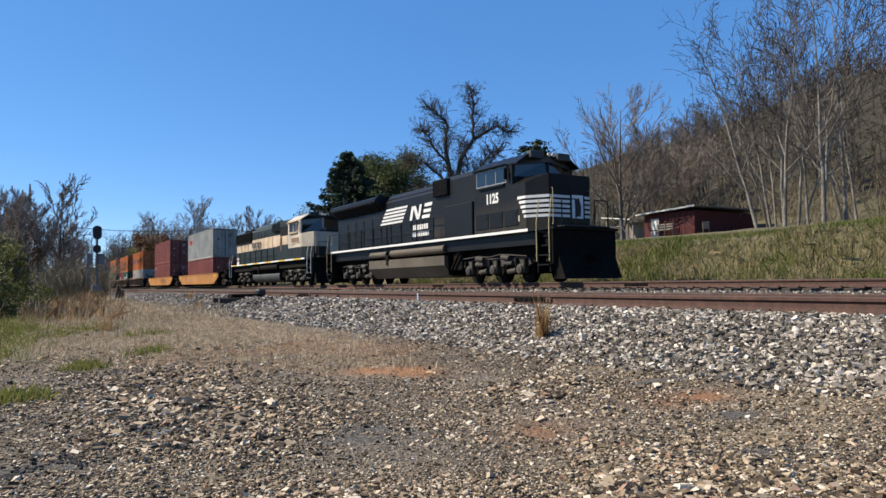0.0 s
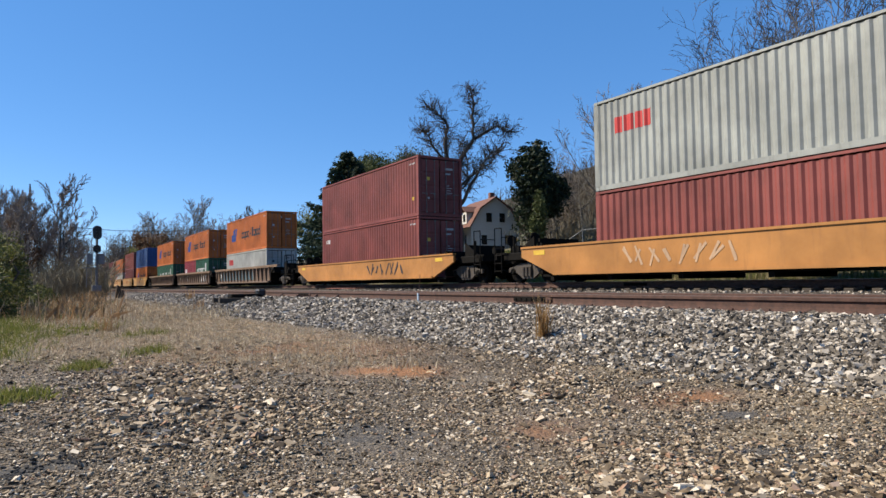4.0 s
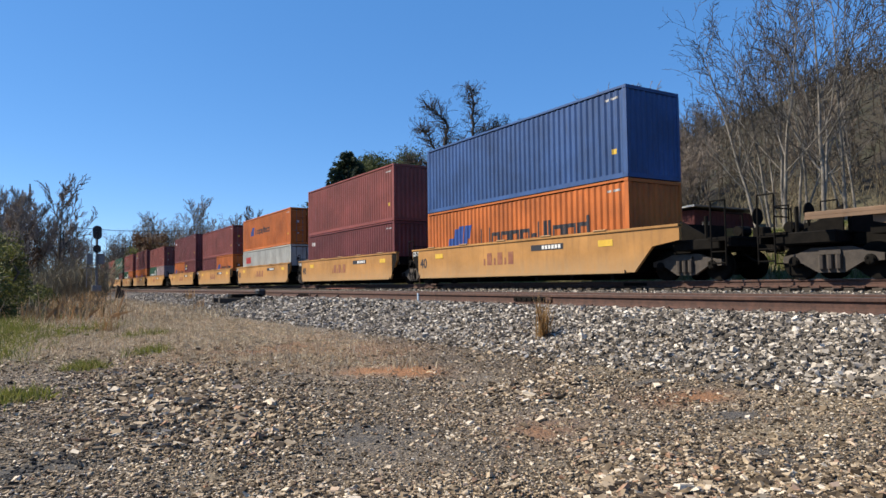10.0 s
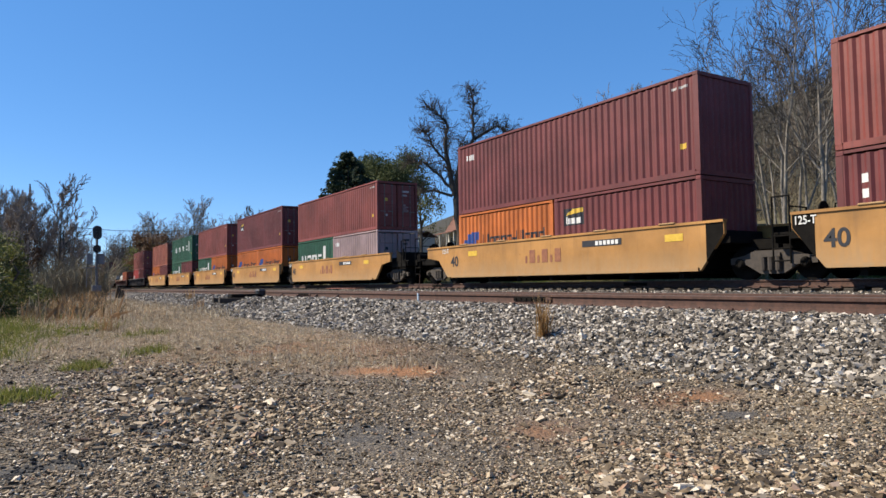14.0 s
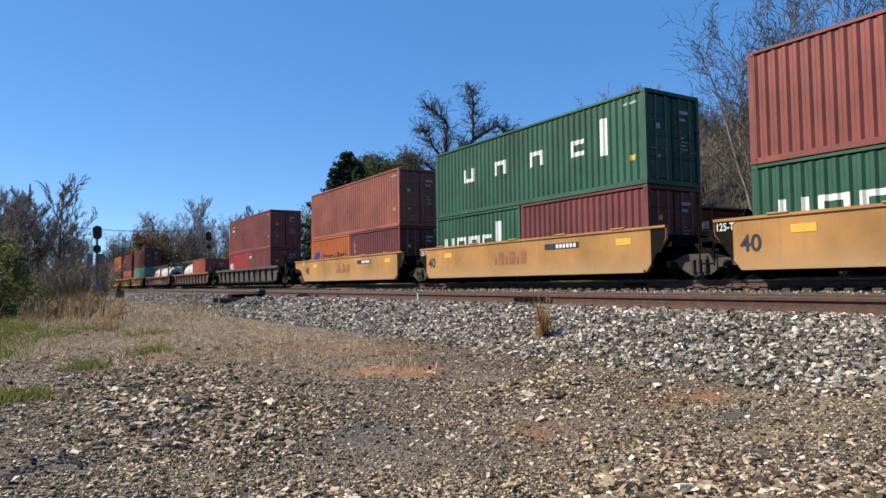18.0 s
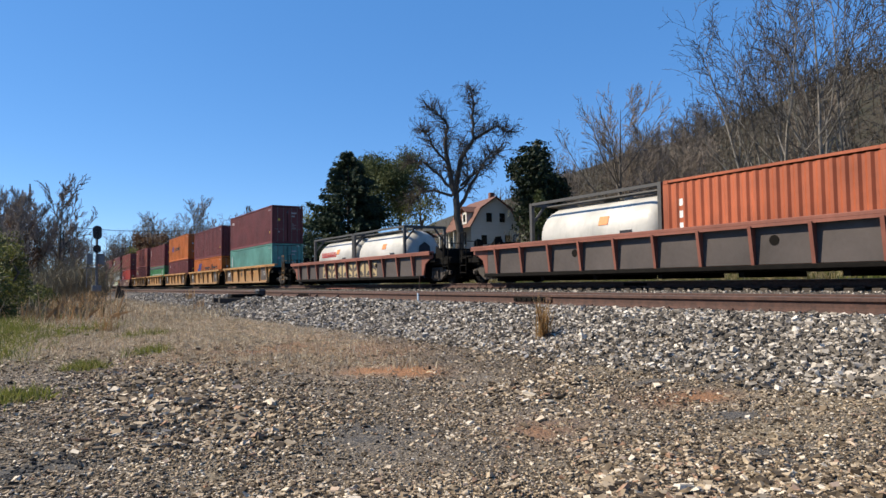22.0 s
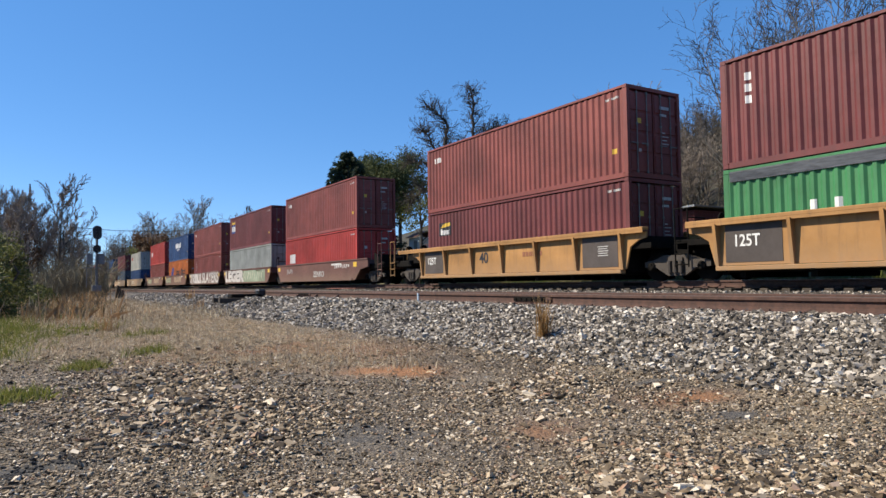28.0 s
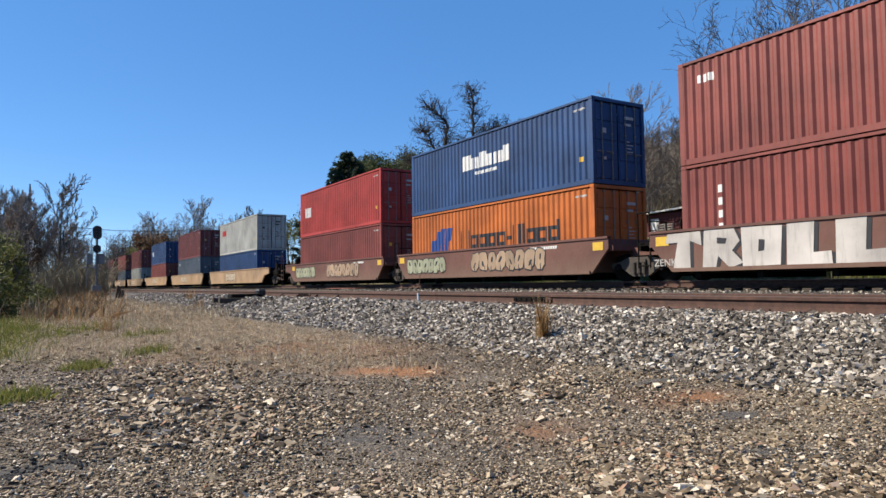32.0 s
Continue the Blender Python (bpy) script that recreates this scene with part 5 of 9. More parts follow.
# the train behind the engines: front of the load, car style, platform pitch, lead, tail, tag, top box, lower boxes (front one first)
M, O, G, P, W, R, N = "maroon", "orange", "green", "rust", "white", "red", "navy"
UNITS = [
    (-69.18, "tapered", 23.6, 1, 1, "a", ("grey", HIGH, "redword"), [("rust", STD, LONG, "")]),
    (-93.01, "tapered", 23.6, 1, 1, "b", (P, HIGH, ""), [(P, HIGH, LONG, "small")]),
    (-116.86, "brown", 19.65, 1, 0, "blue", (O, HIGH, "longword"), [(W, STD, LONG, "redword")]),
    (-136.47, "brown", 19.65, 0, 0, "white", (O, HIGH, "longword"), [(G, STD, SHORT, "wide_low"), ("crimson", STD, SHORT, "threebars")]),
    (-156.14, "brown", 19.65, 0, 1, "small", (O, HIGH, "longword"), [(G, STD, LONG, "wide_low")]),
    (-178.07, "yellow", 15.68, 1, 0, "", ("blue", HIGH, "", 0), [(O, HIGH, LONG, "longword_low", 0)]),
    (-193.62, "yellow", 15.68, 0, 0, "", (P, HIGH, "", 0), [(M, HIGH, LONG, "small", 0)]),
    (-209.35, "yellow", 15.68, 0, 0, "", (O, STD, "longword_small"), [(W, STD, LONG, "redword")]),
    (-225.04, "yellow", 15.68, 0, 0, "", (P, STD, ""), [(O, STD, SHORT, "longword"), (M, STD, SHORT, "column")]),
    (-240.85, "yellow", 15.68, 0, 1, "", (M, HIGH, "small", 0), [(M, STD, SHORT, "wedge", 0), (O, STD, SHORT, "longword")]),
    (-260.95, "yellow", 15.68, 1, 0, "", (P, STD, ""), [("pink", STD, SHORT, "small"), (G, STD, SHORT, "wide_low")]),
    (-276.61, "yellow", 15.68, 0, 0, "", (M, HIGH, "wedge"), [(O, STD, SHORT, "longword"), (O, STD, SHORT, "longword")]),
    (-292.55, "yellow", 15.68, 0, 0, "", (P, HIGH, ""), [(O, STD, SHORT, "longword"), (G, STD, SHORT, "wide_low")]),
    (-308.12, "yellow", 15.68, 0, 0, "", (G, HIGH, "wide"), [(M, STD, SHORT, ""), (G, STD, SHORT, "wide_low")]),
    (-323.85, "yellow", 15.68, 0, 1, "", ("salmon", HIGH, ""), [(M, STD, SHORT, "column"), (O, STD, SHORT, "longword")]),
    (-344.80, "chord", 21.6, 1, 1, "dark", (P, HIGH, "wedge"), [(P, STD, SHORT, "small"), (R, STD, SHORT, "threebars")]),
    (-366.90, "chord", 21.6, 1, 1, "", None, [("vermilion", STD, SHORT, "column"), ("tank",)]),
    (-388.80, "chord", 21.6, 1, 1, "tan", None, [("tank",), ("tank",)]),
    (-409.80, "ribbed", 15.68, 1, 0, "", (M, HIGH, "small"), [("teal", HIGH, LONG, "onebar")]),
    (-425.40, "ribbed", 15.68, 0, 0, "", (M, HIGH, "", 0), [(O, STD, LONG, "longword_low")]),
    (-441.10, "ribbed", 15.68, 0, 0, "", (O, HIGH, "longword_small"), [(M, HIGH, LONG, "small")]),
    (-456.86, "ribbed", 15.68, 0, 0, "", (M, HIGH, "upright"), [("lime", STD, LONG, "wide_low")]),
    (-472.35, "ribbed", 15.68, 0, 1, "", (P, HIGH, "small"), [(M, HIGH, LONG, "wedge")]),
    (-492.45, "redbrown", 15.65, 1, 0, "tag", (P, HIGH, "small"), [(R, HIGH, LONG, "threebars")]),
    (-508.07, "redbrown", 15.65, 0, 0, "silver", (M, HIGH, "bluepanel"), [("grey", HIGH, LONG, "")]),
    (-523.61, "redbrown", 15.65, 0, 0, "troll", (P, HIGH, "small"), [(P, HIGH, LONG, "column")]),
    (-539.25, "redbrown", 15.65, 0, 0, "faded", (N, HIGH, "whiteword"), [(O, HIGH, LONG, "longword_low")]),
    (-554.80, "redbrown", 15.65, 0, 1, "faded", (R, HIGH, "threebars"), [(P, HIGH, LONG, "")]),
    (-577.20, "tan", 20.9, 1, 0, "", (W, HIGH, "redword"), [(N, STD, LONG, "")]),
    (-598.20, "tan", 20.9, 0, 0, "", (M, HIGH, ""), [("slate", HIGH, LONG, "small")]),
    (-619.30, "tan", 20.9, 0, 1, "", (N, HIGH, "threebars"), [(P, HIGH, LONG, "")]),
    (-642.0, "tan", 20.9, 1, 0, "", (M, HIGH, ""), [("grey", HIGH, LONG, "")]),
    (-663.0, "tan", 20.9, 0, 0, "", (P, HIGH, ""), [("slate", HIGH, LONG, "")]),
    (-684.0, "tan", 20.9, 0, 1, "", (M, HIGH, ""), [(M, HIGH, LONG, "")]),
    (-706.0, "brown", 19.65, 1, 0, "", (M, HIGH, ""), [("slate", HIGH, LONG, "")]),
    (-725.6, "brown", 19.65, 0, 0, "", ("blue", HIGH, ""), [(M, HIGH, LONG, "")]),
    (-745.2, "brown", 19.65, 0, 1, "", (P, HIGH, ""), [(M, HIGH, LONG, "")]),
]
FLOOR = 0.30
for q, style, pitch, lead, tail, tag, top, low in UNITS:
    well_car(q, style, pitch, bool(lead), bool(tail), tag=tag)
    qq, lift = q, STD
    for spec in low:
        if spec[0] == "tank":
            tank_container(qq, FLOOR, "word" if qq < q and len(low[0]) == 1 else "")
            qq -= SHORT + 0.076
            continue
        c, hh, ln, sign = spec[:4]
        container(qq, FLOOR, ln, hh, c, sign, bool(spec[4]) if len(spec) > 4 else True, tarp=c == "lime")
        qq -= ln + 0.076
        lift = hh
    if top:
        container(q, FLOOR + lift + 0.02, LONG, top[1], top[0], top[2], bool(top[3]) if len(top) > 3 else True)


# ---- engines ----
GLASS = simple("tinted_glass", (0.006, 0.009, 0.012), (0.010, 0.014, 0.018), 3, 0.08, 0.0)
GLASS.node_tree.nodes["Principled BSDF"].inputs["Specular IOR Level"].default_value = 0.8
GRILLE = simple("radiator_grille", (0.004, 0.004, 0.005), (0.012, 0.012, 0.014), 30, 0.75, 0.3)
GRILLE.node_tree.nodes["Principled BSDF"].inputs["Specular IOR Level"].default_value = 0.12
BLACK = paint("engine_black", (0.0065, 0.0068, 0.0078), 0.35, 0.25, (0.018, 0.015, 0.012), 0.0, 0.002, 0.2)
# black above, blending to brown between 3.15 and 2.35 m over the rail
BLACKBROWN = paint("engine_black_brown", (0.0065, 0.0068, 0.0078), 0.38, 0.3, (0.018, 0.015, 0.012), 0.0, 0.002, 0.2, (3.15, 2.35, (0.050, 0.042, 0.030)))
OLIVE = paint("engine_green", (0.014, 0.022, 0.021), 0.45, 0.35, (0.04, 0.035, 0.03), 0.0, 0.003, 0.25)
TANRAIL = simple("dull_yellow_rail", (0.42, 0.34, 0.16), (0.55, 0.46, 0.24), 6, 0.6, 0.1)
CABCREAM = paint("cab_cream", (0.64, 0.55, 0.43), 0.4, 0.12, (0.3, 0.2, 0.14))
CREAM = paint("engine_cream", (0.62, 0.475, 0.32), 0.45, 0.22, (0.25, 0.16, 0.10))
DUSTY = paint("dusty_tank", (0.105, 0.085, 0.062), 0.6, 0.5, (0.05, 0.04, 0.03))
GREYTANK = paint("grey_tank", (0.060, 0.066, 0.066), 0.5, 0.4, (0.03, 0.03, 0.03))
TRUCKGREY = paint("truck_grey", (0.050, 0.045, 0.038), 0.7, 0.5, (0.03, 0.025, 0.02))
LAMP = simple("lamp_lens", (0.75, 0.72, 0.62), (0.85, 0.82, 0.75), 5, 0.1, 0.0)


def c_truck(x, loco, mat):
    """Three-axle truck with cast frame."""
    t = part("truck", Shape().box(0, 0, 0.72, 3.6, 1.7, 0.24), DARK, loco, "grimy three-axle cast truck", at=pose(x, 0, 0))
    for sy in (-1, 1):
        s = Shape()
        s.slab([(-2.25, 0.70), (-2.1, 0.92), (-0.9, 0.98), (0.9, 0.98), (2.1, 0.92), (2.25, 0.70), (1.95, 0.62), (1.5, 0.74), (0.45, 0.66), (0.3, 0.56),
                (-0.3, 0.56), (-0.45, 0.66), (-1.5, 0.74), (-1.95, 0.62)], -0.07, 0.07, "y")
        for ax in (-1.72, 0, 1.72):
            s.box(ax, -0.04 * 1, 0.53, 0.42, 0.26, 0.34, 0.04)
            for dx in (-0.34, 0.34):
                s.tube((ax + dx, 0, 0.62), (ax + dx, 0, 0.88), 0.085, n=8)
        for dx in (-0.95, 0.95):
            s.tube((dx, -0.12, 0.42), (dx + 0.5, -0.12, 0.48), 0.10, n=10)
            s.tube((dx - 0.25, -0.14, 0.75), (dx + 0.28, -0.14, 0.75), 0.09, n=10)
        sf = part("side_frame", s, mat, t, at=pose(0, sy * 1.05, 0, 0, 0, 0 if sy < 0 else 180))
        for ax in (-1.72, 0.0, 1.72):
            part("journal_cap", shared(("journal_cap",), lambda: Shape().lathe([(-0.17, 0.16), (-0.24, 0.16), (-0.26, 0.10)], "y", 14, (0, 0, 0.50)).box(0, -0.26, 0.50, 0.10, 0.03, 0.10), mat), None, sf, at=pose(ax, 0, 0))
            part("spring", shared(("spring",), lambda: Shape().tube((-0.27, -0.13, 0.60), (-0.27, -0.13, 0.92), 0.07, n=8).tube((0.27, -0.13, 0.60), (0.27, -0.13, 0.92), 0.07, n=8), DARK), None, sf, at=pose(ax, 0, 0))
        for dx in (-0.86, 0.86):
            part("brake_cylinder", shared(("brake_cylinder",), lambda: Shape().tube((-0.22, -0.20, 0.98), (0.24, -0.20, 0.94), 0.11, 0.09, 12).box(0.0, -0.14, 0.84, 0.16, 0.10, 0.2), mat), None, sf, at=pose(dx, 0, 0))
            part("brake_hanger", shared(("brake_hanger",), lambda: Shape().path([(-0.3, -0.12, 0.30), (0.0, -0.14, 0.62), (0.05, -0.14, 0.95)], 0.035, 6).box(-0.32, -0.05, 0.42, 0.12, 0.12, 0.34, 0.02), DARK), None, sf, at=pose(dx, 0, 0))
        part("air_pipe", Shape().path([(-2.1, -0.16, 1.02), (-1.0, -0.18, 1.08), (-0.3, -0.18, 1.02), (0.5, -0.18, 1.10), (1.4, -0.18, 1.04), (2.1, -0.16, 0.98)], 0.022, 6), mat, sf)
    for ax in (-1.72, 0.0, 1.72):
        w = part("wheelset", wheelset_mesh(), None, t, at=pose(ax, 0, WHEEL_R) @ Matrix.Scale(1.0, 4))
        SPIN.setdefault(ax, []).append(w)


def engine(q, scheme):
    ns = scheme == "black"
    body, low = (BLACK, BLACK) if ns else (CREAM, OLIVE)
    label = "black six-axle diesel engine with white nose stripes, leading the train" if ns else "cream and dark green six-axle diesel engine, second in the train"
    e = thing("diesel_engine", label, "locomotive", "engines of the train")
    rides(e, q - 10.5, 0)
    sill = 1.92 if ns else 1.78
    top = 4.62 if ns else 4.80
    cab0, cab1 = (5.55, 8.08) if ns else (5.66, 8.10)
    # frame and walkway
    s = Shape().box(0, 0, sill - 0.30, 20.4, 2.6, 0.50).box(0, 0, sill - 0.03, 20.8, 3.06, 0.08)
    # the cream engine's underframe is dark: shade below the stripe put into its colour
    part("underframe", s, BLACK if ns else DARK, e)
    # added block that closes the view below the frame and keeps it dark
    part("centre_sill", Shape().box(0, 0, 1.06, 19.6, 1.7, 0.62).box(-6.4, 0, 0.62, 4.6, 1.2, 0.5).box(6.4, 0, 0.62, 4.6, 1.2, 0.5), DARK, e, "dark block added under the frame for the shaded underside")
    for sy in (-1, 1):
        part("sill_stripe", Shape().box(-0.3, sy * 1.54, sill - 0.02, 18.6, 0.012, 0.10), WHITE, e, "white edge stripe" if ns else "worn yellow and white edge stripe")
    if not ns:
        for i in range(6):
            for sy in (-1, 1):
                part("sill_stripe", Shape().box(-8.4 + 3.2 * i, sy * 1.5475, sill - 0.02, 1.3, 0.012, 0.10), YELMARK, e, "yellow edge stripe")
    # hood
    hw = 1.0
    rear = -9.7
    mid = -3.6 if ns else -4.8
    def hood_prof(w, z0, z1, c):
        return [(-w, z0), (w, z0), (w, z1 - c), (w - c, z1), (-w + c, z1), (-w, z1 - c)]
    part("hood", Shape().slab(hood_prof(hw, sill, top - 0.25, 0.18), rear, cab0), body, e)
    if not ns:
        for sy in (-1, 1):
            part("band", Shape().box((rear + cab0) / 2, sy * (hw + 0.004), (sill + 2.87) / 2, cab0 - rear, 0.01, 2.87 - sill), OLIVE, e, "dark green lower band")
            part("band", Shape().box((rear + cab0) / 2, sy * (hw + 0.004), 4.03, cab0 - rear, 0.01, 0.52), OLIVE, e, "dark green upper band")
        part("roof", Shape().slab(hood_prof(hw + 0.008, top - 0.53, top - 0.24, 0.18), rear + 0.01, cab0 - 0.01), OLIVE, e)
    # raised hood middle
    part("engine_cover", Shape().slab(hood_prof(0.86, top - 0.3, top, 0.22), mid + 0.2, cab0 - 0.2), BLACK if ns else OLIVE, e)
    if ns:
        part("hood_rear", Shape().slab(hood_prof(1.18, sill, 4.72, 0.22), 1.75, cab0), BLACKBROWN, e)
    for i in range(13):
        x = rear + 0.5 + i * (cab0 - rear - 1.0) / 13
        for sy in (-1, 1):
            part("hood_door", shared(("hood_door", scheme), lambda: Shape().box(0, 0, 0.75, 0.95, 0.03, 1.45, 0.01).box(0.35, -0.02, 0.8, 0.05, 0.03, 0.16), body), body, e,
                 at=pose(x + 0.5, sy * (hw + 0.012), sill + (0.12 if ns else 1.10), 0, 0, 0 if sy < 0 else 180) @ Matrix.Diagonal((1, 1, 1 if ns else 0.58, 1)))
    # radiator section
    if ns:
        fl = [(-hw, top - 0.75), (hw, top - 0.75), (1.52, top - 0.30), (1.52, top - 0.12), (1.3, top - 0.02), (-1.3, top - 0.02), (-1.52, top - 0.12), (-1.52, top - 0.30)]
        part("radiator", Shape().slab(fl, rear, mid), BLACK, e, "flared black radiator housing")
        for sy in (-1, 1):
            part("grille", Shape().slab([(sy * (hw + 0.03), top - 0.74), (sy * 1.50, top - 0.33), (sy * 1.50, top - 0.36), (sy * (hw + 0.06), top - 0.78)], rear + 0.3, mid - 0.2), GRILLE, e)
    else:
        for sy in (-1, 1):
            part("grille", Shape().box((rear + mid) / 2, sy * (hw + 0.05), 4.02, mid - rear - 0.1, 0.10, 0.92), GRILLE, e, "black radiator intake")
            g = part("grille", Shape().box(2.08, sy * (hw + 0.10), 4.32, 2.0, 0.22, 0.64, 0.02), GRILLE, e, "black blower intake")
            for i in range(16):
                part("slat", shared(("intake_slat",), lambda: Shape().box(0, 0, 0, 0.035, 0.03, 0.56), OLIVE), None, g, at=pose(1.17 + i * 0.121, sy * (hw + 0.22), 4.32))
            for k in range(2):
                f = part("intake_frame", Shape().box(rear + 1.3 + 2.35 * k, sy * (hw + 0.105), 4.45, 2.30, 0.02, 0.05).box(rear + 1.3 + 2.35 * k, sy * (hw + 0.105), 3.60, 2.30, 0.02, 0.05), OLIVE, e)
                for i in range(26):
                    part("slat", shared(("radiator_slat",), lambda: Shape().box(0, 0, 0, 0.03, 0.025, 0.82), DARK), None, f, at=pose(rear + 0.2 + 2.35 * k + i * 0.088, sy * (hw + 0.108), 4.02))
            for i in range(7):
                part("hood_door", shared(("upper_door",), lambda: Shape().box(0, 0, 0.2, 0.72, 0.02, 0.40, 0.008).box(0.28, -0.02, 0.2, 0.04, 0.03, 0.10), OLIVE), None, e, at=pose(mid + 0.6 + i * 0.80, sy * (hw + 0.02), 3.83, 0, 0, 0 if sy < 0 else 180))
    for k in range(3):
        part("roof_fan", Shape().lathe([(top - (0.05 if ns else 0.26), 0.62), (top + 0.07, 0.62), (top + 0.10, 0.5)], "z", 20, (rear + 1.3 + k * 1.9, 0, -0.06)), GRILLE, e)
    part("exhaust_stack", Shape().box(-0.2, 0, top + 0.10, 0.9, 0.35, 0.25, 0.04).box(0.8, 0.2, top + 0.06, 0.4, 0.4, 0.18, 0.03), GRILLE, e)
    # dynamic brake box behind the cab
    for sy in (-1, 1):
        if ns:
            b = part("blower_housing", Shape().box(2.55, sy * 1.16, top - 0.36, 1.2, 0.34, 0.74, 0.03), BLACK, e)
            for i in range(8):
                part("slat", shared(("slat",), lambda: Shape().box(0, 0, 0, 0.04, 0.03, 0.66), GRILLE), GRILLE, b, at=pose(2.05 + i * 0.142, sy * 1.345, top - 0.36))
        part("cabinet", Shape().box(4.3 if ns else 4.4, sy * 1.26, sill + 0.72 if ns else 3.17, 2.2 if ns else 2.45, 0.5, 1.4 if ns else 0.64, 0.03), low if ns else CREAM, e)
        if not ns:
            part("cabinet", Shape().box(4.4, sy * 1.26, 2.32, 2.45, 0.5, 1.08, 0.03), OLIVE, e)
    if not ns:
        for sy in (-1, 1):
            part("louvre_door", Shape().box(4.2, sy * 1.52, 2.95, 0.42, 0.03, 1.0), simple("rusty_screen", (0.05, 0.03, 0.022), (0.12, 0.06, 0.04), 20, 0.9, 0.4), e, "rusty screen door")
            part("grille", Shape().box(4.35, sy * 1.12, 3.87, 2.3, 0.3, 0.70, 0.02), GRILLE, e)
            part("hood_panel", Shape().box(4.35, sy * 1.12, 4.40, 2.3, 0.34, 0.40, 0.03), OLIVE, e)
    # cab
    ch = 4.80 if ns else 4.74
    cw = 1.50
    dz = 0.36
    cab_prof = [(-cw, sill), (cw, sill), (cw, ch - dz), (0.95, ch), (-0.95, ch), (-cw, ch - dz)]
    part("cab", Shape().slab(cab_prof, cab0, cab1), BLACKBROWN if ns else CABCREAM, e)
    part("cab_roof", Shape().slab([(-cw - 0.02, ch - dz - 0.02), (-cw - 0.02, ch - dz + 0.04), (-0.97, ch + 0.04), (0.97, ch + 0.04), (cw + 0.02, ch - dz + 0.04), (cw + 0.02, ch - dz - 0.02), (0.95, ch - 0.02), (-0.95, ch - 0.02)], cab0 - 0.1, cab1 + 0.36),
         BLACK if ns else CABCREAM, e)
    wz = 4.10 if ns else 3.92
    for sy in (-1, 1):
        fr = part("side_window", Shape().box((cab0 + cab1) / 2 - 0.05, sy * (cw + 0.012), wz, 2.0 if ns else 1.75, 0.05, 0.66, 0.01), simple("window_frame", (0.22, 0.23, 0.23), (0.34, 0.35, 0.35), 6, 0.4, 0.05) if ns else CREAM, e)
        for k in range(3 if ns else 2):
            part("pane", Shape().box((cab0 + cab1) / 2 + (-0.70 + k * 0.65 if ns else -0.47 + k * 0.84), sy * (cw + 0.040), wz, 0.60 if ns else 0.74, 0.012, 0.54), GLASS, fr)
        part("mirror", Shape().box(cab1 - 0.25, sy * (cw + 0.12), wz, 0.05, 0.16, 0.42, 0.01), BLACK if ns else CREAM, e)
        part("sunshade", Shape().box((cab0 + cab1) / 2 - 0.05, sy * (cw + 0.10), wz + 0.36, 2.1, 0.18, 0.03), BLACK if ns else CREAM, e)
        part("armrest", Shape().box((cab0 + cab1) / 2 - 0.05, sy * (cw + 0.05), wz - 0.38, 1.7, 0.08, 0.06), BLACK if ns else CREAM, e)
    if not ns:
        for sy in (-1, 1):
            part("band", Shape().box((cab0 + cab1) / 2, sy * (cw + 0.004), (sill + 2.56) / 2, 8.38 - cab0, 0.01, 2.56 - sill), OLIVE, e, "dark green lower band")
    # windshield and nose
    nose1 = 9.30 if not ns else 9.56
    nz = 3.95 if ns else 3.52
    tall_nose(e, sill, cab1, nose1, ch, ns)
    if ns:
        for i in range(5):
            part("stripe", nose_stripe(nose1, 8.86, 2.36 + i * 0.176, 8.76 - 0.092 * i), WHITE, e, "white nose stripe")
        part("emblem", Shape().box(nose1 + 0.022, 0.35, 2.76, 0.012, 0.55, 0.86, 0.0), WHITE, e, "plain white emblem panel")
        part("emblem", Shape().slab([(0.25, 2.40), (0.48, 2.40), (0.52, 2.75), (0.42, 3.1), (0.2, 3.02), (0.22, 2.7)], nose1 + 0.03, nose1 + 0.034), INK, e, "plain dark emblem shape")
    else:
        part("hatch", Shape().box(nose1 - 0.35, 0.35, 3.62, 0.6, 1.1, 0.30, 0.04), OLIVE, e)
    hz, hx = (4.84, 8.58) if ns else (4.74, 8.52)
    part("headlight", Shape().lathe([(hx - 0.02, 0.08), (hx + 0.03, 0.08), (hx + 0.035, 0.06)], "x", 14, (0, -0.10, hz)).lathe([(hx - 0.02, 0.08), (hx + 0.03, 0.08), (hx + 0.035, 0.06)], "x", 14, (0, 0.10, hz)), LAMP, e)
    part("number_board", Shape().box(cab1 + 0.34, -0.66, ch + 0.0, 0.30, 0.62, 0.28, 0.02), GREYTANK if ns else INK, e)
    part("number_board", Shape().box(cab1 + 0.34, 0.66, ch + 0.0, 0.30, 0.62, 0.28, 0.02), GREYTANK if ns else INK, e)
    part("horn", Shape().tube((cab1 - 1.0, 0.2, ch + 0.18), (cab1 - 0.5, 0.2, ch + 0.22), 0.05, 0.12, 10).tube((cab1 - 1.1, 0.0, ch + 0.20), (cab1 - 0.6, -0.1, ch + 0.28), 0.04, 0.10, 10).box(cab1 - 0.9, 0.1, ch + 0.08, 0.3, 0.3, 0.16), ROD, e)
    part("antenna", Shape().box(cab0 + 0.6, 0, ch + 0.09, 0.7, 0.9, 0.10, 0.03).tube((cab0 + 1.4, 0.5, ch), (cab0 + 1.4, 0.5, ch + 0.35), 0.02, n=5), GREYTANK, e)
    # pilot, plough, steps
    part("pilot", Shape().box(10.25, 0, sill / 2 + 0.32, 0.12, 3.0, sill - 0.66).slab([(10.2, 0.12), (10.75, 0.12), (10.4, 0.95), (10.2, 0.95)], -1.35, 1.35, "y"), DARK, e, "black pilot plate and plough")
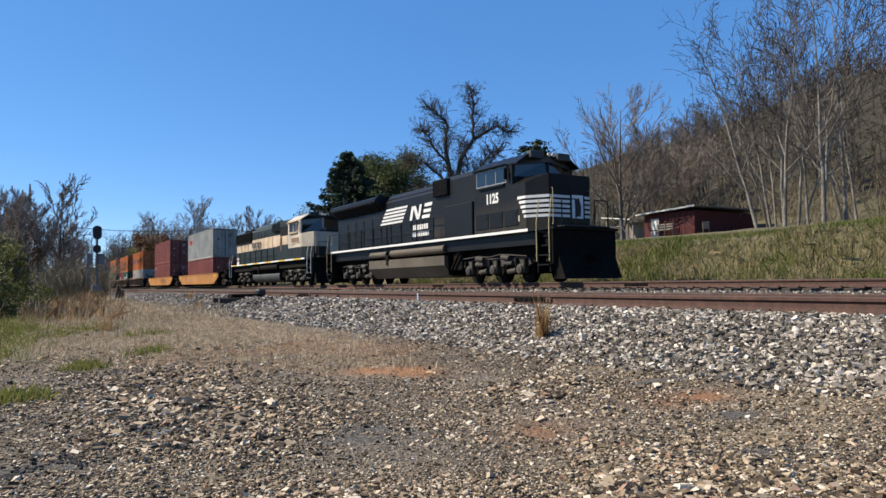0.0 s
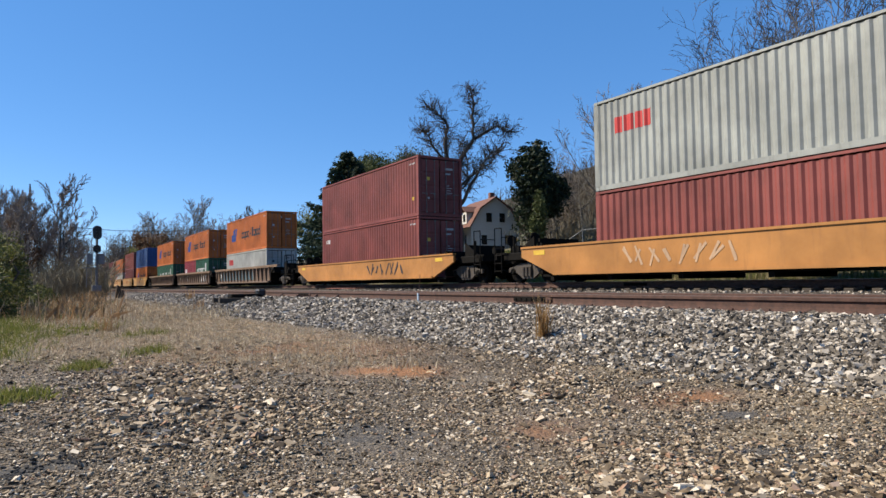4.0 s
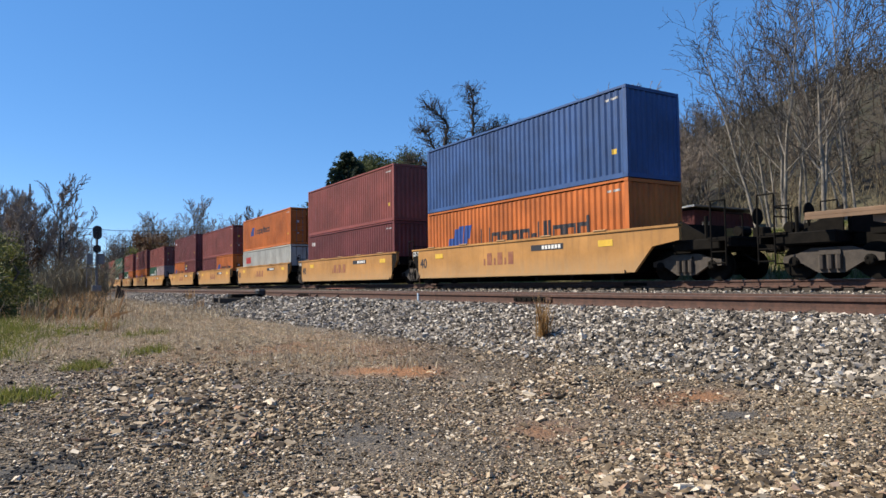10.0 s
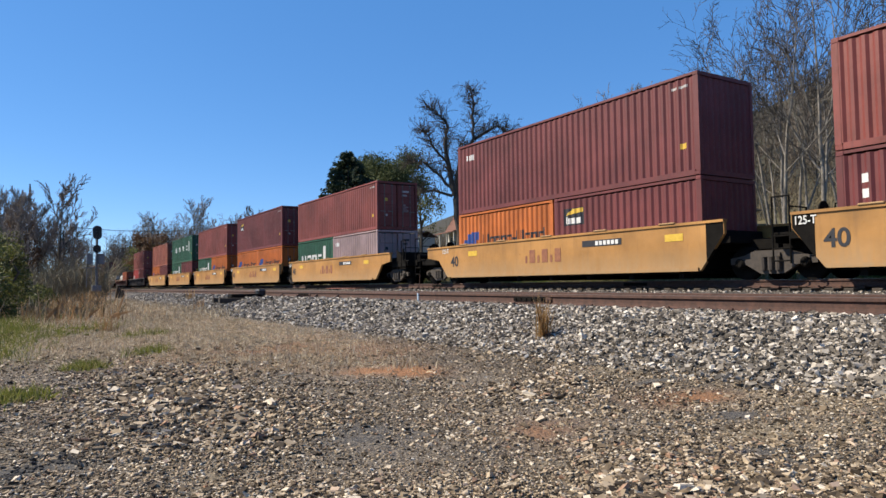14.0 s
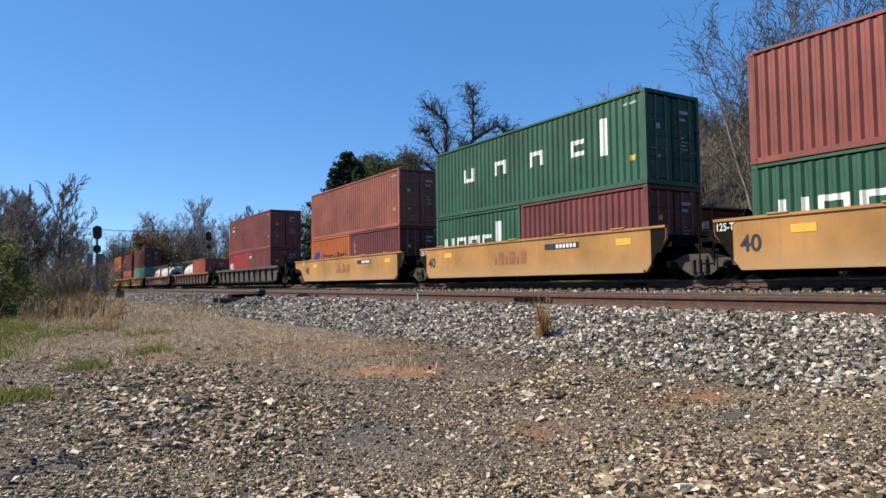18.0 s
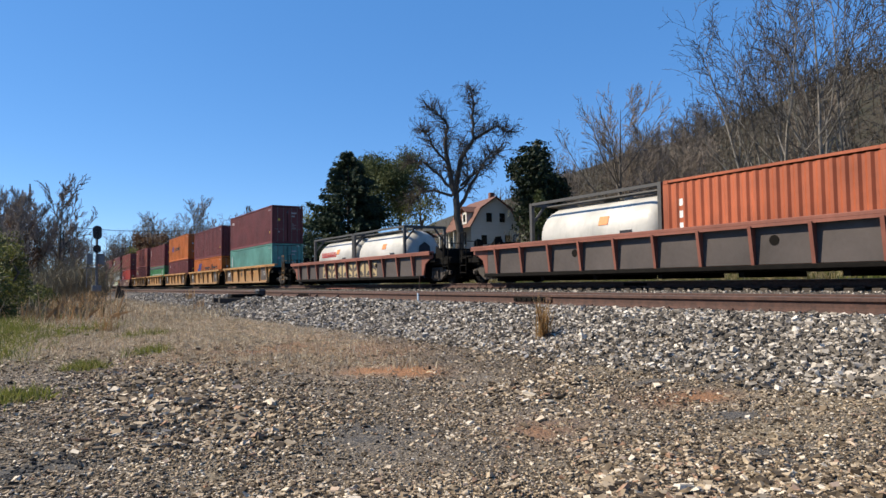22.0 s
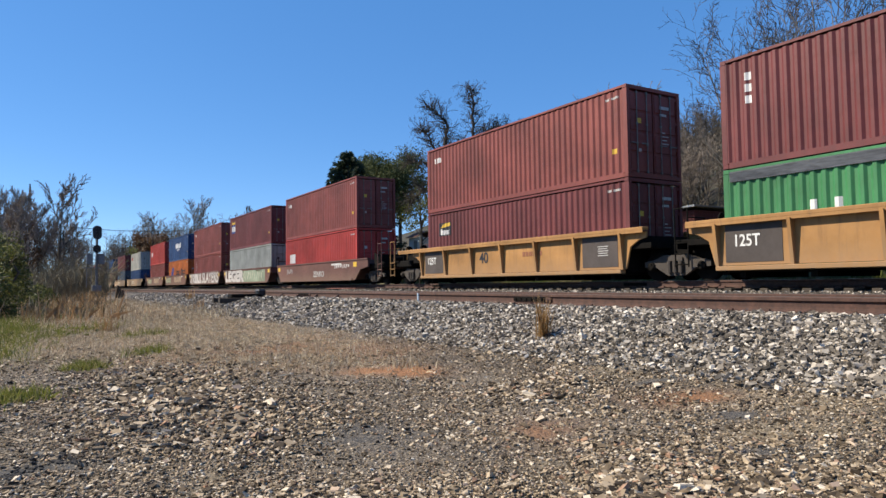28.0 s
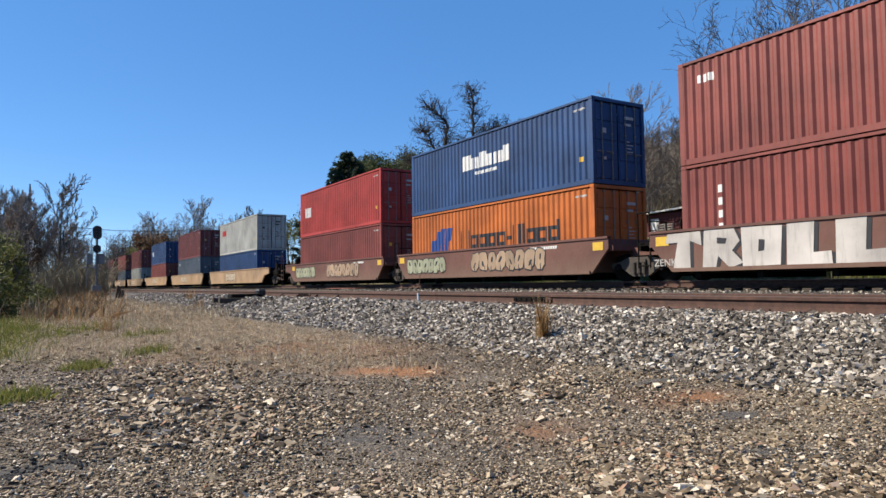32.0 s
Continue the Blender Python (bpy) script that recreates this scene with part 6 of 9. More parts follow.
    part("pilot", Shape().box(-10.25, 0, sill / 2 + 0.32, 0.12, 3.0, sill - 0.66).slab([(-10.2, 0.2), (-10.55, 0.2), (-10.4, 0.95), (-10.2, 0.95)], -1.3, 1.3, "y"), BLACK, e, "black rear pilot plate")
    for sx in (-1, 1):
        for sy in (-1, 1):
            well = part("step_well", Shape().box(sx * 9.52, sy * 1.35, sill / 2 + 0.1, 0.04, 0.34, sill - 0.5), BLACK, e)
            part("step_side", Shape().box(sx * 10.17, sy * 1.35, sill / 2 + 0.1, 0.04, 0.34, sill - 0.5), BLACK, well)
            for k in range(4):
                part("step", Shape().box(sx * 9.85, sy * (1.20 + 0.07 * k), sill - 0.28 - 0.34 * k, 0.61, 0.34, 0.05), BLACK if ns else GREYTANK, well)
            h = Shape()
            for dx in (9.50, 10.18):
                h.path([(sx * dx, sy * 1.55, 0.75), (sx * dx, sy * 1.55, sill + 0.2), (sx * dx, sy * 1.42, sill + 1.05)], 0.022, 6)
            part("grab_rail", h, WHITE if not ns else TANRAIL, e)
    # handrails along the walkway
    for sy in (-1, 1):
        hr = part("handrail", Shape().path([(-10.1, sy * 1.48, sill + 1.02), (cab0 - 0.1, sy * 1.48, sill + 1.02)], 0.02, 6).path([(-10.1, sy * 1.48, sill + 0.5), (cab0 - 0.1, sy * 1.48, sill + 0.5)], 0.012, 5), BLACK if ns else OLIVE, e)
        pm = shared(("post", scheme), lambda: Shape().tube((0, 0, 0), (0, 0, 1.04), 0.032, n=6), BLACK if ns else DARK)
        for i in range(11):
            part("post", pm, None, hr, at=pose(-10.0 + i * (cab0 + 9.8) / 10, sy * 1.48, sill))
    for sy in (-1, 1):
        part("front_rail", Shape().path([(10.35, sy * 1.1, sill), (10.35, sy * 1.1, sill + 1), (10.35, sy * 0.45, sill + 1), (10.35, sy * 0.45, sill)], 0.022, 6), BLACK if ns else GREYTANK, e)
    part("anticlimber", Shape().box(10.25, 0, sill + 0.02, 0.45, 2.2, 0.10, 0.03), BLACK if ns else OLIVE, e)
    # tank and reservoirs
    t0, t1 = (-4.5, 3.1) if ns else (-3.7, 3.1)
    if ns:
        tp = [(-1.45, 1.22), (-1.45, 0.80), (-1.05, 0.30), (1.05, 0.30), (1.45, 0.80), (1.45, 1.22)]
        part("fuel_tank", Shape().slab(tp, t0, t1), DUSTY, e, "dusty brown-grey fuel tank")
    else:
        tp = [(-1.30 + 0.55 - 0.55 * math.cos(a), 0.72 - 0.46 * math.sin(a)) for a in [i * math.pi / 2 / 6 - 0.4 for i in range(8)]]
        tp = tp + [(-y, z) for y, z in reversed(tp)]
        part("fuel_tank", Shape().slab(tp, t0, t1), GREYTANK, e, "grey rounded fuel tank")
    # dark on the cream engine: the sill's shade is coloured into the reservoirs
    for sy in (-1, 1):
        part("air_reservoir", Shape().tube((t0 + 2.4, sy * 1.28, sill - 0.40), (t1 - 0.1, sy * 1.28, sill - 0.40), 0.19, n=14), DUSTY if ns else DARK, e, smooth=False)
        part("air_reservoir", Shape().tube((t0, sy * 1.28, sill - 0.40), (t0 + 1.9, sy * 1.28, sill - 0.40), 0.16, n=14), DUSTY if ns else DARK, e)
        part("filler", Shape().tube((t0 + 2.15, sy * 1.3, 1.0), (t0 + 2.15, sy * 1.5, 1.05), 0.09, n=10).box(t0 + 2.15, sy * 1.4, 1.3, 0.3, 0.2, 0.3, 0.02), DARK, e)
    # dark sheets over the tank's end faces stand in for their shade
    part("tank_end", Shape().box(t1 + 0.02, 0, 0.85, 0.04, 2.5, 0.95).box(t0 - 0.02, 0, 0.85, 0.04, 2.5, 0.95), DARK, e)
    # added dark blocks, filling the shaded gaps between tank and trucks
    for sx in (t0 - 0.55, t1 + 0.6):
        part("equipment_box", Shape().box(sx, 0, 1.0, 0.7, 2.3, 0.9, 0.05).tube((sx - 0.3, -1.25, 0.6), (sx + 0.3, -1.25, 1.3), 0.06, n=6), DARK, e)
    for x in (-6.9, 5.9):
        c_truck(x + 0.5, e, TRUCKGREY)
    for sx in (-1, 1):
        coupler(sx * 9.9, sx, e)
    # markings
    for sy in (-1, 1):
        turn = pose(0, 0, 0) if sy < 0 else pose(0, 0, 0, 0, 0, 180)
        yy = -hw - 0.036
        if ns:
            s = Shape()
            for i in range(5):
                s.slab([(-3.6 - 0.16 * (4 - i) + 0.28, 3.08 + i * 0.17), (-1.0 - 0.13 * (4 - i), 3.08 + i * 0.17), (-0.9 - 0.13 * (4 - i), 3.18 + i * 0.17), (-3.5 - 0.16 * (4 - i) + 0.28, 3.18 + i * 0.17)], yy - 0.003, yy + 0.003, "y")
            part("emblem", s, WHITE, e, "slanted white painted stripes", at=turn)
            s = Shape()
            for a in ([(-0.75, 3.08), (-0.5, 3.08), (-0.28, 3.75), (-0.5, 3.75)], [(-0.38, 3.75), (-0.12, 3.75), (0.22, 3.08), (-0.04, 3.08)], [(0.06, 3.16), (0.26, 3.16), (0.48, 3.78), (0.28, 3.78)],
                      [(0.46, 3.08), (1.16, 3.08), (1.22, 3.24), (0.52, 3.24)], [(0.60, 3.35), (1.28, 3.35), (1.33, 3.50), (0.66, 3.50)], [(0.72, 3.62), (1.40, 3.62), (1.45, 3.78), (0.78, 3.78)]):
                s.slab(a, yy - 0.003, yy + 0.003, "y")
            part("emblem", s, WHITE, e, "white painted emblem of plain bars", at=turn)
            part("lettering", bars([0.15] * 7, 0.24, 0.06, 1.0), WHITE, e, "white painted bars", at=turn @ pose(-0.4, yy, 2.58))
            part("lettering", bars([0.15] * 8, 0.24, 0.06, 1.0), WHITE, e, "white painted bars", at=turn @ pose(-0.5, yy, 2.26))
            lettering("lettering", "1125", 0.37, WHITE, e, turn @ pose(6.39 if sy < 0 else -7.25, -cw - 0.02, 3.10, 90), 0.02, 0.82)
            part("plate", Shape().box(8.37, 0, 2.36, 0.26, 0.01, 0.22), CABCREAM, e, "small cream placard", at=turn @ pose(0, -cw - 0.006, 0) if sy < 0 else turn @ pose(-16.74, -cw - 0.006, 0))
            for k in range(3):
                part("hatch", Shape().box(0, 0, 0, 0.85, 0.03, 0.62, 0.01).box(0.3, -0.02, 0.1, 0.06, 0.02, 0.12), BLACK, e, at=turn @ pose((6.1 + k * 0.95) * -sy, -cw - 0.012, 2.42))
        else:
            lettering("lettering", "9592", 0.78, INK, e, turn @ pose(-4.63 if sy < 0 else 2.43, -hw - 0.07, 2.78, 90), 0.006, 1.18)
            part("emblem", bars([0.36, 0.34, 0.34, 0.32], 0.30, 0.05, 1.0), simple("bronze_mark", (0.22, 0.14, 0.08), (0.34, 0.22, 0.13), 4, 0.5, 0.05), e, "faded bronze painted bars", at=turn @ pose(6.35 if sy < 0 else -7.9, -cw - 0.014, 2.92))
            part("emblem", Shape().slab([(0.0, 0.0), (2.0, 0.10), (2.0, 0.15), (0.0, 0.04)], -0.003, 0.003, "y"), MATS["bronze_mark"], e, "faded bronze painted swoosh", at=turn @ pose(6.2 if sy < 0 else -8.0, -cw - 0.014, 2.75))
    if not ns:
        part("emblem", Shape().box(0, 0, 0, 0.7, 0.006, 0.2).box(0.05, 0, -0.35, 0.7, 0.006, 0.3), WHITE, e, "faded white painted patch", at=pose(-9.2, -hw - 0.05, 2.35))
    return e


def tall_nose(e, sill, cab1, nose1, ch, ns):
    """Tall wide nose with crowned top, and the two-faced windshield above it."""
    corner, zs, zf, paint_ = (8.86, 3.66, 3.93, BLACKBROWN) if ns else (8.38, 3.45, 3.52, CABCREAM)
    def wrap(z0, za, zb, grow):
        a, b, f = 1.5 + grow, 1.0 + grow, nose1 + grow
        ring = [(cab1, -a, za), (corner, -a, za), (f, -b, zb), (f, b, zb), (corner, a, za), (cab1, a, za)]
        vs = [(x, y, z0) for x, y, _ in ring] + ring + [(cab1, -1.0, zb + 0.04), (cab1, 1.0, zb + 0.04)]
        fs = [(i, i + 1, i + 7, i + 6) for i in range(5)] + [(5, 4, 3, 2, 1, 0), (6, 7, 8, 12), (12, 8, 9, 13), (13, 9, 10, 11), (5, 0, 6, 12, 13, 11)]
        return Shape().add(vs, fs)
    nose = part("nose", wrap(sill, zs, zf, 0), paint_, e)
    if not ns:
        part("band", wrap(sill, 2.56, 2.56, 0.008), OLIVE, nose, "dark green lower band")
    part("nose_door", Shape().box(nose1 + 0.01, 0.35, 2.8, 0.03, 0.72, 1.3, 0.01), paint_, nose)
    wb = zf + 0.05 if ns else 3.50
    for sy in (-1, 1):
        part("grab_iron", Shape().path([(nose1 + 0.02, sy * 0.9, 2.1), (nose1 + 0.10, sy * 0.9, 2.1), (nose1 + 0.10, sy * 0.9, 3.4), (nose1 + 0.02, sy * 0.9, 3.4)], 0.016, 5), TANRAIL, nose)
        w = [(cab1 + 0.02, sy * 1.40, wb), (cab1 + 0.30, sy * 0.03, wb + 0.02), (cab1 + 0.24, sy * 0.03, ch - 0.20), (cab1 + 0.02, sy * 1.36, ch - 0.34)]
        back = [(x - 0.1, y, z) for x, y, z in w]
        part("windshield", Shape().add(w + back, [(0, 1, 2, 3), (7, 6, 5, 4), (0, 4, 5, 1), (1, 5, 6, 2), (2, 6, 7, 3), (3, 7, 4, 0)]), GLASS, e, "dark tinted windshield")
        part("brow", Shape().add([(cab1 + 0.03, sy * 1.46, ch - 0.40), (cab1 + 0.34, sy * 0.0, ch - 0.22), (cab1 + 0.34, sy * 0.0, ch - 0.03), (cab1 + 0.03, sy * 1.0, ch - 0.03),
                                  (cab1 - 0.1, sy * 1.46, ch - 0.40), (cab1 - 0.1, sy * 0.0, ch - 0.22), (cab1 - 0.1, sy * 0.0, ch - 0.03), (cab1 - 0.1, sy * 1.0, ch - 0.03)],
                                 [(0, 1, 2, 3), (7, 6, 5, 4), (0, 4, 5, 1), (1, 5, 6, 2), (2, 6, 7, 3), (3, 7, 4, 0)]), GREYTANK if ns else OLIVE, e, "edge above the windshield")
    part("window_post", Shape().box(cab1 + 0.27, 0, (wb + ch - 0.2) / 2, 0.08, 0.10, ch - 0.2 - wb), BLACK if ns else CABCREAM, e)


def nose_stripe(nose1, m, z, left):
    """A thin band that wraps the tapered nose."""
    a, b, f = 1.512, 1.004, nose1 + 0.012
    pts = [(left, -a), (m, -a), (f, -b), (f, b), (m, a), (left, a)]
    inn = [(left, -a + 0.03), (m - 0.02, -a + 0.03), (f - 0.03, -b + 0.02), (f - 0.03, b - 0.02), (m - 0.02, a - 0.03), (left, a - 0.03)]
    h = 0.10
    vs = [(x, y, z) for x, y in pts] + [(x, y, z + h) for x, y in pts] + [(x, y, z) for x, y in inn] + [(x, y, z + h) for x, y in inn]
    fs = []
    for i in range(5):
        fs += [(i, i + 1, 7 + i, 6 + i), (12 + i, 18 + i, 19 + i, 13 + i), (i, 12 + i, 13 + i, i + 1), (6 + i, 7 + i, 19 + i, 18 + i)]
    return Shape().add(vs, fs)


engine(-17.6, "black")
engine(-40.7, "cream")


# ---- trees ----
BARK = simple("grey_bark", (0.065, 0.055, 0.046), (0.16, 0.14, 0.12), 3, 0.95, 0.6, 0.0, (1, 1, 0.3))
PALEGREY = simple("grey_twigs", (0.034, 0.028, 0.024), (0.125, 0.107, 0.09), 1.5, 0.95, 0.0)
PALE = simple("pale_bark", (0.05, 0.043, 0.037), (0.38, 0.345, 0.30), 2.2, 0.9, 0.5, 0.0, (1, 1, 0.35))
DARKBARK = simple("dark_bark", (0.035, 0.029, 0.025), (0.12, 0.10, 0.085), 3, 0.95, 0.6, 0.0, (1, 1, 0.3))
# both twig tones are lifted: the haze of distance is put into the colour
TWIG = simple("twigs", (0.14, 0.112, 0.09), (0.32, 0.262, 0.212), 1.5, 0.95, 0.0)
HAZETWIG = simple("hazed_far_twigs", (0.17, 0.14, 0.118), (0.40, 0.34, 0.29), 0.8, 0.95, 0.0)
BRUSHWOOD = simple("brushwood", (0.13, 0.108, 0.066), (0.36, 0.30, 0.19), 0.7, 0.95, 0.0)
REDTWIG = simple("red_brown_twigs", (0.045, 0.035, 0.025), (0.135, 0.108, 0.078), 0.6, 0.95, 0.0)


class Wood:
    """Gathers tapering round branches quickly."""

    def __init__(self):
        self.v, self.f = [], []

    def limb(self, pts, radii, n):
        base = len(self.v)
        prev = None
        for i, (p, r) in enumerate(zip(pts, radii)):
            d = (pts[min(i + 1, len(pts) - 1)] - pts[max(i - 1, 0)])
            d = d.normalized() if d.length > 1e-6 else Vector((0, 0, 1))
            a = d.cross(Vector((0.31, 0.77, 0.55)))
            a = a.normalized() if a.length > 1e-3 else d.orthogonal().normalized()
            b = d.cross(a)
            for k in range(n):
                t = 2 * math.pi * k / n
                self.v.append(p + a * (math.cos(t) * r) + b * (math.sin(t) * r))
        if n == 2:
            # the finest twigs are slim blades
            del self.v[-1:]
            self.f.append((base, base + 1, base + 2))
            return
        if n == 3 and len(pts) == 2:
            # a twig ends in a point
            del self.v[-2:]
            self.f += [(base, base + 1, base + 3), (base + 1, base + 2, base + 3), (base + 2, base, base + 3)]
            return
        for i in range(len(pts) - 1):
            for k in range(n):
                q = base + i * n
                self.f.append((q + k, q + (k + 1) % n, q + n + (k + 1) % n, q + n + k))

    def mesh(self, name, mat, smooth=True):
        me = bpy.data.meshes.new(name)
        me.from_pydata([tuple(p) for p in self.v], [], self.f)
        if smooth:
            me.polygons.foreach_set("use_smooth", [True] * len(me.polygons))
        me.materials.append(mat)
        return me


def grow(rng, wood, twigs, p, d, length, r, level, spec):
    """One branch and, along it, its side branches."""
    segs = spec["segs"][level]
    pts, radii = [p.copy()], [r]
    step = length / segs
    dirs = [d.copy()]
    last = level == len(spec["segs"]) - 1
    for i in range(segs):
        w = spec["bend"][level]
        d = (d + Vector((rng.gauss(0, w), rng.gauss(0, w), rng.gauss(0, w) + spec["lift"][level]))).normalized()
        p = p + d * step
        pts.append(p.copy())
        dirs.append(d.copy())
        radii.append(r * (1 - (i + 1) / segs * spec["taper"][level]))
    (wood if level < spec["split"] else twigs).limb(pts, radii, spec["sides"][level])
    if last:
        return
    n = spec["kids"][level]
    n = max(1, int(n * rng.uniform(0.75, 1.25)))
    for k in range(n):
        t = spec["from"][level] + (1 - spec["from"][level]) * (k + rng.uniform(0.1, 0.9)) / n
        f = t * segs
        i = min(int(f), segs - 1)
        q = pts[i].lerp(pts[i + 1], f - i)
        rr = radii[i] + (radii[i + 1] - radii[i]) * (f - i)
        dd = dirs[i + 1]
        side = dd.orthogonal().normalized()
        side.rotate(Matrix.Rotation(rng.uniform(0, 2 * math.pi), 3, dd))
        a = math.radians(spec["angle"][level] * rng.uniform(0.7, 1.3))
        nd = (dd * math.cos(a) + side * math.sin(a)).normalized()
        ln = length * spec["short"][level] * rng.uniform(0.65, 1.15) * (spec.get("slope", (1.15, 0.55))[0] - spec.get("slope", (1.15, 0.55))[1] * t if level == 0 else 1.1 - 0.4 * t)
        grow(rng, wood, twigs, q, nd, ln, max(rr * spec["thin"][level], spec["min_r"]), level + 1, spec)


SPEC = dict(segs=[9, 6, 4, 2, 1], bend=[0.07, 0.16, 0.2, 0.22, 0.2], lift=[0.02, 0.05, 0.04, 0.03, 0.02], taper=[0.92, 0.85, 0.8, 0.7, 0.6], sides=[8, 5, 4, 3, 2], kids=[14, 7, 6, 5],
            angle=[54, 50, 46, 42], short=[0.50, 0.50, 0.50, 0.55], thin=[0.5, 0.55, 0.6, 0.6], min_r=0.016, split=2)
SPEC["from"] = [0.22, 0.15, 0.15, 0.1]


def tree_proto(name, seed, height, spec, trunk_r, bark, twig):
    rng = random.Random(seed)
    wood, twigs = Wood(), Wood()
    lean = Vector((rng.gauss(0, 0.05), rng.gauss(0, 0.05), 1)).normalized()
    for s in range(spec.get("stems", 1)):
        off = Vector((0.0, 0.0, 0.0)) if s == 0 else Vector((rng.uniform(-0.3, 0.3), rng.uniform(-0.3, 0.3), 0))
        dd = lean if s == 0 else (lean + Vector((rng.gauss(0, 0.22), rng.gauss(0, 0.22), 0))).normalized()
        grow(rng, wood, twigs, off + Vector((0, 0, -0.3)), dd, height * (0.88 if s == 0 else 0.75), trunk_r * (1 if s == 0 else 0.7), 0, spec)
    return wood.mesh("trunk", bark), twigs.mesh("branches", twig, False)


def old_tree():
    """A low trunk parting into two stems and long crooked side limbs, all set with short twigs."""
    rng = random.Random(61)
    wood, twigs = Wood(), Wood()
    side = {"segs": [5, 3, 2, 1], "bend": [0.24, 0.28, 0.3, 0.3], "lift": [0.06, 0.03, 0.0, 0.0], "taper": [0.85, 0.8, 0.7, 0.6], "sides": [5, 4, 3, 2], "kids": [6, 4, 3], "angle": [55, 52, 50],
            "short": [0.48, 0.5, 0.5], "thin": [0.55, 0.6, 0.6], "min_r": 0.016, "split": 1, "from": [0.1, 0.1, 0.1]}
    limbs = (   # sideways and upward, in metres, with the girth at the foot and the lie in depth
        (0.46, 0.0, ((0, -0.4), (-0.1, 3.2), (-0.45, 6.0), (-0.75, 7.6))),
        (0.30, 0.5, ((-0.7, 7.0), (-1.2, 10.2), (-1.55, 12.4), (-1.2, 14.2), (-2.1, 15.5), (-2.9, 16.3))),
        (0.33, -0.4, ((-0.5, 6.4), (0.0, 9.0), (0.5, 11.0), (1.7, 12.8), (1.4, 15.2), (1.6, 17.0), (1.5, 18.1))),
        (0.20, -0.9, ((1.5, 12.6), (3.2, 13.5), (4.3, 14.0), (5.6, 13.2))),
        (0.24, -1.2, ((-0.2, 5.0), (1.2, 7.7), (2.5, 9.6), (3.7, 11.2))),
        (0.20, 1.0, ((-0.7, 7.2), (-2.4, 9.0), (-3.9, 10.3), (-5.7, 10.6))),
        (0.18, 1.6, ((-0.8, 6.4), (-2.8, 7.1), (-4.4, 7.0), (-5.5, 5.8))),
        (0.17, 1.8, ((0.2, 7.5), (1.9, 9.0), (3.6, 10.2), (4.6, 12.0))),
        (0.16, -2.0, ((-1.2, 10.0), (-2.6, 11.5), (-3.4, 13.0), (-4.2, 13.4))),
        (0.15, 2.2, ((-0.4, 6.5), (0.9, 8.0), (1.0, 10.5), (0.4, 13.0))))
    for girth, deep_, line in limbs:
        pts = []
        for i, (u, z) in enumerate(line):
            k = deep_ * i / (len(line) - 1)
            pts.append(Vector((0.523 * u - 0.852 * k + rng.gauss(0, 0.05), 0.852 * u + 0.523 * k + rng.gauss(0, 0.05), z)))
        fine = []
        for i in range(len(pts) - 1):
            for j in range(3):
                p = pts[i].lerp(pts[i + 1], j / 3)
                fine.append(p + (Vector((rng.gauss(0, 0.1), rng.gauss(0, 0.1), rng.gauss(0, 0.06))) if j else Vector()))
        fine.append(pts[-1])
        m = len(fine)
        end = 0.66 if line[0][1] < 0 else 0.14
        wood.limb(fine, [girth * (1 - (1 - end) * i / (m - 1)) for i in range(m)], 8)
        if line[0][1] < 0:
            continue
        for i in range(2, m):
            way = (fine[i] - fine[i - 1]).normalized()
            for j in range(5 if i < m - 2 else 8):
                a = Vector((rng.gauss(0, 1), rng.gauss(0, 1), rng.gauss(0.15, 0.8))).normalized()
                d = (way * 0.7 + a * 0.9).normalized()
                grow(rng, wood, twigs, fine[i].lerp(fine[i - 1], rng.random()), d, rng.uniform(0.9, 2.6), 0.055, 0, side)
    return wood.mesh("trunk", DARKBARK), twigs.mesh("branches", DARKBARK, False)


def plant(name, label, x, y, meshes, turn=0.0, scale=1.0, group="", tilt=(0, 0), sink=0.0):
    t = thing(name, label, "tree", group, at=pose(x, y, zat(x, y) - sink, tilt[0], tilt[1], turn) @ Matrix.Scale(scale, 4))
    part("trunk", meshes[0], None, t)
    part("crown", meshes[1], None, t)
    return t


def leafy(rng, n, centre, size, leaf, squash=1.0, hollow=0.4, clumps=14, droop=0.0):
    """Small leaf blades gathered in clumps through an uneven crown."""
    cx, cy, cz = centre
    cl = []
    for _ in range(clumps):
        while True:
            p = rng.uniform(-1, 1, 3)
            r = np.linalg.norm(p)
            if hollow < r < 1:
                break
        cl.append((p * np.array(size) * rng.uniform(0.75, 1.0), rng.uniform(0.24, 0.45)))
    k = rng.integers(0, clumps, n)
    C = np.array([cl[i][0] for i in k])
    Rr = np.array([cl[i][1] for i in k])[:, None] * np.array(size)[None]
    g = np.clip(rng.normal(0, 0.5, (n, 3)), -0.85, 0.85)
    pos = C + g * Rr + np.array(centre)
    a = rng.normal(0, 1, (n, 3)); a /= np.linalg.norm(a, axis=1)[:, None]
    b = rng.normal(0, 1, (n, 3)); b -= (a * b).sum(1)[:, None] * a; b /= np.linalg.norm(b, axis=1)[:, None]
    a[:, 2] -= droop
    s = leaf * rng.uniform(0.6, 1.3, n)[:, None]
    V = np.stack([pos - a * s, pos + b * s * 0.45, pos + a * s, pos - b * s * 0.45], 1).reshape(-1, 3)
    F = (np.arange(4)[None] + 4 * np.arange(n)[:, None])
    return V, F


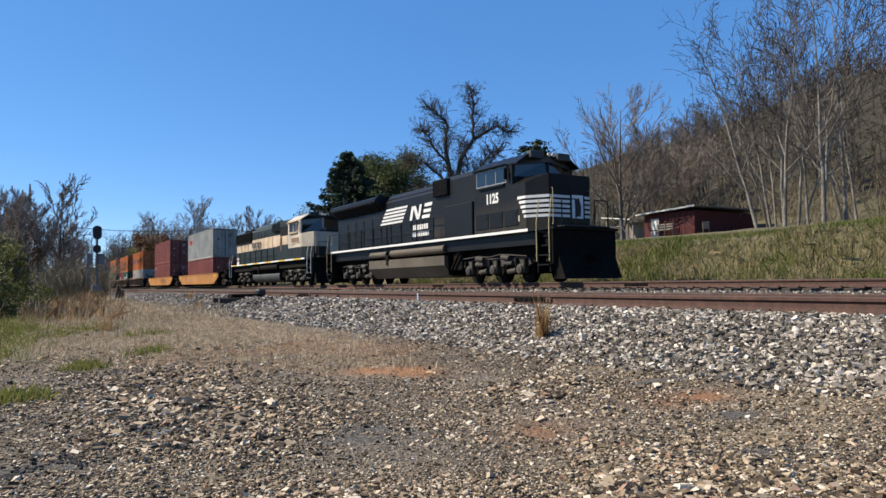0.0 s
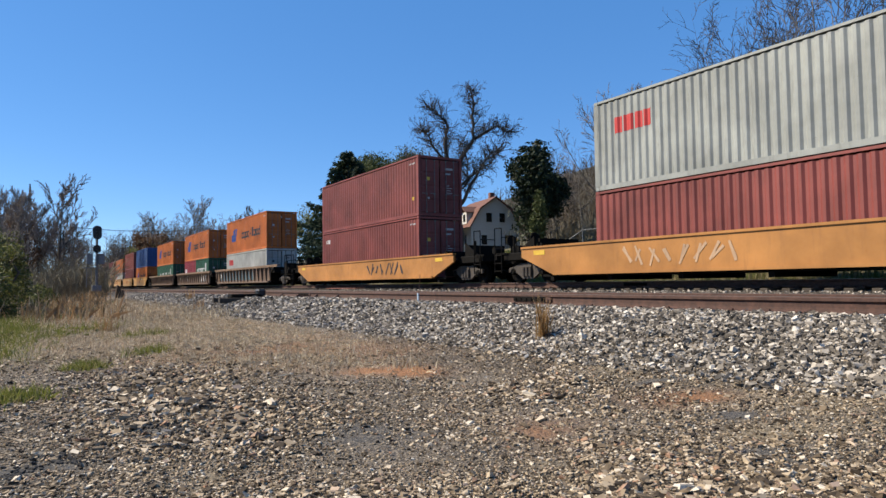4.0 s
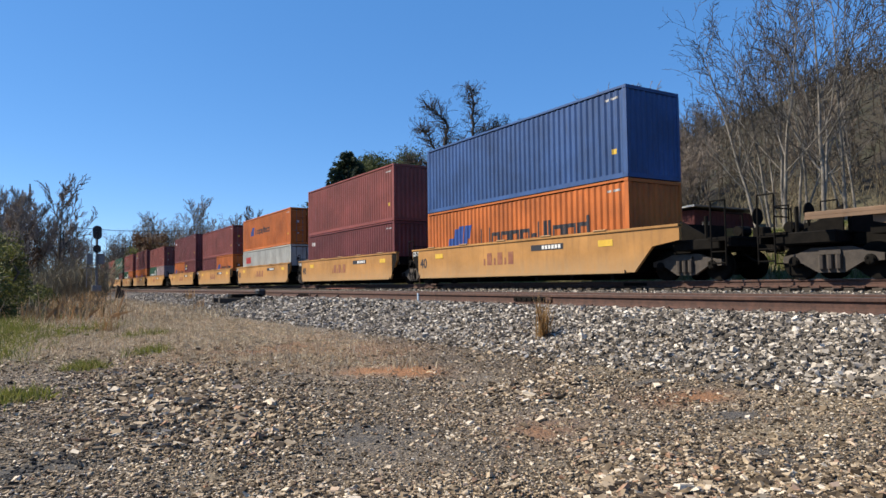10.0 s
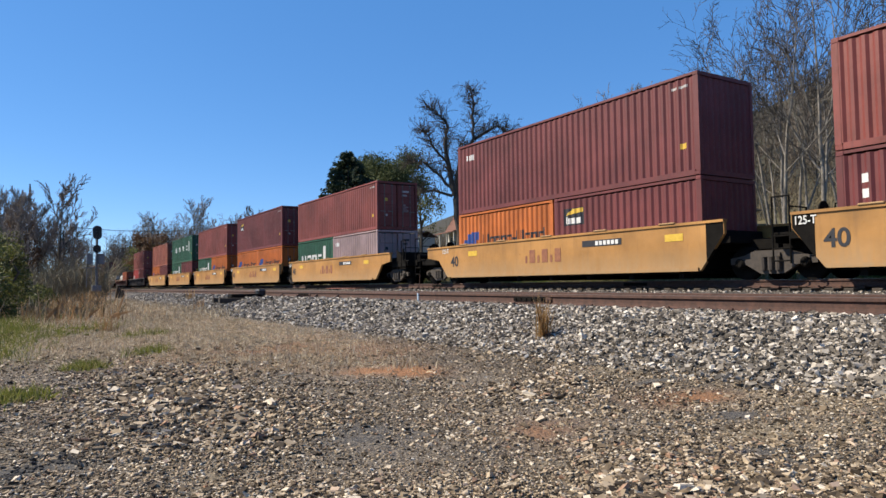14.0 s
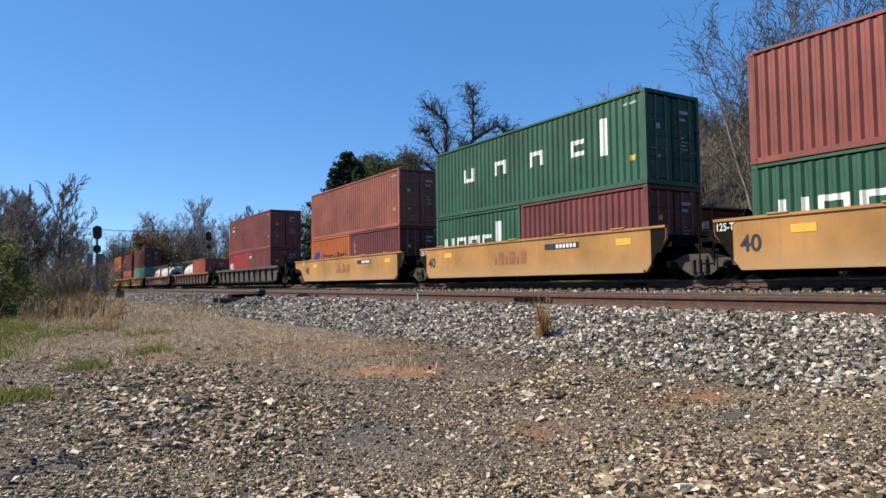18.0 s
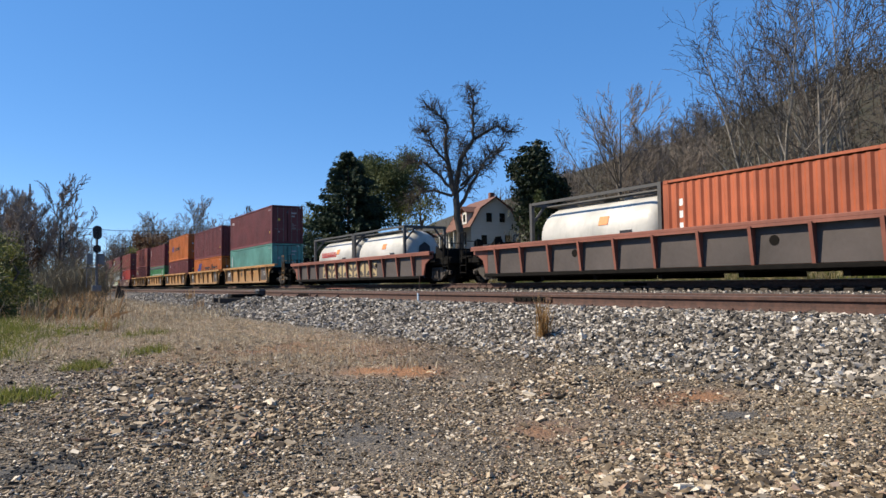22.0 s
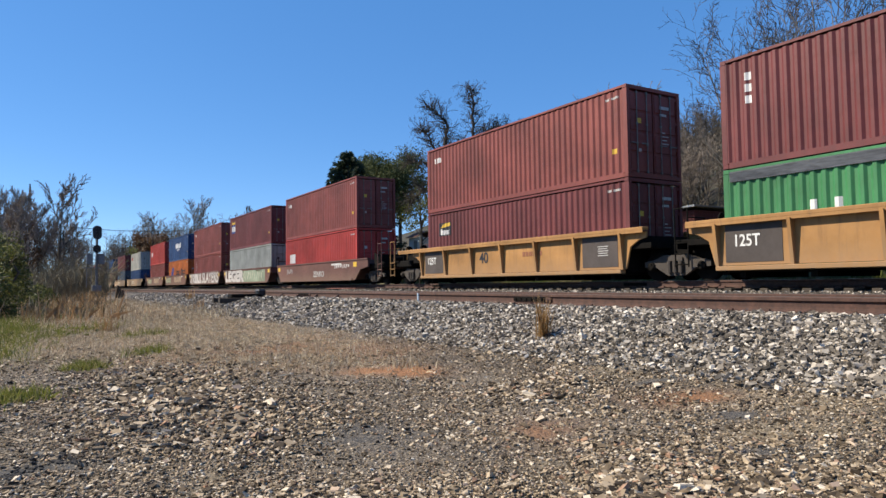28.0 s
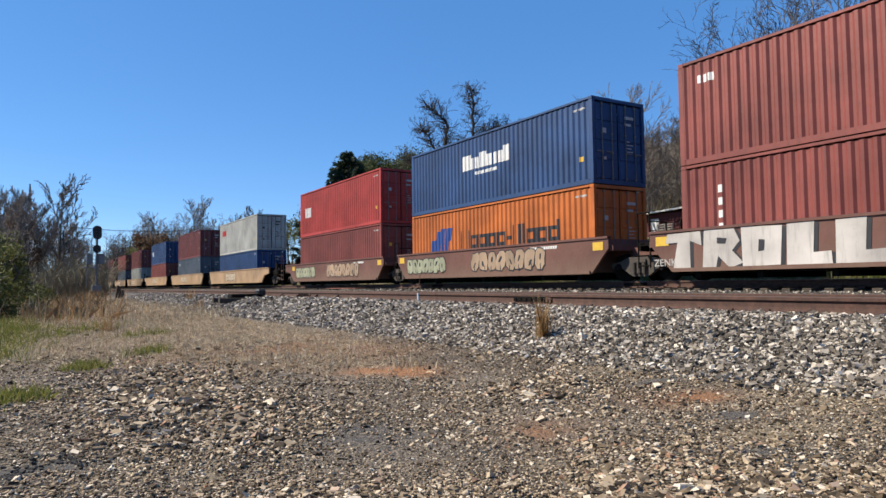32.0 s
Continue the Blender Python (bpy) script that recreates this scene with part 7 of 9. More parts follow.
def raw_mesh(name, V, F, mat):
    me = bpy.data.meshes.new(name)
    V, F = np.asarray(V, np.float32), np.asarray(F, np.int32)
    k = F.shape[1]
    me.vertices.add(len(V))
    me.vertices.foreach_set("co", V.ravel())
    me.loops.add(F.size)
    me.loops.foreach_set("vertex_index", F.ravel())
    me.polygons.add(len(F))
    me.polygons.foreach_set("loop_start", np.arange(0, F.size, k, dtype=np.int32))
    me.update(calc_edges=True)
    me.polygons.foreach_set("use_smooth", np.zeros(len(F), bool))
    me.materials.append(mat)
    return me


SPRUCE = island("spruce_needles", [(0, (0.022, 0.038, 0.024)), (0.6, (0.045, 0.075, 0.042)), (1, (0.078, 0.115, 0.058))], 0.7, 5, 0, 0.15)
PINE = island("pine_needles", [(0, (0.065, 0.085, 0.032)), (0.6, (0.12, 0.15, 0.055)), (1, (0.18, 0.20, 0.08))], 0.7, 5, 0, 0.15)
MAGNOLIA = island("glossy_leaves", [(0, (0.010, 0.020, 0.010)), (0.7, (0.022, 0.042, 0.018)), (1, (0.05, 0.075, 0.03))], 0.62, 5, 0, 0.1)
SPRING = island("spring_leaves", [(0, (0.09, 0.105, 0.025)), (0.6, (0.18, 0.20, 0.05)), (1, (0.26, 0.26, 0.08))], 0.6, 5, 0, 0.35)
BUDS = island("reddish_buds", [(0, (0.13, 0.075, 0.045)), (1, (0.24, 0.15, 0.09))], 0.7, 5, 0, 0.3)
HEDGE = island("hedge_leaves", [(0, (0.06, 0.075, 0.025)), (0.6, (0.13, 0.155, 0.045)), (1, (0.32, 0.30, 0.09))], 0.6, 5, 0, 0.3)


def spruce(x, y, h, r):
    rng = np.random.default_rng(8)
    t = thing("spruce_tree", "dark green dense spruce tree behind the track", "tree", at=pose(x, y, zat(x, y)))
    part("trunk", Shape().tube((0, 0, -0.3), (0, 0, h * 0.97), 0.32, 0.03, 8), DARKBARK, t)
    V, F, m = [], [], 0
    z = 1.0
    while z < h:
        f = 1 - z / h
        reach = r * (f ** 0.75) * (0.92 + 0.16 * rng.random()) + 0.15
        nb = int(7 + 9 * f)
        for b in range(nb):
            a = rng.uniform(0, 2 * math.pi)
            L = reach * rng.uniform(0.72, 1.12)
            n = int(40 + 110 * L / r)
            u = rng.uniform(0.12, 1, n) ** 0.75
            side = rng.normal(0, 0.20, n) * (0.25 + L * 0.24) * (1.1 - u)
            px = np.cos(a) * u * L - np.sin(a) * side
            py = np.sin(a) * u * L + np.cos(a) * side
            pz = z - 0.30 * L * u + 0.28 * L * u * u + rng.normal(0, 0.08, n) - np.abs(rng.normal(0, 0.22, n))
            d = np.stack([np.cos(a) + rng.normal(0, 0.5, n), np.sin(a) + rng.normal(0, 0.5, n), -0.5 + rng.normal(0, 0.3, n)], -1)
            d /= np.linalg.norm(d, axis=1)[:, None]
            s = np.cross(d, rng.normal(0, 1, (n, 3)))
            s /= np.linalg.norm(s, axis=1)[:, None]
            P = np.stack([px, py, pz], -1)
            ln = rng.uniform(0.30, 0.55, n)[:, None]
            V.append(np.stack([P - s * 0.11, P + s * 0.11, P + d * ln], 1).reshape(-1, 3))
            F.append(np.arange(3)[None] + 3 * np.arange(n)[:, None] + m)
            m += 3 * n
        z += 0.42
    part("crown", raw_mesh("crown", np.concatenate(V), np.concatenate(F), SPRUCE), None, t)


def leaf_tree(name, label, x, y, h, size, mat, n, seed, leaf=0.22, low=0.3, hollow=0.4, clumps=26, category="tree"):
    rng = np.random.default_rng(seed)
    t = thing(name, label, category, at=pose(x, y, zat(x, y)))
    tr = Wood()
    rr = random.Random(seed)
    top = Vector((0, 0, h * 0.9))
    tr.limb([Vector((0, 0, -0.3)), Vector((rr.gauss(0, 0.1), rr.gauss(0, 0.1), h * 0.3)), Vector((rr.gauss(0, 0.3), rr.gauss(0, 0.3), h * 0.6)), top], [h * 0.018 + 0.02, h * 0.015 + 0.015, h * 0.01 + 0.01, 0.02], 7)
    for i in range(16):
        z = h * rr.uniform(0.12, 0.8)
        a = rr.uniform(0, 6.28)
        e = Vector((math.cos(a) * size[0] * rr.uniform(0.4, 0.95), math.sin(a) * size[1] * rr.uniform(0.4, 0.95), z + rr.uniform(0.05, 0.25) * h))
        tr.limb([Vector((0, 0, z)), Vector((0, 0, z)).lerp(e, 0.5) + Vector((0, 0, 0.04 * h)), e], [h * 0.007 + 0.012, h * 0.005 + 0.008, 0.008], 4)
    part("trunk", tr.mesh("trunk", DARKBARK), None, t)
    V, F = leafy(rng, n, (0, 0, h * (0.5 + low / 2)), size, leaf, hollow=hollow, clumps=clumps)
    keep = V.reshape(-1, 4, 3)[:, :, 2].min(1) > 0.02
    part("crown", raw_mesh("crown", V, F[keep], mat), None, t)
    return t


def trees():
    small = {**SPEC, "kids": [11, 6, 5, 5]}
    tall = {**SPEC, "kids": [13, 8, 6, 6], "from": [0.30, 0.12, 0.15, 0.1], "angle": [50, 50, 48, 45], "short": [0.46, 0.5, 0.5, 0.55], "lift": [0.03, 0.06, 0.02, 0.0, 0.0]}
    forked = {**tall, "stems": 2, "kids": [9, 7, 6, 6]}
    gnarly = {**SPEC, "segs": [6, 8, 6, 4, 1], "kids": [10, 13, 10, 9], "bend": [0.05, 0.15, 0.26, 0.30, 0.3], "angle": [38, 52, 55, 52], "short": [1.15, 0.42, 0.45, 0.42], "thin": [0.58, 0.5, 0.55, 0.6],
              "lift": [0.0, 0.05, 0.02, -0.01, 0.0], "from": [0.30, 0.18, 0.12, 0.1], "taper": [0.75, 0.9, 0.8, 0.7, 0.6], "min_r": 0.022}
    bushy = {**SPEC, "kids": [14, 8, 6, 5], "angle": [44, 42, 42, 40], "short": [0.55, 0.55, 0.52, 0.55], "lift": [0.02, 0.10, 0.07, 0.04, 0.02], "from": [0.16, 0.12, 0.12, 0.1], "min_r": 0.018}
    fan = {**SPEC, "segs": [9, 7, 5, 3, 1], "stems": 1, "kids": [11, 6, 4, 3], "bend": [0.05, 0.075, 0.10, 0.13, 0.2], "angle": [40, 38, 38, 40], "short": [0.66, 0.54, 0.52, 0.5], "slope": (1.0, 0.62),
           "lift": [0.03, 0.075, 0.06, 0.03, 0.0], "from": [0.16, 0.14, 0.15, 0.15], "min_r": 0.019, "thin": [0.55, 0.52, 0.58, 0.62]}
    fan3 = {**fan, "stems": 2, "kids": [8, 6, 4, 3], "from": [0.2, 0.15, 0.15, 0.15]}
    dome = {**SPEC, "segs": [7, 6, 4, 3, 1], "stems": 2, "kids": [13, 9, 6, 6], "bend": [0.05, 0.07, 0.09, 0.11, 0.15], "angle": [40, 30, 28, 28], "short": [0.74, 0.48, 0.46, 0.46], "slope": (1.05, 0.70),
            "lift": [0.03, 0.09, 0.07, 0.05, 0.0], "from": [0.14, 0.12, 0.12, 0.1], "min_r": 0.022}
    hazy = {**dome, "stems": 1, "segs": [6, 4, 3, 2, 1], "kids": [15, 9, 7, 6], "bend": [0.03, 0.04, 0.06, 0.08, 0.1], "short": [0.62, 0.46, 0.44, 0.46], "slope": (1.0, 0.55), "lift": [0.03, 0.12, 0.08, 0.05, 0.0], "min_r": 0.04}
    T = [tree_proto("a", 11, 15, fan, 0.115, PALE, PALEGREY), tree_proto("b", 12, 15, fan3, 0.105, PALE, PALEGREY), tree_proto("c", 17, 14.5, fan, 0.105, PALE, PALEGREY),
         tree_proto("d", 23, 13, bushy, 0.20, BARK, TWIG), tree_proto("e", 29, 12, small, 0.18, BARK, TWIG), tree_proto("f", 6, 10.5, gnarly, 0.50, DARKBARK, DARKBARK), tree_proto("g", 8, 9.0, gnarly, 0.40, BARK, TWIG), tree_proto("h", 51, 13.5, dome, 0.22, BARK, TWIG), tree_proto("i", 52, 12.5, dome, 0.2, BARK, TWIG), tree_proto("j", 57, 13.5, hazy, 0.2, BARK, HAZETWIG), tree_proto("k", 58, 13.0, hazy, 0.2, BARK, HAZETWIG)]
    G = "bare trees on the bank"
    near = [(-26.7, 40.4, 0, 1.05, (0, -13)), (-27.4, 43.1, 1, 1.0, (0, -5)), (-24.6, 40.1, 2, 1.18, (0, 0)), (-27.0, 45.6, 1, 1.1, (0, 0)), (-24.9, 43.2, 2, 0.95, (0, 5)),
            (-22.2, 40.2, 0, 1.22, (0, 2)), (-23.1, 44.4, 1, 1.2, (0, 3)), (-20.2, 43.6, 2, 0.95, (0, -2)), (-25.3, 41.2, 0, 1.0, (2, 4)), (-22.9, 41.4, 2, 1.05, (3, -3)), (-29.5, 47.0, 2, 0.85, (0, 0)), (-25.6, 50.6, 1, 1.0, (0, 0))]
    for i, (x, y, k, s, tl) in enumerate(near):
        plant("bare_tree", "tall leafless tree with pale trunk on the grassy bank", x, y, T[k], i * 67, s, G, tl)
    for i, (x, y, k, s) in enumerate([(-41.4, 43.6, 8, 1.05), (-47.5, 54.3, 7, 0.85), (-44.5, 57, 8, 0.8), (-53.0, 60.0, 8, 0.85), (-64.0, 60.5, 2, 0.95), (-70.7, 61.0, 2, 0.85), (-72.5, 63.0, 8, 0.95),
                                     (-57.0, 64.0, 7, 0.9), (-50.0, 66.0, 7, 0.9), (-36.0, 64.0, 8, 0.85)]):
        plant("bare_tree", "leafless grey-brown tree at the foot of the hill", x, y, T[k], i * 101, s, "bare trees below the hill")
    plant("old_tree", "large dark gnarled leafless tree beside the house", -62.4, 40.6, old_tree(), 0, 1.0)
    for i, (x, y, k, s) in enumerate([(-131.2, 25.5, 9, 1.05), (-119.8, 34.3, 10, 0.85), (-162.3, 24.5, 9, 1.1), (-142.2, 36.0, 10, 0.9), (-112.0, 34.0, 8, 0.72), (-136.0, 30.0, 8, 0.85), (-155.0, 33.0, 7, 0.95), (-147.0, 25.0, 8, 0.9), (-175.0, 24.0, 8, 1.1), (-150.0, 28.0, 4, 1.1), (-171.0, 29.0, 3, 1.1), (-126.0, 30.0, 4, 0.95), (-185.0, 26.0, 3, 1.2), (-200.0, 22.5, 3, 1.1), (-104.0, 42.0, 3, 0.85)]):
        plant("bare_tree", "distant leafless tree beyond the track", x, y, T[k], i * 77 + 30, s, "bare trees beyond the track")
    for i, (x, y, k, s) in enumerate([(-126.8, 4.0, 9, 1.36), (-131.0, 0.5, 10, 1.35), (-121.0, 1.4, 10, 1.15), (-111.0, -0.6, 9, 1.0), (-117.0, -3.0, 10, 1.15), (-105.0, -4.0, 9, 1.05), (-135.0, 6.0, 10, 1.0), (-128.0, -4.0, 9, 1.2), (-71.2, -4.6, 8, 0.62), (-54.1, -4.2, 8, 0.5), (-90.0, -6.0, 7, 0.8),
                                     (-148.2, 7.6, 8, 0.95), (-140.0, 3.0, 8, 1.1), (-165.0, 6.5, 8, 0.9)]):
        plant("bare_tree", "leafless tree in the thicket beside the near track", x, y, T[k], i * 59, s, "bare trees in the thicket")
    spruce(-78.5, 34.3, 14.4, 7.6)
    leaf_tree("pine_tree", "olive green pine behind the spruce", -88.0, 46.6, 16.5, (6.2, 6.2, 5.2), PINE, 26000, 3, 0.17, 0.3)
    leaf_tree("pine_tree", "olive green pine behind the spruce", -96.0, 43.5, 16.8, (5.4, 5.4, 5.4), PINE, 20000, 4, 0.17, 0.3)
    leaf_tree("magnolia_tree", "dark glossy evergreen tree beside the house", -62.0, 51.0, 12.2, (4.2, 4.2, 5.4), MAGNOLIA, 17000, 5, 0.26, 0.1, 0.2)
    leaf_tree("young_conifer", "small bright green conifer below the evergreen tree", -54.4, 45.2, 5.2, (0.9, 0.9, 2.6), PINE, 2200, 6, 0.2, 0.1, 0.1)
    leaf_tree("spring_tree", "tree in fresh yellow-green spring leaf", -69.3, 39.6, 8.5, (2.6, 2.6, 2.6), SPRING, 1500, 7, 0.16, 0.3)
    leaf_tree("spring_tree", "tree in fresh yellow-green spring leaf", -100.3, 37.0, 9.0, (3.4, 3.4, 3.2), SPRING, 2000, 9, 0.18, 0.3)
    leaf_tree("spring_tree", "tree in fresh yellow-green spring leaf", -107.4, 36.3, 8.0, (3.4, 3.4, 2.8), SPRING, 1700, 10, 0.18, 0.3)
    leaf_tree("spring_tree", "tree in first olive leaf beyond the signal", -143.2, 20.5, 11.0, (5.0, 5.0, 4.0), BUDS, 4200, 12, 0.26, 0.3)
    leaf_tree("spring_tree", "tree in first olive leaf beyond the signal", -156.0, 22.0, 10.5, (4.5, 5.0, 4.0), SPRING, 1800, 13, 0.26, 0.3)
    leaf_tree("budding_tree", "tree with reddish brown buds in the thicket", -121.0, -1.0, 13.5, (4.0, 4.0, 4.6), BUDS, 3600, 14, 0.22, 0.3)


trees()


# ---- far woods on the hill, one mass ----
def far_woods():
    rng = random.Random(77)
    w = Wood()
    n = 0
    while n < 1300:
        x, y = rng.uniform(-170, 10), rng.uniform(56, 122)
        s = y - 52 - 0.30 * max(0, -x - 50)
        if s < 3:
            continue
        n += 1
        z = zat(x, y)
        h = rng.uniform(4, 8.5) * (1 if s < 38 else 0.6)
        base = Vector((x, y, z - 0.3))
        top = base + Vector((rng.gauss(0, 0.6), rng.gauss(0, 0.6), h))
        w.limb([base, base.lerp(top, 0.5) + Vector((rng.gauss(0, 0.3), rng.gauss(0, 0.3), 0)), top], [0.11, 0.07, 0.02], 4)
        for k in range(11):
            t = rng.uniform(0.2, 0.95)
            p = base.lerp(top, t)
            a = rng.uniform(0, 6.28)
            L = h * rng.uniform(0.16, 0.34) * (1.25 - t)
            d = Vector((math.cos(a), math.sin(a), rng.uniform(0.4, 1.2))).normalized()
            e = p + d * L
            w.limb([p, e], [0.05, 0.02], 3)
            for j in range(5):
                f = p.lerp(e, rng.uniform(0.3, 0.95))
                g = f + (d + Vector((rng.gauss(0, 0.6), rng.gauss(0, 0.6), rng.gauss(0.2, 0.4)))).normalized() * L * rng.uniform(0.3, 0.6)
                w.limb([f, g], [0.045, 0.02], 2)
    for _ in range(340):
        x = rng.uniform(-420, -165)
        y = rng.choice((rng.uniform(-70, 9), rng.uniform(-70, 9), rng.uniform(26, 60)))
        h = rng.uniform(8, 14) * (1 + (-x - 175) / 500)
        base = Vector((x, y, zat(x, y) - 0.3))
        top = base + Vector((rng.gauss(0, 0.6), rng.gauss(0, 0.6), h))
        w.limb([base, base.lerp(top, 0.5), top], [0.2, 0.12, 0.02], 4)
        for k in range(22):
            t = rng.uniform(0.12, 0.95)
            p = base.lerp(top, t)
            a = rng.uniform(0, 6.28)
            L = h * rng.uniform(0.2, 0.4) * (1.25 - t)
            d = Vector((math.cos(a), math.sin(a), rng.uniform(0.3, 1.1))).normalized()
            e = p + d * L
            w.limb([p, e], [0.08, 0.03], 3)
            for j in range(5):
                f = p.lerp(e, rng.uniform(0.3, 0.95))
                g = f + (d + Vector((rng.gauss(0, 0.6), rng.gauss(0, 0.6), rng.gauss(0.2, 0.4)))).normalized() * L * rng.uniform(0.3, 0.6)
                w.limb([f, g], [0.07, 0.03], 2)
    for _ in range(170):
        x, y = rng.uniform(-300, -108), rng.uniform(23, 34)
        h = rng.uniform(5, 8.5) * (1 + (-x - 108) / 120)
        base = Vector((x, y, zat(x, y) - 0.3))
        top = base + Vector((rng.gauss(0, 0.5), rng.gauss(0, 0.5), h))
        w.limb([base, base.lerp(top, 0.5), top], [0.16, 0.10, 0.02], 4)
        for k in range(20):
            t = rng.uniform(0.12, 0.9)
            p = base.lerp(top, t)
            a = rng.uniform(0, 6.28)
            L = h * rng.uniform(0.22, 0.42) * (1.2 - t)
            d = Vector((math.cos(a), math.sin(a), rng.uniform(0.5, 1.4))).normalized()
            e = p + d * L
            w.limb([p, e], [0.06, 0.025], 3)
            for j in range(6):
                f = p.lerp(e, rng.uniform(0.3, 0.95))
                g = f + (d + Vector((rng.gauss(0, 0.5), rng.gauss(0, 0.5), rng.gauss(0.2, 0.4)))).normalized() * L * rng.uniform(0.3, 0.6)
                w.limb([f, g], [0.05, 0.02], 2)
    tagged(new("far_woods", w.mesh("far_woods", REDTWIG, False)), "leafless brown woods covering the hillside", "woods", kind="stuff")


far_woods()


def thicket():
    """Dense brush of bare stems: beside the near track at the far left, and on the hill's foot."""
    rng = random.Random(31)
    w = Wood()
    spots = []
    for _ in range(210):
        x = rng.uniform(-48, -260)
        spots.append((x, rng.uniform(-7, 1.2) + 0.028 * max(0, -x - 60), rng.uniform(1.4, 3.2)))
    for _ in range(150):
        x = rng.uniform(-100, -66)
        spots.append((x, rng.uniform(0.5, 6.2) * (-x / 75) ** 0.6, rng.uniform(2.2, 4.2)))
    for _ in range(110):
        spots.append((rng.uniform(-66, -36), rng.uniform(-7, -0.4), rng.uniform(1.0, 2.6)))
    for _ in range(45):
        spots.append((rng.uniform(-60, -28), rng.uniform(-0.8, 2.6), rng.uniform(0.5, 1.3)))
    for _ in range(170):
        x = rng.uniform(-250, -95)
        spots.append((x, rng.uniform(22, 30), rng.uniform(2.0, 5.0)))
    for _ in range(120):
        spots.append((rng.uniform(-70, -20), rng.uniform(50, 66), rng.uniform(1.5, 3.6)))
    for x, y, h in spots:
        z = zat(x, y)
        thick = 1 + max(0, -x - 45) / 40
        for k in range(9):
            p = Vector((x + rng.gauss(0, 0.4), y + rng.gauss(0, 0.4), z - 0.1))
            e = p + Vector((rng.gauss(0, 0.35) * h, rng.gauss(0, 0.35) * h, h * rng.uniform(0.6, 1.05)))
            m = p.lerp(e, 0.5) + Vector((rng.gauss(0, 0.15), rng.gauss(0, 0.15), 0.15 * h))
            w.limb([p, m, e], [0.03 * thick, 0.02 * thick, 0.008 * thick], 3)
            for j in range(6):
                f = p.lerp(e, rng.uniform(0.35, 0.95))
                g = f + Vector((rng.gauss(0, 0.3), rng.gauss(0, 0.3), rng.gauss(0.3, 0.2))) * h * 0.4
                w.limb([f, g], [0.014 * thick, 0.006 * thick], 2)
    tagged(new("brush", w.mesh("brush", BRUSHWOOD, False)), "tangled leafless brush beside the track and on the slope", "brush", kind="stuff")


thicket()


# ---- grass ----
def blades(name, label, xy, h, mat, rng, lean=0.35, width=0.012, z_off=0.0):
    n = len(xy)
    z = ground_z(xy[:, 0], xy[:, 1]) + z_off
    a = rng.uniform(0, 2 * math.pi, n)
    dx, dy = np.cos(a), np.sin(a)
    l = np.abs(rng.normal(0, lean, n)) * h
    wv = width * rng.uniform(0.7, 1.4, n)
    b = rng.uniform(0, 2 * math.pi, n)
    P = np.stack([xy[:, 0], xy[:, 1], z - 0.02], -1)
    side = np.stack([np.cos(b) * wv, np.sin(b) * wv, np.zeros(n)], -1)
    mid = P + np.stack([dx * l * 0.35, dy * l * 0.35, h * 0.62 / (1 + 0.5 * l / h)], -1)
    tip = P + np.stack([dx * l, dy * l, h * np.maximum(0.2, 1 - 0.35 * (l / h) ** 2) + 0.02], -1)
    V = np.stack([P - side, P + side, mid + side * 0.7, tip, mid - side * 0.7], 1).reshape(-1, 3)
    F = np.arange(5)[None] + 5 * np.arange(n)[:, None]
    return tagged(new(name, raw_mesh(name, V, F, mat)), label, "grass", kind="stuff")


GRASSGREEN = island("green_grass", [(0, (0.085, 0.115, 0.025)), (0.5, (0.17, 0.215, 0.045)), (0.8, (0.25, 0.265, 0.075)), (1, (0.36, 0.30, 0.14))], 0.6, 3, 0, 0.3)
FRESHGRASS = island("fresh_grass", [(0, (0.13, 0.155, 0.035)), (0.5, (0.26, 0.285, 0.06)), (0.8, (0.36, 0.355, 0.11)), (1, (0.50, 0.42, 0.22))], 0.6, 3, 0, 0.45)
GRASSMIX = island("mixed_grass", [(0, (0.09, 0.11, 0.03)), (0.35, (0.18, 0.19, 0.055)), (0.55, (0.31, 0.255, 0.12)), (1, (0.52, 0.42, 0.25))], 0.7, 3, 0, 0.3)
STRAW = island("dry_straw", [(0, (0.28, 0.205, 0.13)), (0.5, (0.62, 0.50, 0.33)), (1, (1.0, 0.87, 0.64))], 0.7, 3, 0, 0.2)
ORANGEGRASS = island("orange_tuft", [(0, (0.32, 0.17, 0.06)), (0.6, (0.52, 0.31, 0.12)), (1, (0.66, 0.46, 0.22))], 0.7, 3, 0, 0.3)
SEDGE = island("orange_sedge", [(0, (0.28, 0.17, 0.08)), (0.6, (0.55, 0.34, 0.16)), (1, (0.80, 0.58, 0.34))], 0.7, 3, 0, 0.3)


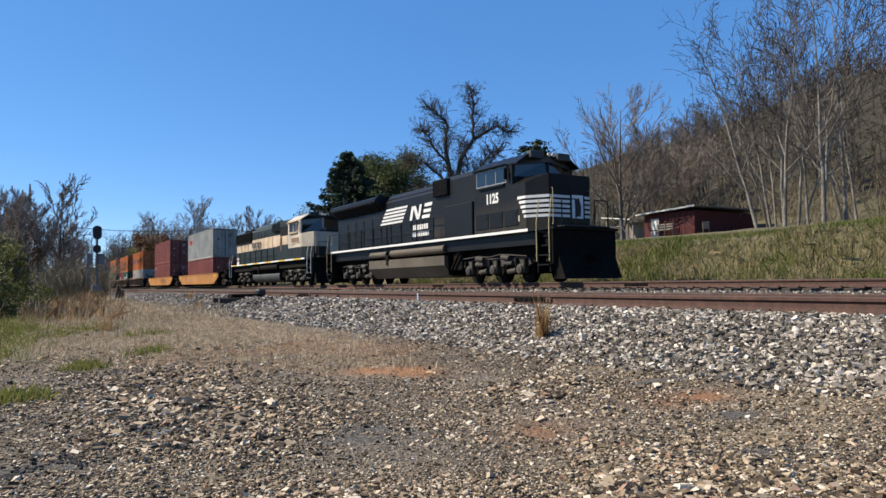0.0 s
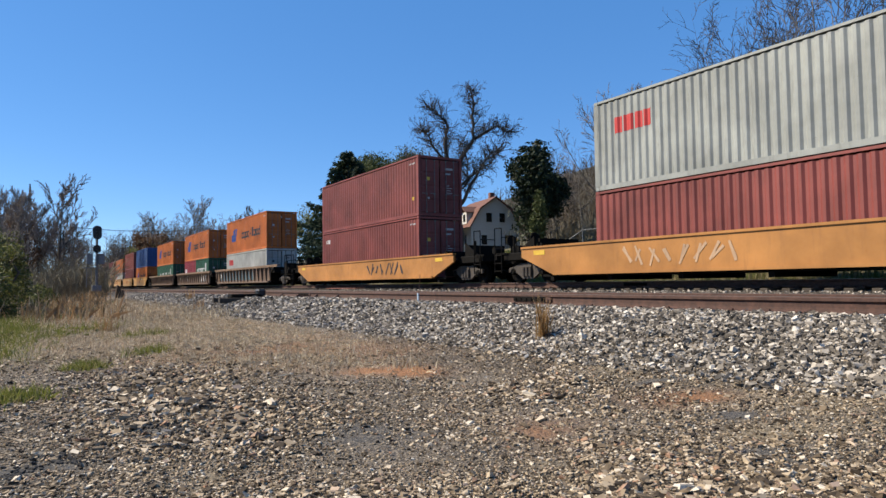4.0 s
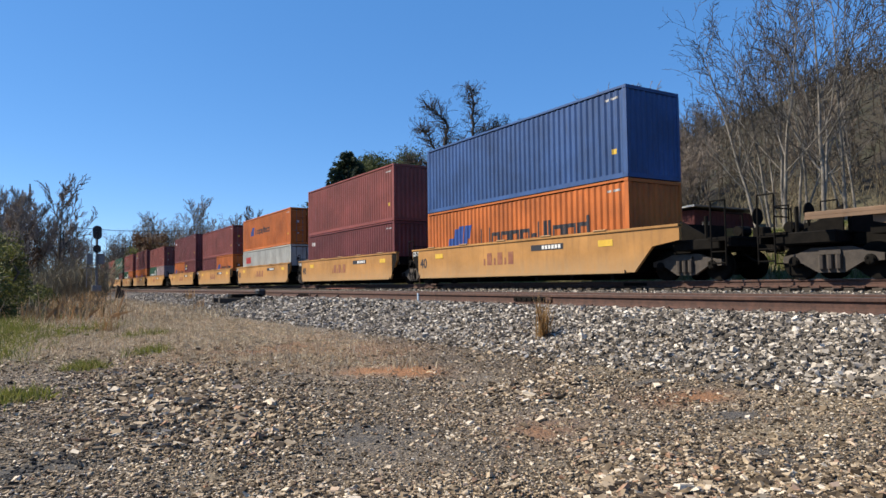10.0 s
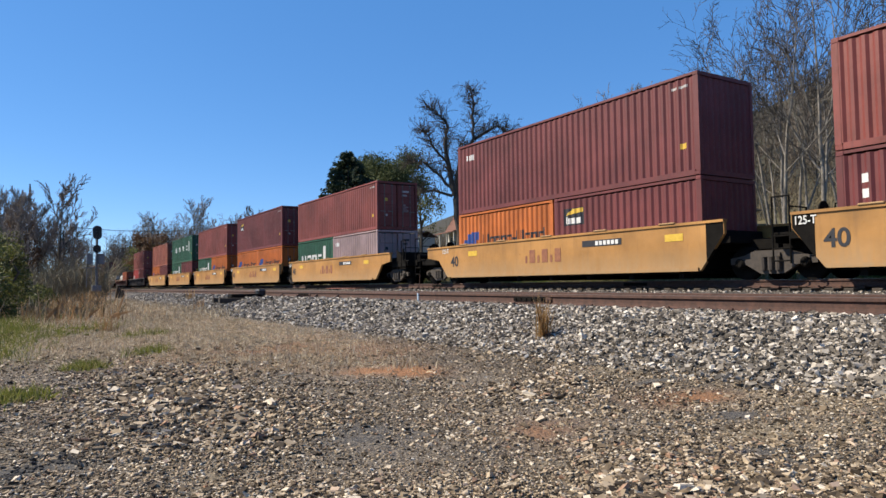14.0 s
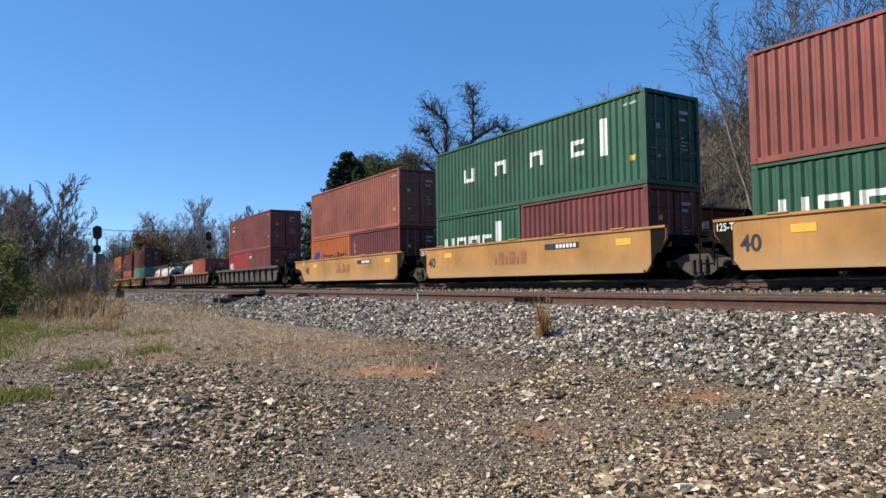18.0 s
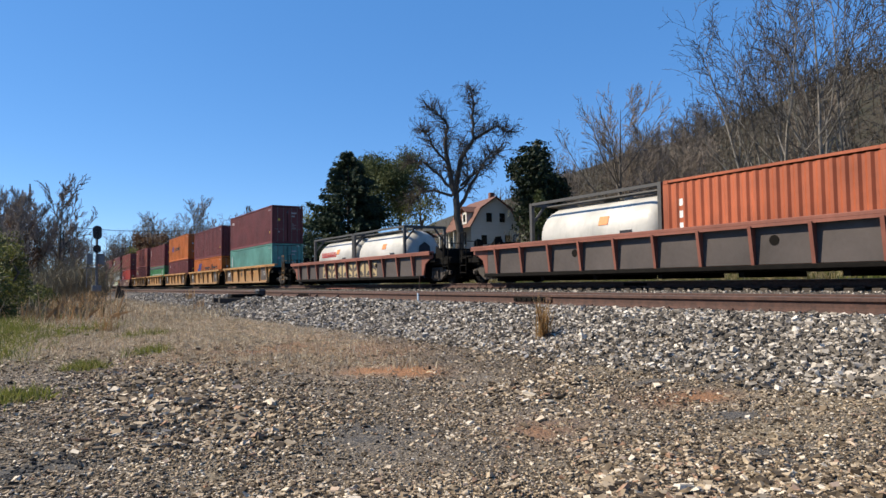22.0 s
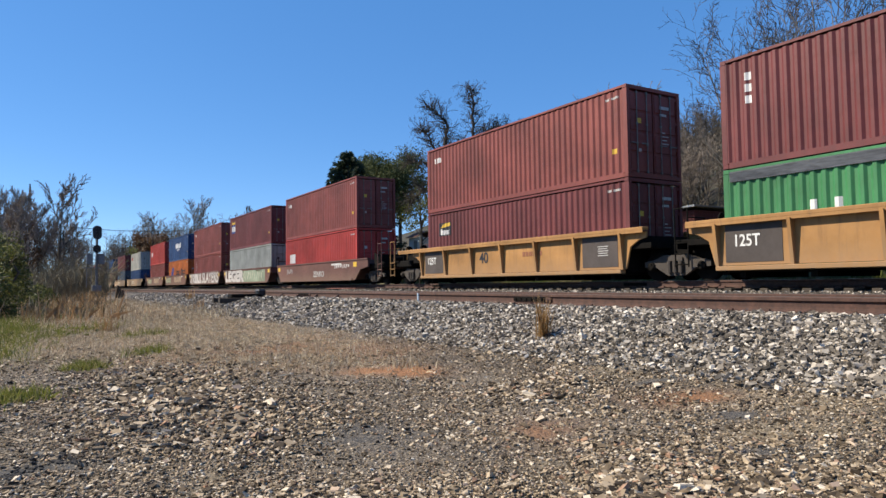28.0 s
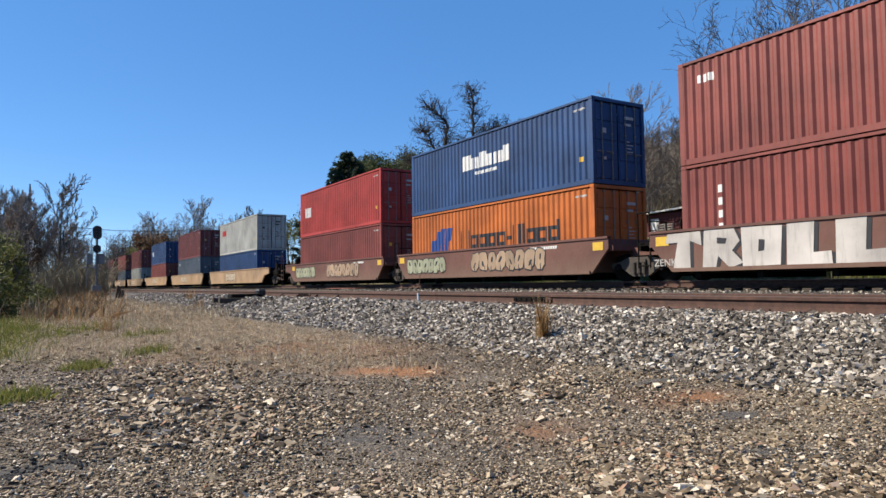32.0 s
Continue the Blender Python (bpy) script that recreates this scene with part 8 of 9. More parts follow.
def grasses():
    rng = np.random.default_rng(9)
    def region(n, x0, x1, y0, y1):
        return np.stack([rng.uniform(x0, x1, n), rng.uniform(y0, y1, n)], -1)
    # bank behind the main track
    p = region(46000, -44, -6, 20.8, 29)
    g = value_noise(p[:, 0], p[:, 1], 0.5, 31) + 0.6 * value_noise(p[:, 0], p[:, 1], 1.4, 32)
    top = p[:, 1] > 25.2
    green = (g > 0.42) | (top & (g > -0.5))
    h = np.where(top, 0.14, 0.30) * rng.uniform(0.5, 1.5, len(p)) * (1 + 0.4 * g)
    blades("bank_grass", "fresh green grass on the bank", p[green], np.clip(h[green], 0.06, 0.7), GRASSGREEN, rng, 0.5, 0.016)
    blades("bank_straw", "dry tangled grass on the bank", p[~green], np.clip(h[~green] * 1.25, 0.08, 0.8), GRASSMIX, rng, 0.7, 0.016)
    q = region(12000, -110, -46, 21, 30)
    blades("bank_grass", "mixed grass along the far ditch", q, rng.uniform(0.15, 0.5, len(q)), GRASSMIX, rng, 0.5, 0.03)
    # left of the lot
    p = np.stack([-5 - 50 * rng.uniform(0, 1, 56000) ** 1.5, rng.uniform(-4, 5.0, 56000)], -1)
    m = ground_masks(p[:, 0], p[:, 1])
    c = value_noise(p[:, 0], p[:, 1], 0.55, 33) + 0.5 * value_noise(p[:, 0], p[:, 1], 1.6, 34)
    keep = rng.uniform(0, 1, len(p)) < np.maximum(m["grass"], 0.8 * smooth(-10, -15, p[:, 0] + p[:, 1]))
    p, c = p[keep], c[keep]
    green = c > 0.75 - 0.5 * smooth(0.8, -0.6, p[:, 1]) - 0.35 * smooth(-18, -28, p[:, 0])
    tall = 0.07 + 0.26 * smooth(-14, -26, p[:, 0]) * smooth(3.5, 1.0, p[:, 1])
    blades("lot_grass", "green weeds and grass at the edge of the lot", p[green], tall[green] * rng.uniform(0.5, 1.4, green.sum()), FRESHGRASS, rng, 0.5, 0.010)
    blades("lot_straw", "dry bent grass at the edge of the lot", p[~green], 0.8 * tall[~green] * rng.uniform(0.5, 1.5, (~green).sum()), STRAW, rng, 1.6, 0.007)
    q = region(9000, -52, -20, 2.6, 5.5)
    blades("lot_straw", "dry bent grass beside the ballast", q, rng.uniform(0.05, 0.22, len(q)), STRAW, rng, 1.2, 0.012)
    # fresh grass in the hollow beside the lot, and in low patches on the gravel
    q = np.stack([-6 - 26 * rng.uniform(0, 1, 60000) ** 1.2, rng.uniform(-3.0, 3.0, 60000)], -1)
    keep = rng.uniform(0, 1, len(q)) < 0.9 * ground_masks(q[:, 0], q[:, 1])["grass"] ** 1.3
    q = q[keep]
    blades("hollow_grass", "fresh green grass in the hollow beside the lot", q, (0.05 + 0.15 * smooth(-9, -20, q[:, 0])) * rng.uniform(0.3, 1.7, len(q)), FRESHGRASS, rng, 0.9, 0.007)
    for u, v, a, b in PATCHES["green"][:4]:
        c = np.stack([rng.normal(u, 0.75 * a, 900), rng.normal(v, 0.6 * b, 900)], -1)
        c = c[rng.uniform(0, 1, 900) < 0.55 + 0.9 * value_noise(c[:, 0], c[:, 1], 5.0, 41)]
        q = np.stack([ACROSS.x * c[:, 0] + AHEAD.x * c[:, 1], ACROSS.y * c[:, 0] + AHEAD.y * c[:, 1]], -1)
        blades("grass_tuft", "low patch of fresh green grass on the gravel", q, rng.uniform(0.03, 0.15, len(q)), FRESHGRASS, rng, 0.8, 0.006)
    # straw lying on the lot
    p = np.stack([-4 - 20 * rng.uniform(0, 1, 60000) ** 1.3, rng.uniform(-1, 5.4, 60000)], -1)
    m = ground_masks(p[:, 0], p[:, 1])
    p = p[rng.uniform(0, 1, len(p)) < 0.9 * m["straw"] * (1 - 0.6 * m["grass"])]
    blades("straw_litter", "dead flattened grass on the lot", p, rng.uniform(0.035, 0.10, len(p)), STRAW, rng, 1.9, 0.0045, 0.02)
    # tall dry sedge
    p = np.concatenate([rng.normal(0, 1, (n, 2)) * s + c for c, s, n in (((-35.0, 1.3), (0.9, 0.35), 380), ((-41.6, 2.9), (1.3, 0.3), 420), ((-31.0, -0.3), (1.6, 0.6), 160), ((-48, 3.2), (3.0, 0.8), 260), ((-26.5, 2.2), (1.4, 0.7), 90), ((-23.5, 0.6), (1.5, 0.8), 80))])
    blades("dry_sedge", "tall orange-tan dry grass beside the near track", p, rng.uniform(0.25, 1.2, len(p)), SEDGE, rng, 0.5, 0.009)
    for k, (x, y, n, hh, s, mat, lab) in enumerate(((-6.95, 5.82, 70, 0.58, 0.04, ORANGEGRASS, "single tuft of orange dry grass in the ballast"), (-32.8, 6.4, 60, 0.5, 0.08, ORANGEGRASS, "single tuft of orange dry grass in the ballast"),
                                                   (-17.0, 1.55, 60, 0.45, 0.10, SEDGE, "tuft of orange dry grass by the lot"), (-6.9, 3.75, 120, 0.10, 0.12, STRAW, "dead grass tuft on the gravel"), (-26.0, 5.4, 50, 0.4, 0.1, SEDGE, "tuft of orange dry grass by the ballast"))):
        c = np.stack([rng.normal(x, s, n), rng.normal(y, s, n)], -1)
        blades("grass_tuft", lab, c, rng.uniform(0.5, 1.2, n) * hh, mat, rng, 0.35, 0.006)["kind"] = "stuff"


grasses()


def bushes():
    for i, (x, y, h, sz, mat, n) in enumerate(((-27.5, -0.95, 2.0, (1.1, 0.8, 1.0), HEDGE, 2600), (-34.0, -0.9, 3.4, (1.6, 1.2, 1.6), HEDGE, 4200), (-43.0, -1.2, 4.6, (2.2, 1.6, 2.2), HEDGE, 5200), (-38.0, 0.5, 1.3, (1.4, 0.8, 0.7), HEDGE, 2200))):
        leaf_tree("shrub", "yellow-green leafy shrub in the thicket", x, y, h, sz, mat, n, 40 + i, 0.07, 0.1, 0.15, 22, "shrub")


bushes()


# ---- buildings ----
# the red is deepened to carry the shade on the shed's walls
BARN = simple("shaded_barn_red", (0.055, 0.008, 0.008), (0.11, 0.017, 0.015), 2.5, 0.85, 0.3, 0.0, (3, 3, 0.4))
SIDING_WHITE = simple("white_siding", (0.60, 0.59, 0.55), (0.74, 0.73, 0.69), 1.5, 0.75, 0.15, 0.0, (0.3, 0.3, 6))
SHINGLE = simple("brown_shingles", (0.12, 0.055, 0.042), (0.24, 0.115, 0.085), 5, 0.9, 0.4)
TIN = simple("weathered_tin_roof", (0.13, 0.12, 0.115), (0.26, 0.245, 0.235), 1.4, 0.6, 0.2, 0.3)
GREYWOOD = simple("grey_timber", (0.16, 0.14, 0.12), (0.34, 0.31, 0.28), 3, 0.9, 0.4, 0.0, (1, 1, 5))
DARKVOID = simple("dark_glass", (0.012, 0.013, 0.015), (0.02, 0.022, 0.026), 2, 0.15, 0.0)


def shed():
    x0, y0 = -36.0, 46.2
    z = 4.35
    s = thing("shed", "low red board-sided shed with a lean-to tin roof on the bank", "shed", at=pose(x0, y0, z))
    w, d, h1, h2 = 5.2, 8.0, 2.35, 2.75
    part("wall", Shape().box(-w / 2, d / 2, h1 / 2, w, d, h1), BARN, s)
    bm = shared(("board",), lambda: Shape().box(0, 0, h1 / 2, 0.235, 0.03, h1, 0.006), BARN)
    for i in range(21):
        part("board", bm, None, s, at=pose(-0.125 - i * 0.25, -0.017 - 0.006 * (i % 2), 0))
    for i in range(32):
        part("board", bm, None, s, at=pose(0.017 + 0.006 * (i % 2), 0.125 + i * 0.25, 0, 0, 0, 90))
    part("roof", Shape().slab([(-w - 0.5, h1), (0.45, h1 + 0.25), (0.45, h1 + 0.36), (-w - 0.5, h1 + 0.11)], -0.55, d + 0.5, "y"), TIN, s)
    part("fascia", Shape().slab([(-w - 0.52, h1 - 0.02), (0.47, h1 + 0.23), (0.47, h1 + 0.37), (-w - 0.52, h1 + 0.12)], -0.60, -0.555, "y"), SIDING_WHITE, s)
    dr = part("door", Shape().box(-4.05, -0.06, 0.98, 0.85, 0.05, 1.95, 0.01), SIDING_WHITE, s, "white painted door with cross brace")
    part("brace", Shape().slab([(-4.42, 0.15), (-4.32, 0.1), (-3.68, 0.8), (-3.74, 0.9)], -0.10, -0.086, "y").box(-4.05, -0.093, 0.95, 0.8, 0.014, 0.08), BARN, dr)
    b = thing("bench", "weathered grey wooden bench leaning against the shed", "bench", at=pose(x0 - 2.6, y0 - 0.7, zat(x0 - 2.6, y0 - 0.7) + 0.02))
    for k in range(3):
        part("slat", Shape().box(0, 0.25, 0.55 + 0.2 * k, 1.7, 0.03, 0.1), GREYWOOD, b)
    for sx in (-0.75, 0, 0.75):
        part("leg", Shape().box(sx, 0.2, 0.5, 0.07, 0.07, 1.0), GREYWOOD, b)
    part("seat", Shape().box(0, 0.0, 0.45, 1.7, 0.4, 0.04), GREYWOOD, b)
    c = thing("lawn_chair", "grey folding chair beside the shed corner", "chair", at=pose(x0 + 0.9, y0 + 0.2, zat(x0 + 0.9, y0 + 0.2), 0, 0, 50))
    part("backrest", Shape().box(0, 0.2, 0.65, 0.5, 0.04, 0.5, 0.0, Matrix.Rotation(0.3, 4, "X")), GREYWOOD, c)
    part("seat", Shape().box(0, 0, 0.38, 0.5, 0.45, 0.04), GREYWOOD, c)
    for sx in (-0.22, 0.22):
        part("leg", Shape().tube((sx, -0.2, 0), (sx, 0.25, 0.9), 0.018, n=5), GREYWOOD, c)
        part("leg", Shape().tube((sx, 0.25, 0), (sx, -0.2, 0.4), 0.018, n=5), GREYWOOD, c)
    cp = thing("carport", "small grey open carport with white roof edge near the shed", "carport", at=pose(-43.6, 46.0, zat(-43.6, 46)))
    part("roof", Shape().slab([(-2.2, 2.2), (1.4, 1.75), (1.4, 1.85), (-2.2, 2.3)], -0.5, 3, "y"), SIDING_WHITE, cp)
    for dx in (-2, 1.2):
        for dy in (0, 2.6):
            part("post", Shape().box(dx, dy, 1.05, 0.1, 0.1, 2.1), GREYWOOD, cp)
    part("wall", Shape().box(-0.4, 2.8, 1.0, 3.4, 0.08, 1.8), GREYWOOD, cp)


def house():
    x, y = -73.0, 51.0
    z = zat(x, y) - 0.2
    h = thing("house", "white house with brown gambrel roof and brick chimney behind trees", "house", at=pose(x, y, z, 0, 0, -12))
    L, D = 8.5, 6.6
    part("wall", Shape().box(0, 0, 1.6, L, D, 3.2), SIDING_WHITE, h)
    gable = [(-D / 2, 3.2), (D / 2, 3.2), (D / 2 - 1.15, 5.4), (0, 6.9), (-D / 2 + 1.15, 5.4)]
    part("gable", Shape().slab(gable, -L / 2, L / 2), SIDING_WHITE, h)
    o = 0.12
    rp = [(-D / 2 - 0.35, 3.05), (-D / 2 + 1.1, 5.48), (0, 7.02), (D / 2 - 1.1, 5.48), (D / 2 + 0.35, 3.05), (D / 2 + 0.18, 3.05), (D / 2 - 1.2, 5.34), (0, 6.86), (-D / 2 + 1.2, 5.34), (-D / 2 - 0.18, 3.05)]
    part("roof", Shape().slab(rp, -L / 2 - 0.3, L / 2 + 0.35), SHINGLE, h)
    part("chimney", Shape().box(2.4, 0.3, 7.1, 0.6, 0.6, 1.2, 0.02), simple("old_brick", (0.16, 0.065, 0.05), (0.28, 0.14, 0.11), 6, 0.9, 0.4), h)
    dm = part("dormer", Shape().box(2.2, -2.6, 4.35, 1.5, 1.6, 1.5), SIDING_WHITE, h)
    part("dormer_roof", Shape().slab([(1.2, 5.0), (2.2, 5.75), (3.2, 5.0), (3.2, 5.1), (2.2, 5.87), (1.2, 5.1)], -3.75, -1.6, "y"), SHINGLE, dm)
    part("pane", Shape().box(2.2, -3.42, 4.35, 0.7, 0.04, 0.9), DARKVOID, dm)
    for zz, yy in ((4.3, 0.9), (4.3, -0.9), (1.5, 1.6), (1.5, -1.6)):
        w = part("window", Shape().box(L / 2 + 0.03, yy, zz, 0.08, 0.95, 1.35, 0.01), SIDING_WHITE, h)
        part("pane", Shape().box(L / 2 + 0.075, yy, zz, 0.02, 0.75, 1.15), DARKVOID, w)
    for xx in (-2.6, 0.0, 2.4):
        w = part("window", Shape().box(xx, -D / 2 - 0.03, 1.6, 0.95, 0.08, 1.35, 0.01), SIDING_WHITE, h)
        part("pane", Shape().box(xx, -D / 2 - 0.075, 1.6, 0.75, 0.02, 1.15), DARKVOID, w)
    part("porch_roof", Shape().slab([(-D / 2 - 2.4, 2.5), (-D / 2, 3.1), (-D / 2, 3.2), (-D / 2 - 2.4, 2.62)], -L / 2, L / 2), SHINGLE, h)
    for i in range(4):
        part("post", Shape().box(-L / 2 + 0.3 + i * (L - 0.6) / 3, -D / 2 - 2.2, 1.25, 0.14, 0.14, 2.5), SIDING_WHITE, h)
    g = thing("outbuilding", "small white outbuilding beside the house", "shed", at=pose(-72.5, 41.5, zat(-72.5, 41.5)))
    part("wall", Shape().box(0, 0, 1.1, 2.6, 2.2, 2.2), SIDING_WHITE, g)
    part("roof", Shape().slab([(-1.5, 2.2), (0, 2.9), (1.5, 2.2), (1.5, 2.3), (0, 3.02), (-1.5, 2.3)], -1.3, 1.3, "x"), SHINGLE, g)
    part("door", Shape().box(0.4, -1.12, 0.95, 0.8, 0.04, 1.8), GREYWOOD, g)


shed()
house()


# ---- signals, poles, wires and track gear ----
GALV = simple("galvanised_steel", (0.14, 0.145, 0.15), (0.24, 0.245, 0.25), 4, 0.55, 0.1, 0.3)
SIGBLACK = simple("signal_black", (0.008, 0.008, 0.009), (0.02, 0.02, 0.022), 4, 0.5, 0.1)


def signal(x, y, base, top):
    s = thing("railway_signal", "black two-headed railway signal on a galvanised mast with ladder", "signal", "signals by the track", at=pose(x, y, base))
    h = top - base
    part("mast", Shape().tube((0, 0, -0.3), (0, 0, h - 0.6), 0.10, n=10), GALV, s)
    part("base_box", Shape().box(0, 0, 0.1, 0.7, 0.7, 0.5, 0.03), GALV, s)
    ld = Shape()
    for dy in (-0.75, -0.40):
        ld.tube((-0.1, dy, 0.2), (-0.1, dy, h - 1.2), 0.03, n=5)
    for k in range(16):
        ld.tube((-0.1, -0.75, 0.5 + k * (h - 2.3) / 16), (-0.1, -0.40, 0.5 + k * (h - 2.3) / 16), 0.02, n=4)
    part("ladder", ld, GALV, s)
    part("platform", Shape().box(0.0, -0.35, h - 3.6, 0.7, 1.3, 0.06), GALV, s)
    for zz, r in ((h - 0.6, 0.42), (h - 2.0, 0.36)):
        hd = part("signal_head", Shape().box(0.12, 0, zz, 0.16, 0.5, 0.85 if r > 0.4 else 0.6, 0.03), SIGBLACK, s)
        out = [(r * 0.85 * math.cos(a), zz + (0.24 if r > 0.4 else 0.04) * (1 if math.sin(a) > 0 else -1) + r * 0.85 * math.sin(a)) for a in [i * math.pi / 12 for i in range(24)]]
        part("backplate", Shape().slab(out, 0.22, 0.25), SIGBLACK, hd)
        for dz in ((-0.27, 0, 0.27) if r > 0.4 else (-0.13, 0.13)):
            part("lens", Shape().lathe([(0.255, 0.10), (0.40, 0.11), (0.40, 0.09), (0.28, 0.08)], "x", 14, (0, 0, zz + dz)), SIGBLACK, hd)
    cab = Shape().box(0.0, -0.55, 2.6, 0.35, 0.5, 0.9, 0.03).box(0.0, 0.35, 2.6, 0.35, 0.5, 0.9, 0.03)
    part("relay_box", cab, GALV, s)


signal(-64.6, 5.0, 0.85, 6.3)
signal(-93.8, 20.6, 0.6, 8.3)


def pole(x, y, h, arms, label):
    p = thing("utility_pole", label, "utility pole", "utility poles", at=pose(x, y, zat(x, y)))
    part("pole", Shape().tube((0, 0, -0.5), (0, 0, h), 0.17, 0.11, 10), DARKBARK, p)
    for k in range(arms):
        part("crossarm", Shape().box(0, 0, h - 0.5 - 0.8 * k, 0.12, 2.2, 0.12), DARKBARK, p)
        for dy in (-0.95, -0.5, 0.5, 0.95):
            part("insulator", Shape().lathe([(0, 0.04), (0.05, 0.06), (0.14, 0.05), (0.18, 0.02)], "z", 8, (0, dy, h - 0.44 - 0.8 * k)), GALV, p)
    return p


pole(-140.8, 0.1, 20.0, 0, "tall dark wooden utility pole in the thicket")
pole(-131.9, 5.1, 10.6, 1, "dark wooden utility pole beside the track")
pole(-134.0, 0.9, 14.5, 0, "dark wooden utility pole in the thicket")
pole(-138.0, 40.0, 10.5, 0, "wooden utility pole beyond the track")
wr = Wood()
for dy, dz in ((0, 0), (0.6, -0.1)):
    a, b = Vector((-131.9, 5.1 + dy, 11.6 + dz)), Vector((-138.0, 40.0 + dy, 14.0 + dz))
    pts = [a.lerp(b, i / 12) - Vector((0, 0, 1.3 * (1 - (2 * i / 12 - 1) ** 2))) for i in range(13)]
    wr.limb(pts, [0.03] * 13, 4)
    c = Vector((-134.0, -60.0, 12.5 + dz))
    pts = [a.lerp(c, i / 12) - Vector((0, 0, 1.5 * (1 - (2 * i / 12 - 1) ** 2))) for i in range(13)]
    wr.limb(pts, [0.03] * 13, 4)
tagged(new("overhead_wire", wr.mesh("overhead_wire", SIGBLACK)), "dark overhead wires crossing above the track", "wire")


def propane():
    t = thing("gas_tank", "white horizontal gas tank on small feet beside the track", "tank", at=pose(-114.0, 2.2, zat(-114, 2.2) + 0.3))
    part("tank", Shape().lathe([(-1.6, 0.1), (-1.5, 0.4), (-1.2, 0.62), (1.2, 0.62), (1.5, 0.4), (1.6, 0.1)], "y", 20, (0, 0, 0.8)), SIDING_WHITE, t, smooth=True)
    for dy in (-0.9, 0.9):
        part("foot", Shape().box(0, dy, -0.05, 0.7, 0.2, 0.6), GALV, t)
    part("dome", Shape().lathe([(1.38, 0.22), (1.6, 0.2), (1.66, 0.1)], "z", 12), SIDING_WHITE, t)
    b = thing("equipment_cabinet", "pale grey trackside equipment cabinet", "cabinet", at=pose(-118.0, 4.6, zat(-118, 4.6)))
    part("body", Shape().box(0, 0, 0.9, 1.4, 1.8, 1.8, 0.03), GALV, b)
    part("roof", Shape().box(0, 0, 1.84, 1.6, 2.0, 0.08, 0.02), GALV, b)


propane()


def switch_gear():
    m = thing("switch_machine", "low dark switch machine box beside the near track", "switch machine", at=pose(-25.6, 7.25, 0.56, 0, 0, 0))
    part("body", Shape().box(0, -0.30, 0.06, 0.62, 1.1, 0.16, 0.03), DARK, m)
    part("motor_cover", Shape().box(0.0, 0.30, 0.17, 0.42, 0.32, 0.28, 0.06), SIGBLACK, m)
    part("rod", Shape().tube((0, 0.5, 0.02), (0, 2.2, 0.02), 0.03, n=6), DARK, m)
    for k, (x, y) in enumerate(((-25.1, 7.5), (-26.1, 7.5))):
        t = thing("long_tie", "long dark switch tie under the machine", "railway tie", at=pose(x, y, 0.50))
        part("beam", Shape().box(0, -0.3, -0.03, 0.22, 2.6, 0.18, 0.012), TIE, t)
    for k in range(4):
        b = thing("rail_brace", "rusty rail brace on the near track", "rail brace", "rail braces", at=pose(-18.6 - 1.7 * k, SIDING_Y - GAUGE / 2 - 0.17, SIDING - 0.17))
        part("plate", Shape().box(0, 0, 0, 0.18, 0.2, 0.03), RUST, b)
        part("clip", Shape().slab([(-0.07, 0.015), (0.08, 0.015), (0.08, 0.09), (0.04, 0.09)], -0.03, 0.03, "x"), RUST, b)
    f = thing("frog_plate", "reddish steel plate on the turnout", "track plate", at=pose(-33.0, 14.2, 0.80, 0, 0, 4))
    part("plate", Shape().box(0, 0, 0, 3.4, 0.5, 0.03, 0.006), CHORD, f)
    s = thing("rail_stub", "dark upright rail posts leaning by the ballast", "post", at=pose(-52.5, 5.3, zat(-52.5, 5.3), 0, 0, 20))
    for k in range(3):
        part("post", Shape().box(0.25 * k, 0.12 * k, 0.45 - 0.1 * k, 0.12, 0.14, 1.1 - 0.25 * k, 0.0, Matrix.Rotation(0.25 - 0.2 * k, 4, "Y")), TIE, s)
    w = thing("wire_stake", "thin rusty stake with a pale blue ribbon by the rail", "stake", at=pose(-13.3, 7.5, 0.57))
    part("stake", Shape().tube((0, 0, -0.1), (0, 0.05, 0.62), 0.007, n=5), RUST, w)
    part("ribbon", Shape().box(0.01, -0.01, 0.13, 0.06, 0.02, 0.16), simple("blue_ribbon", (0.25, 0.36, 0.50), (0.45, 0.55, 0.65), 9, 0.6, 0.1), w)
    g = thing("pipe_railing", "pale grey pipe railing on the bank", "railing", at=pose(-31.3, 29.0, zat(-31.3, 29.0), 0, 0, 17))
    part("rail", Shape().path([(-1.0, 0, 0.2), (0.4, 0, 1.0), (3.0, 0, 1.05), (3.6, 0, 0.2)], 0.03, 6), GALV, g)
    for dx in (0.4, 1.7, 3.0):
        part("post", Shape().tube((dx, 0, -0.2), (dx, 0, 1.02), 0.03, n=6), GALV, g)


switch_gear()


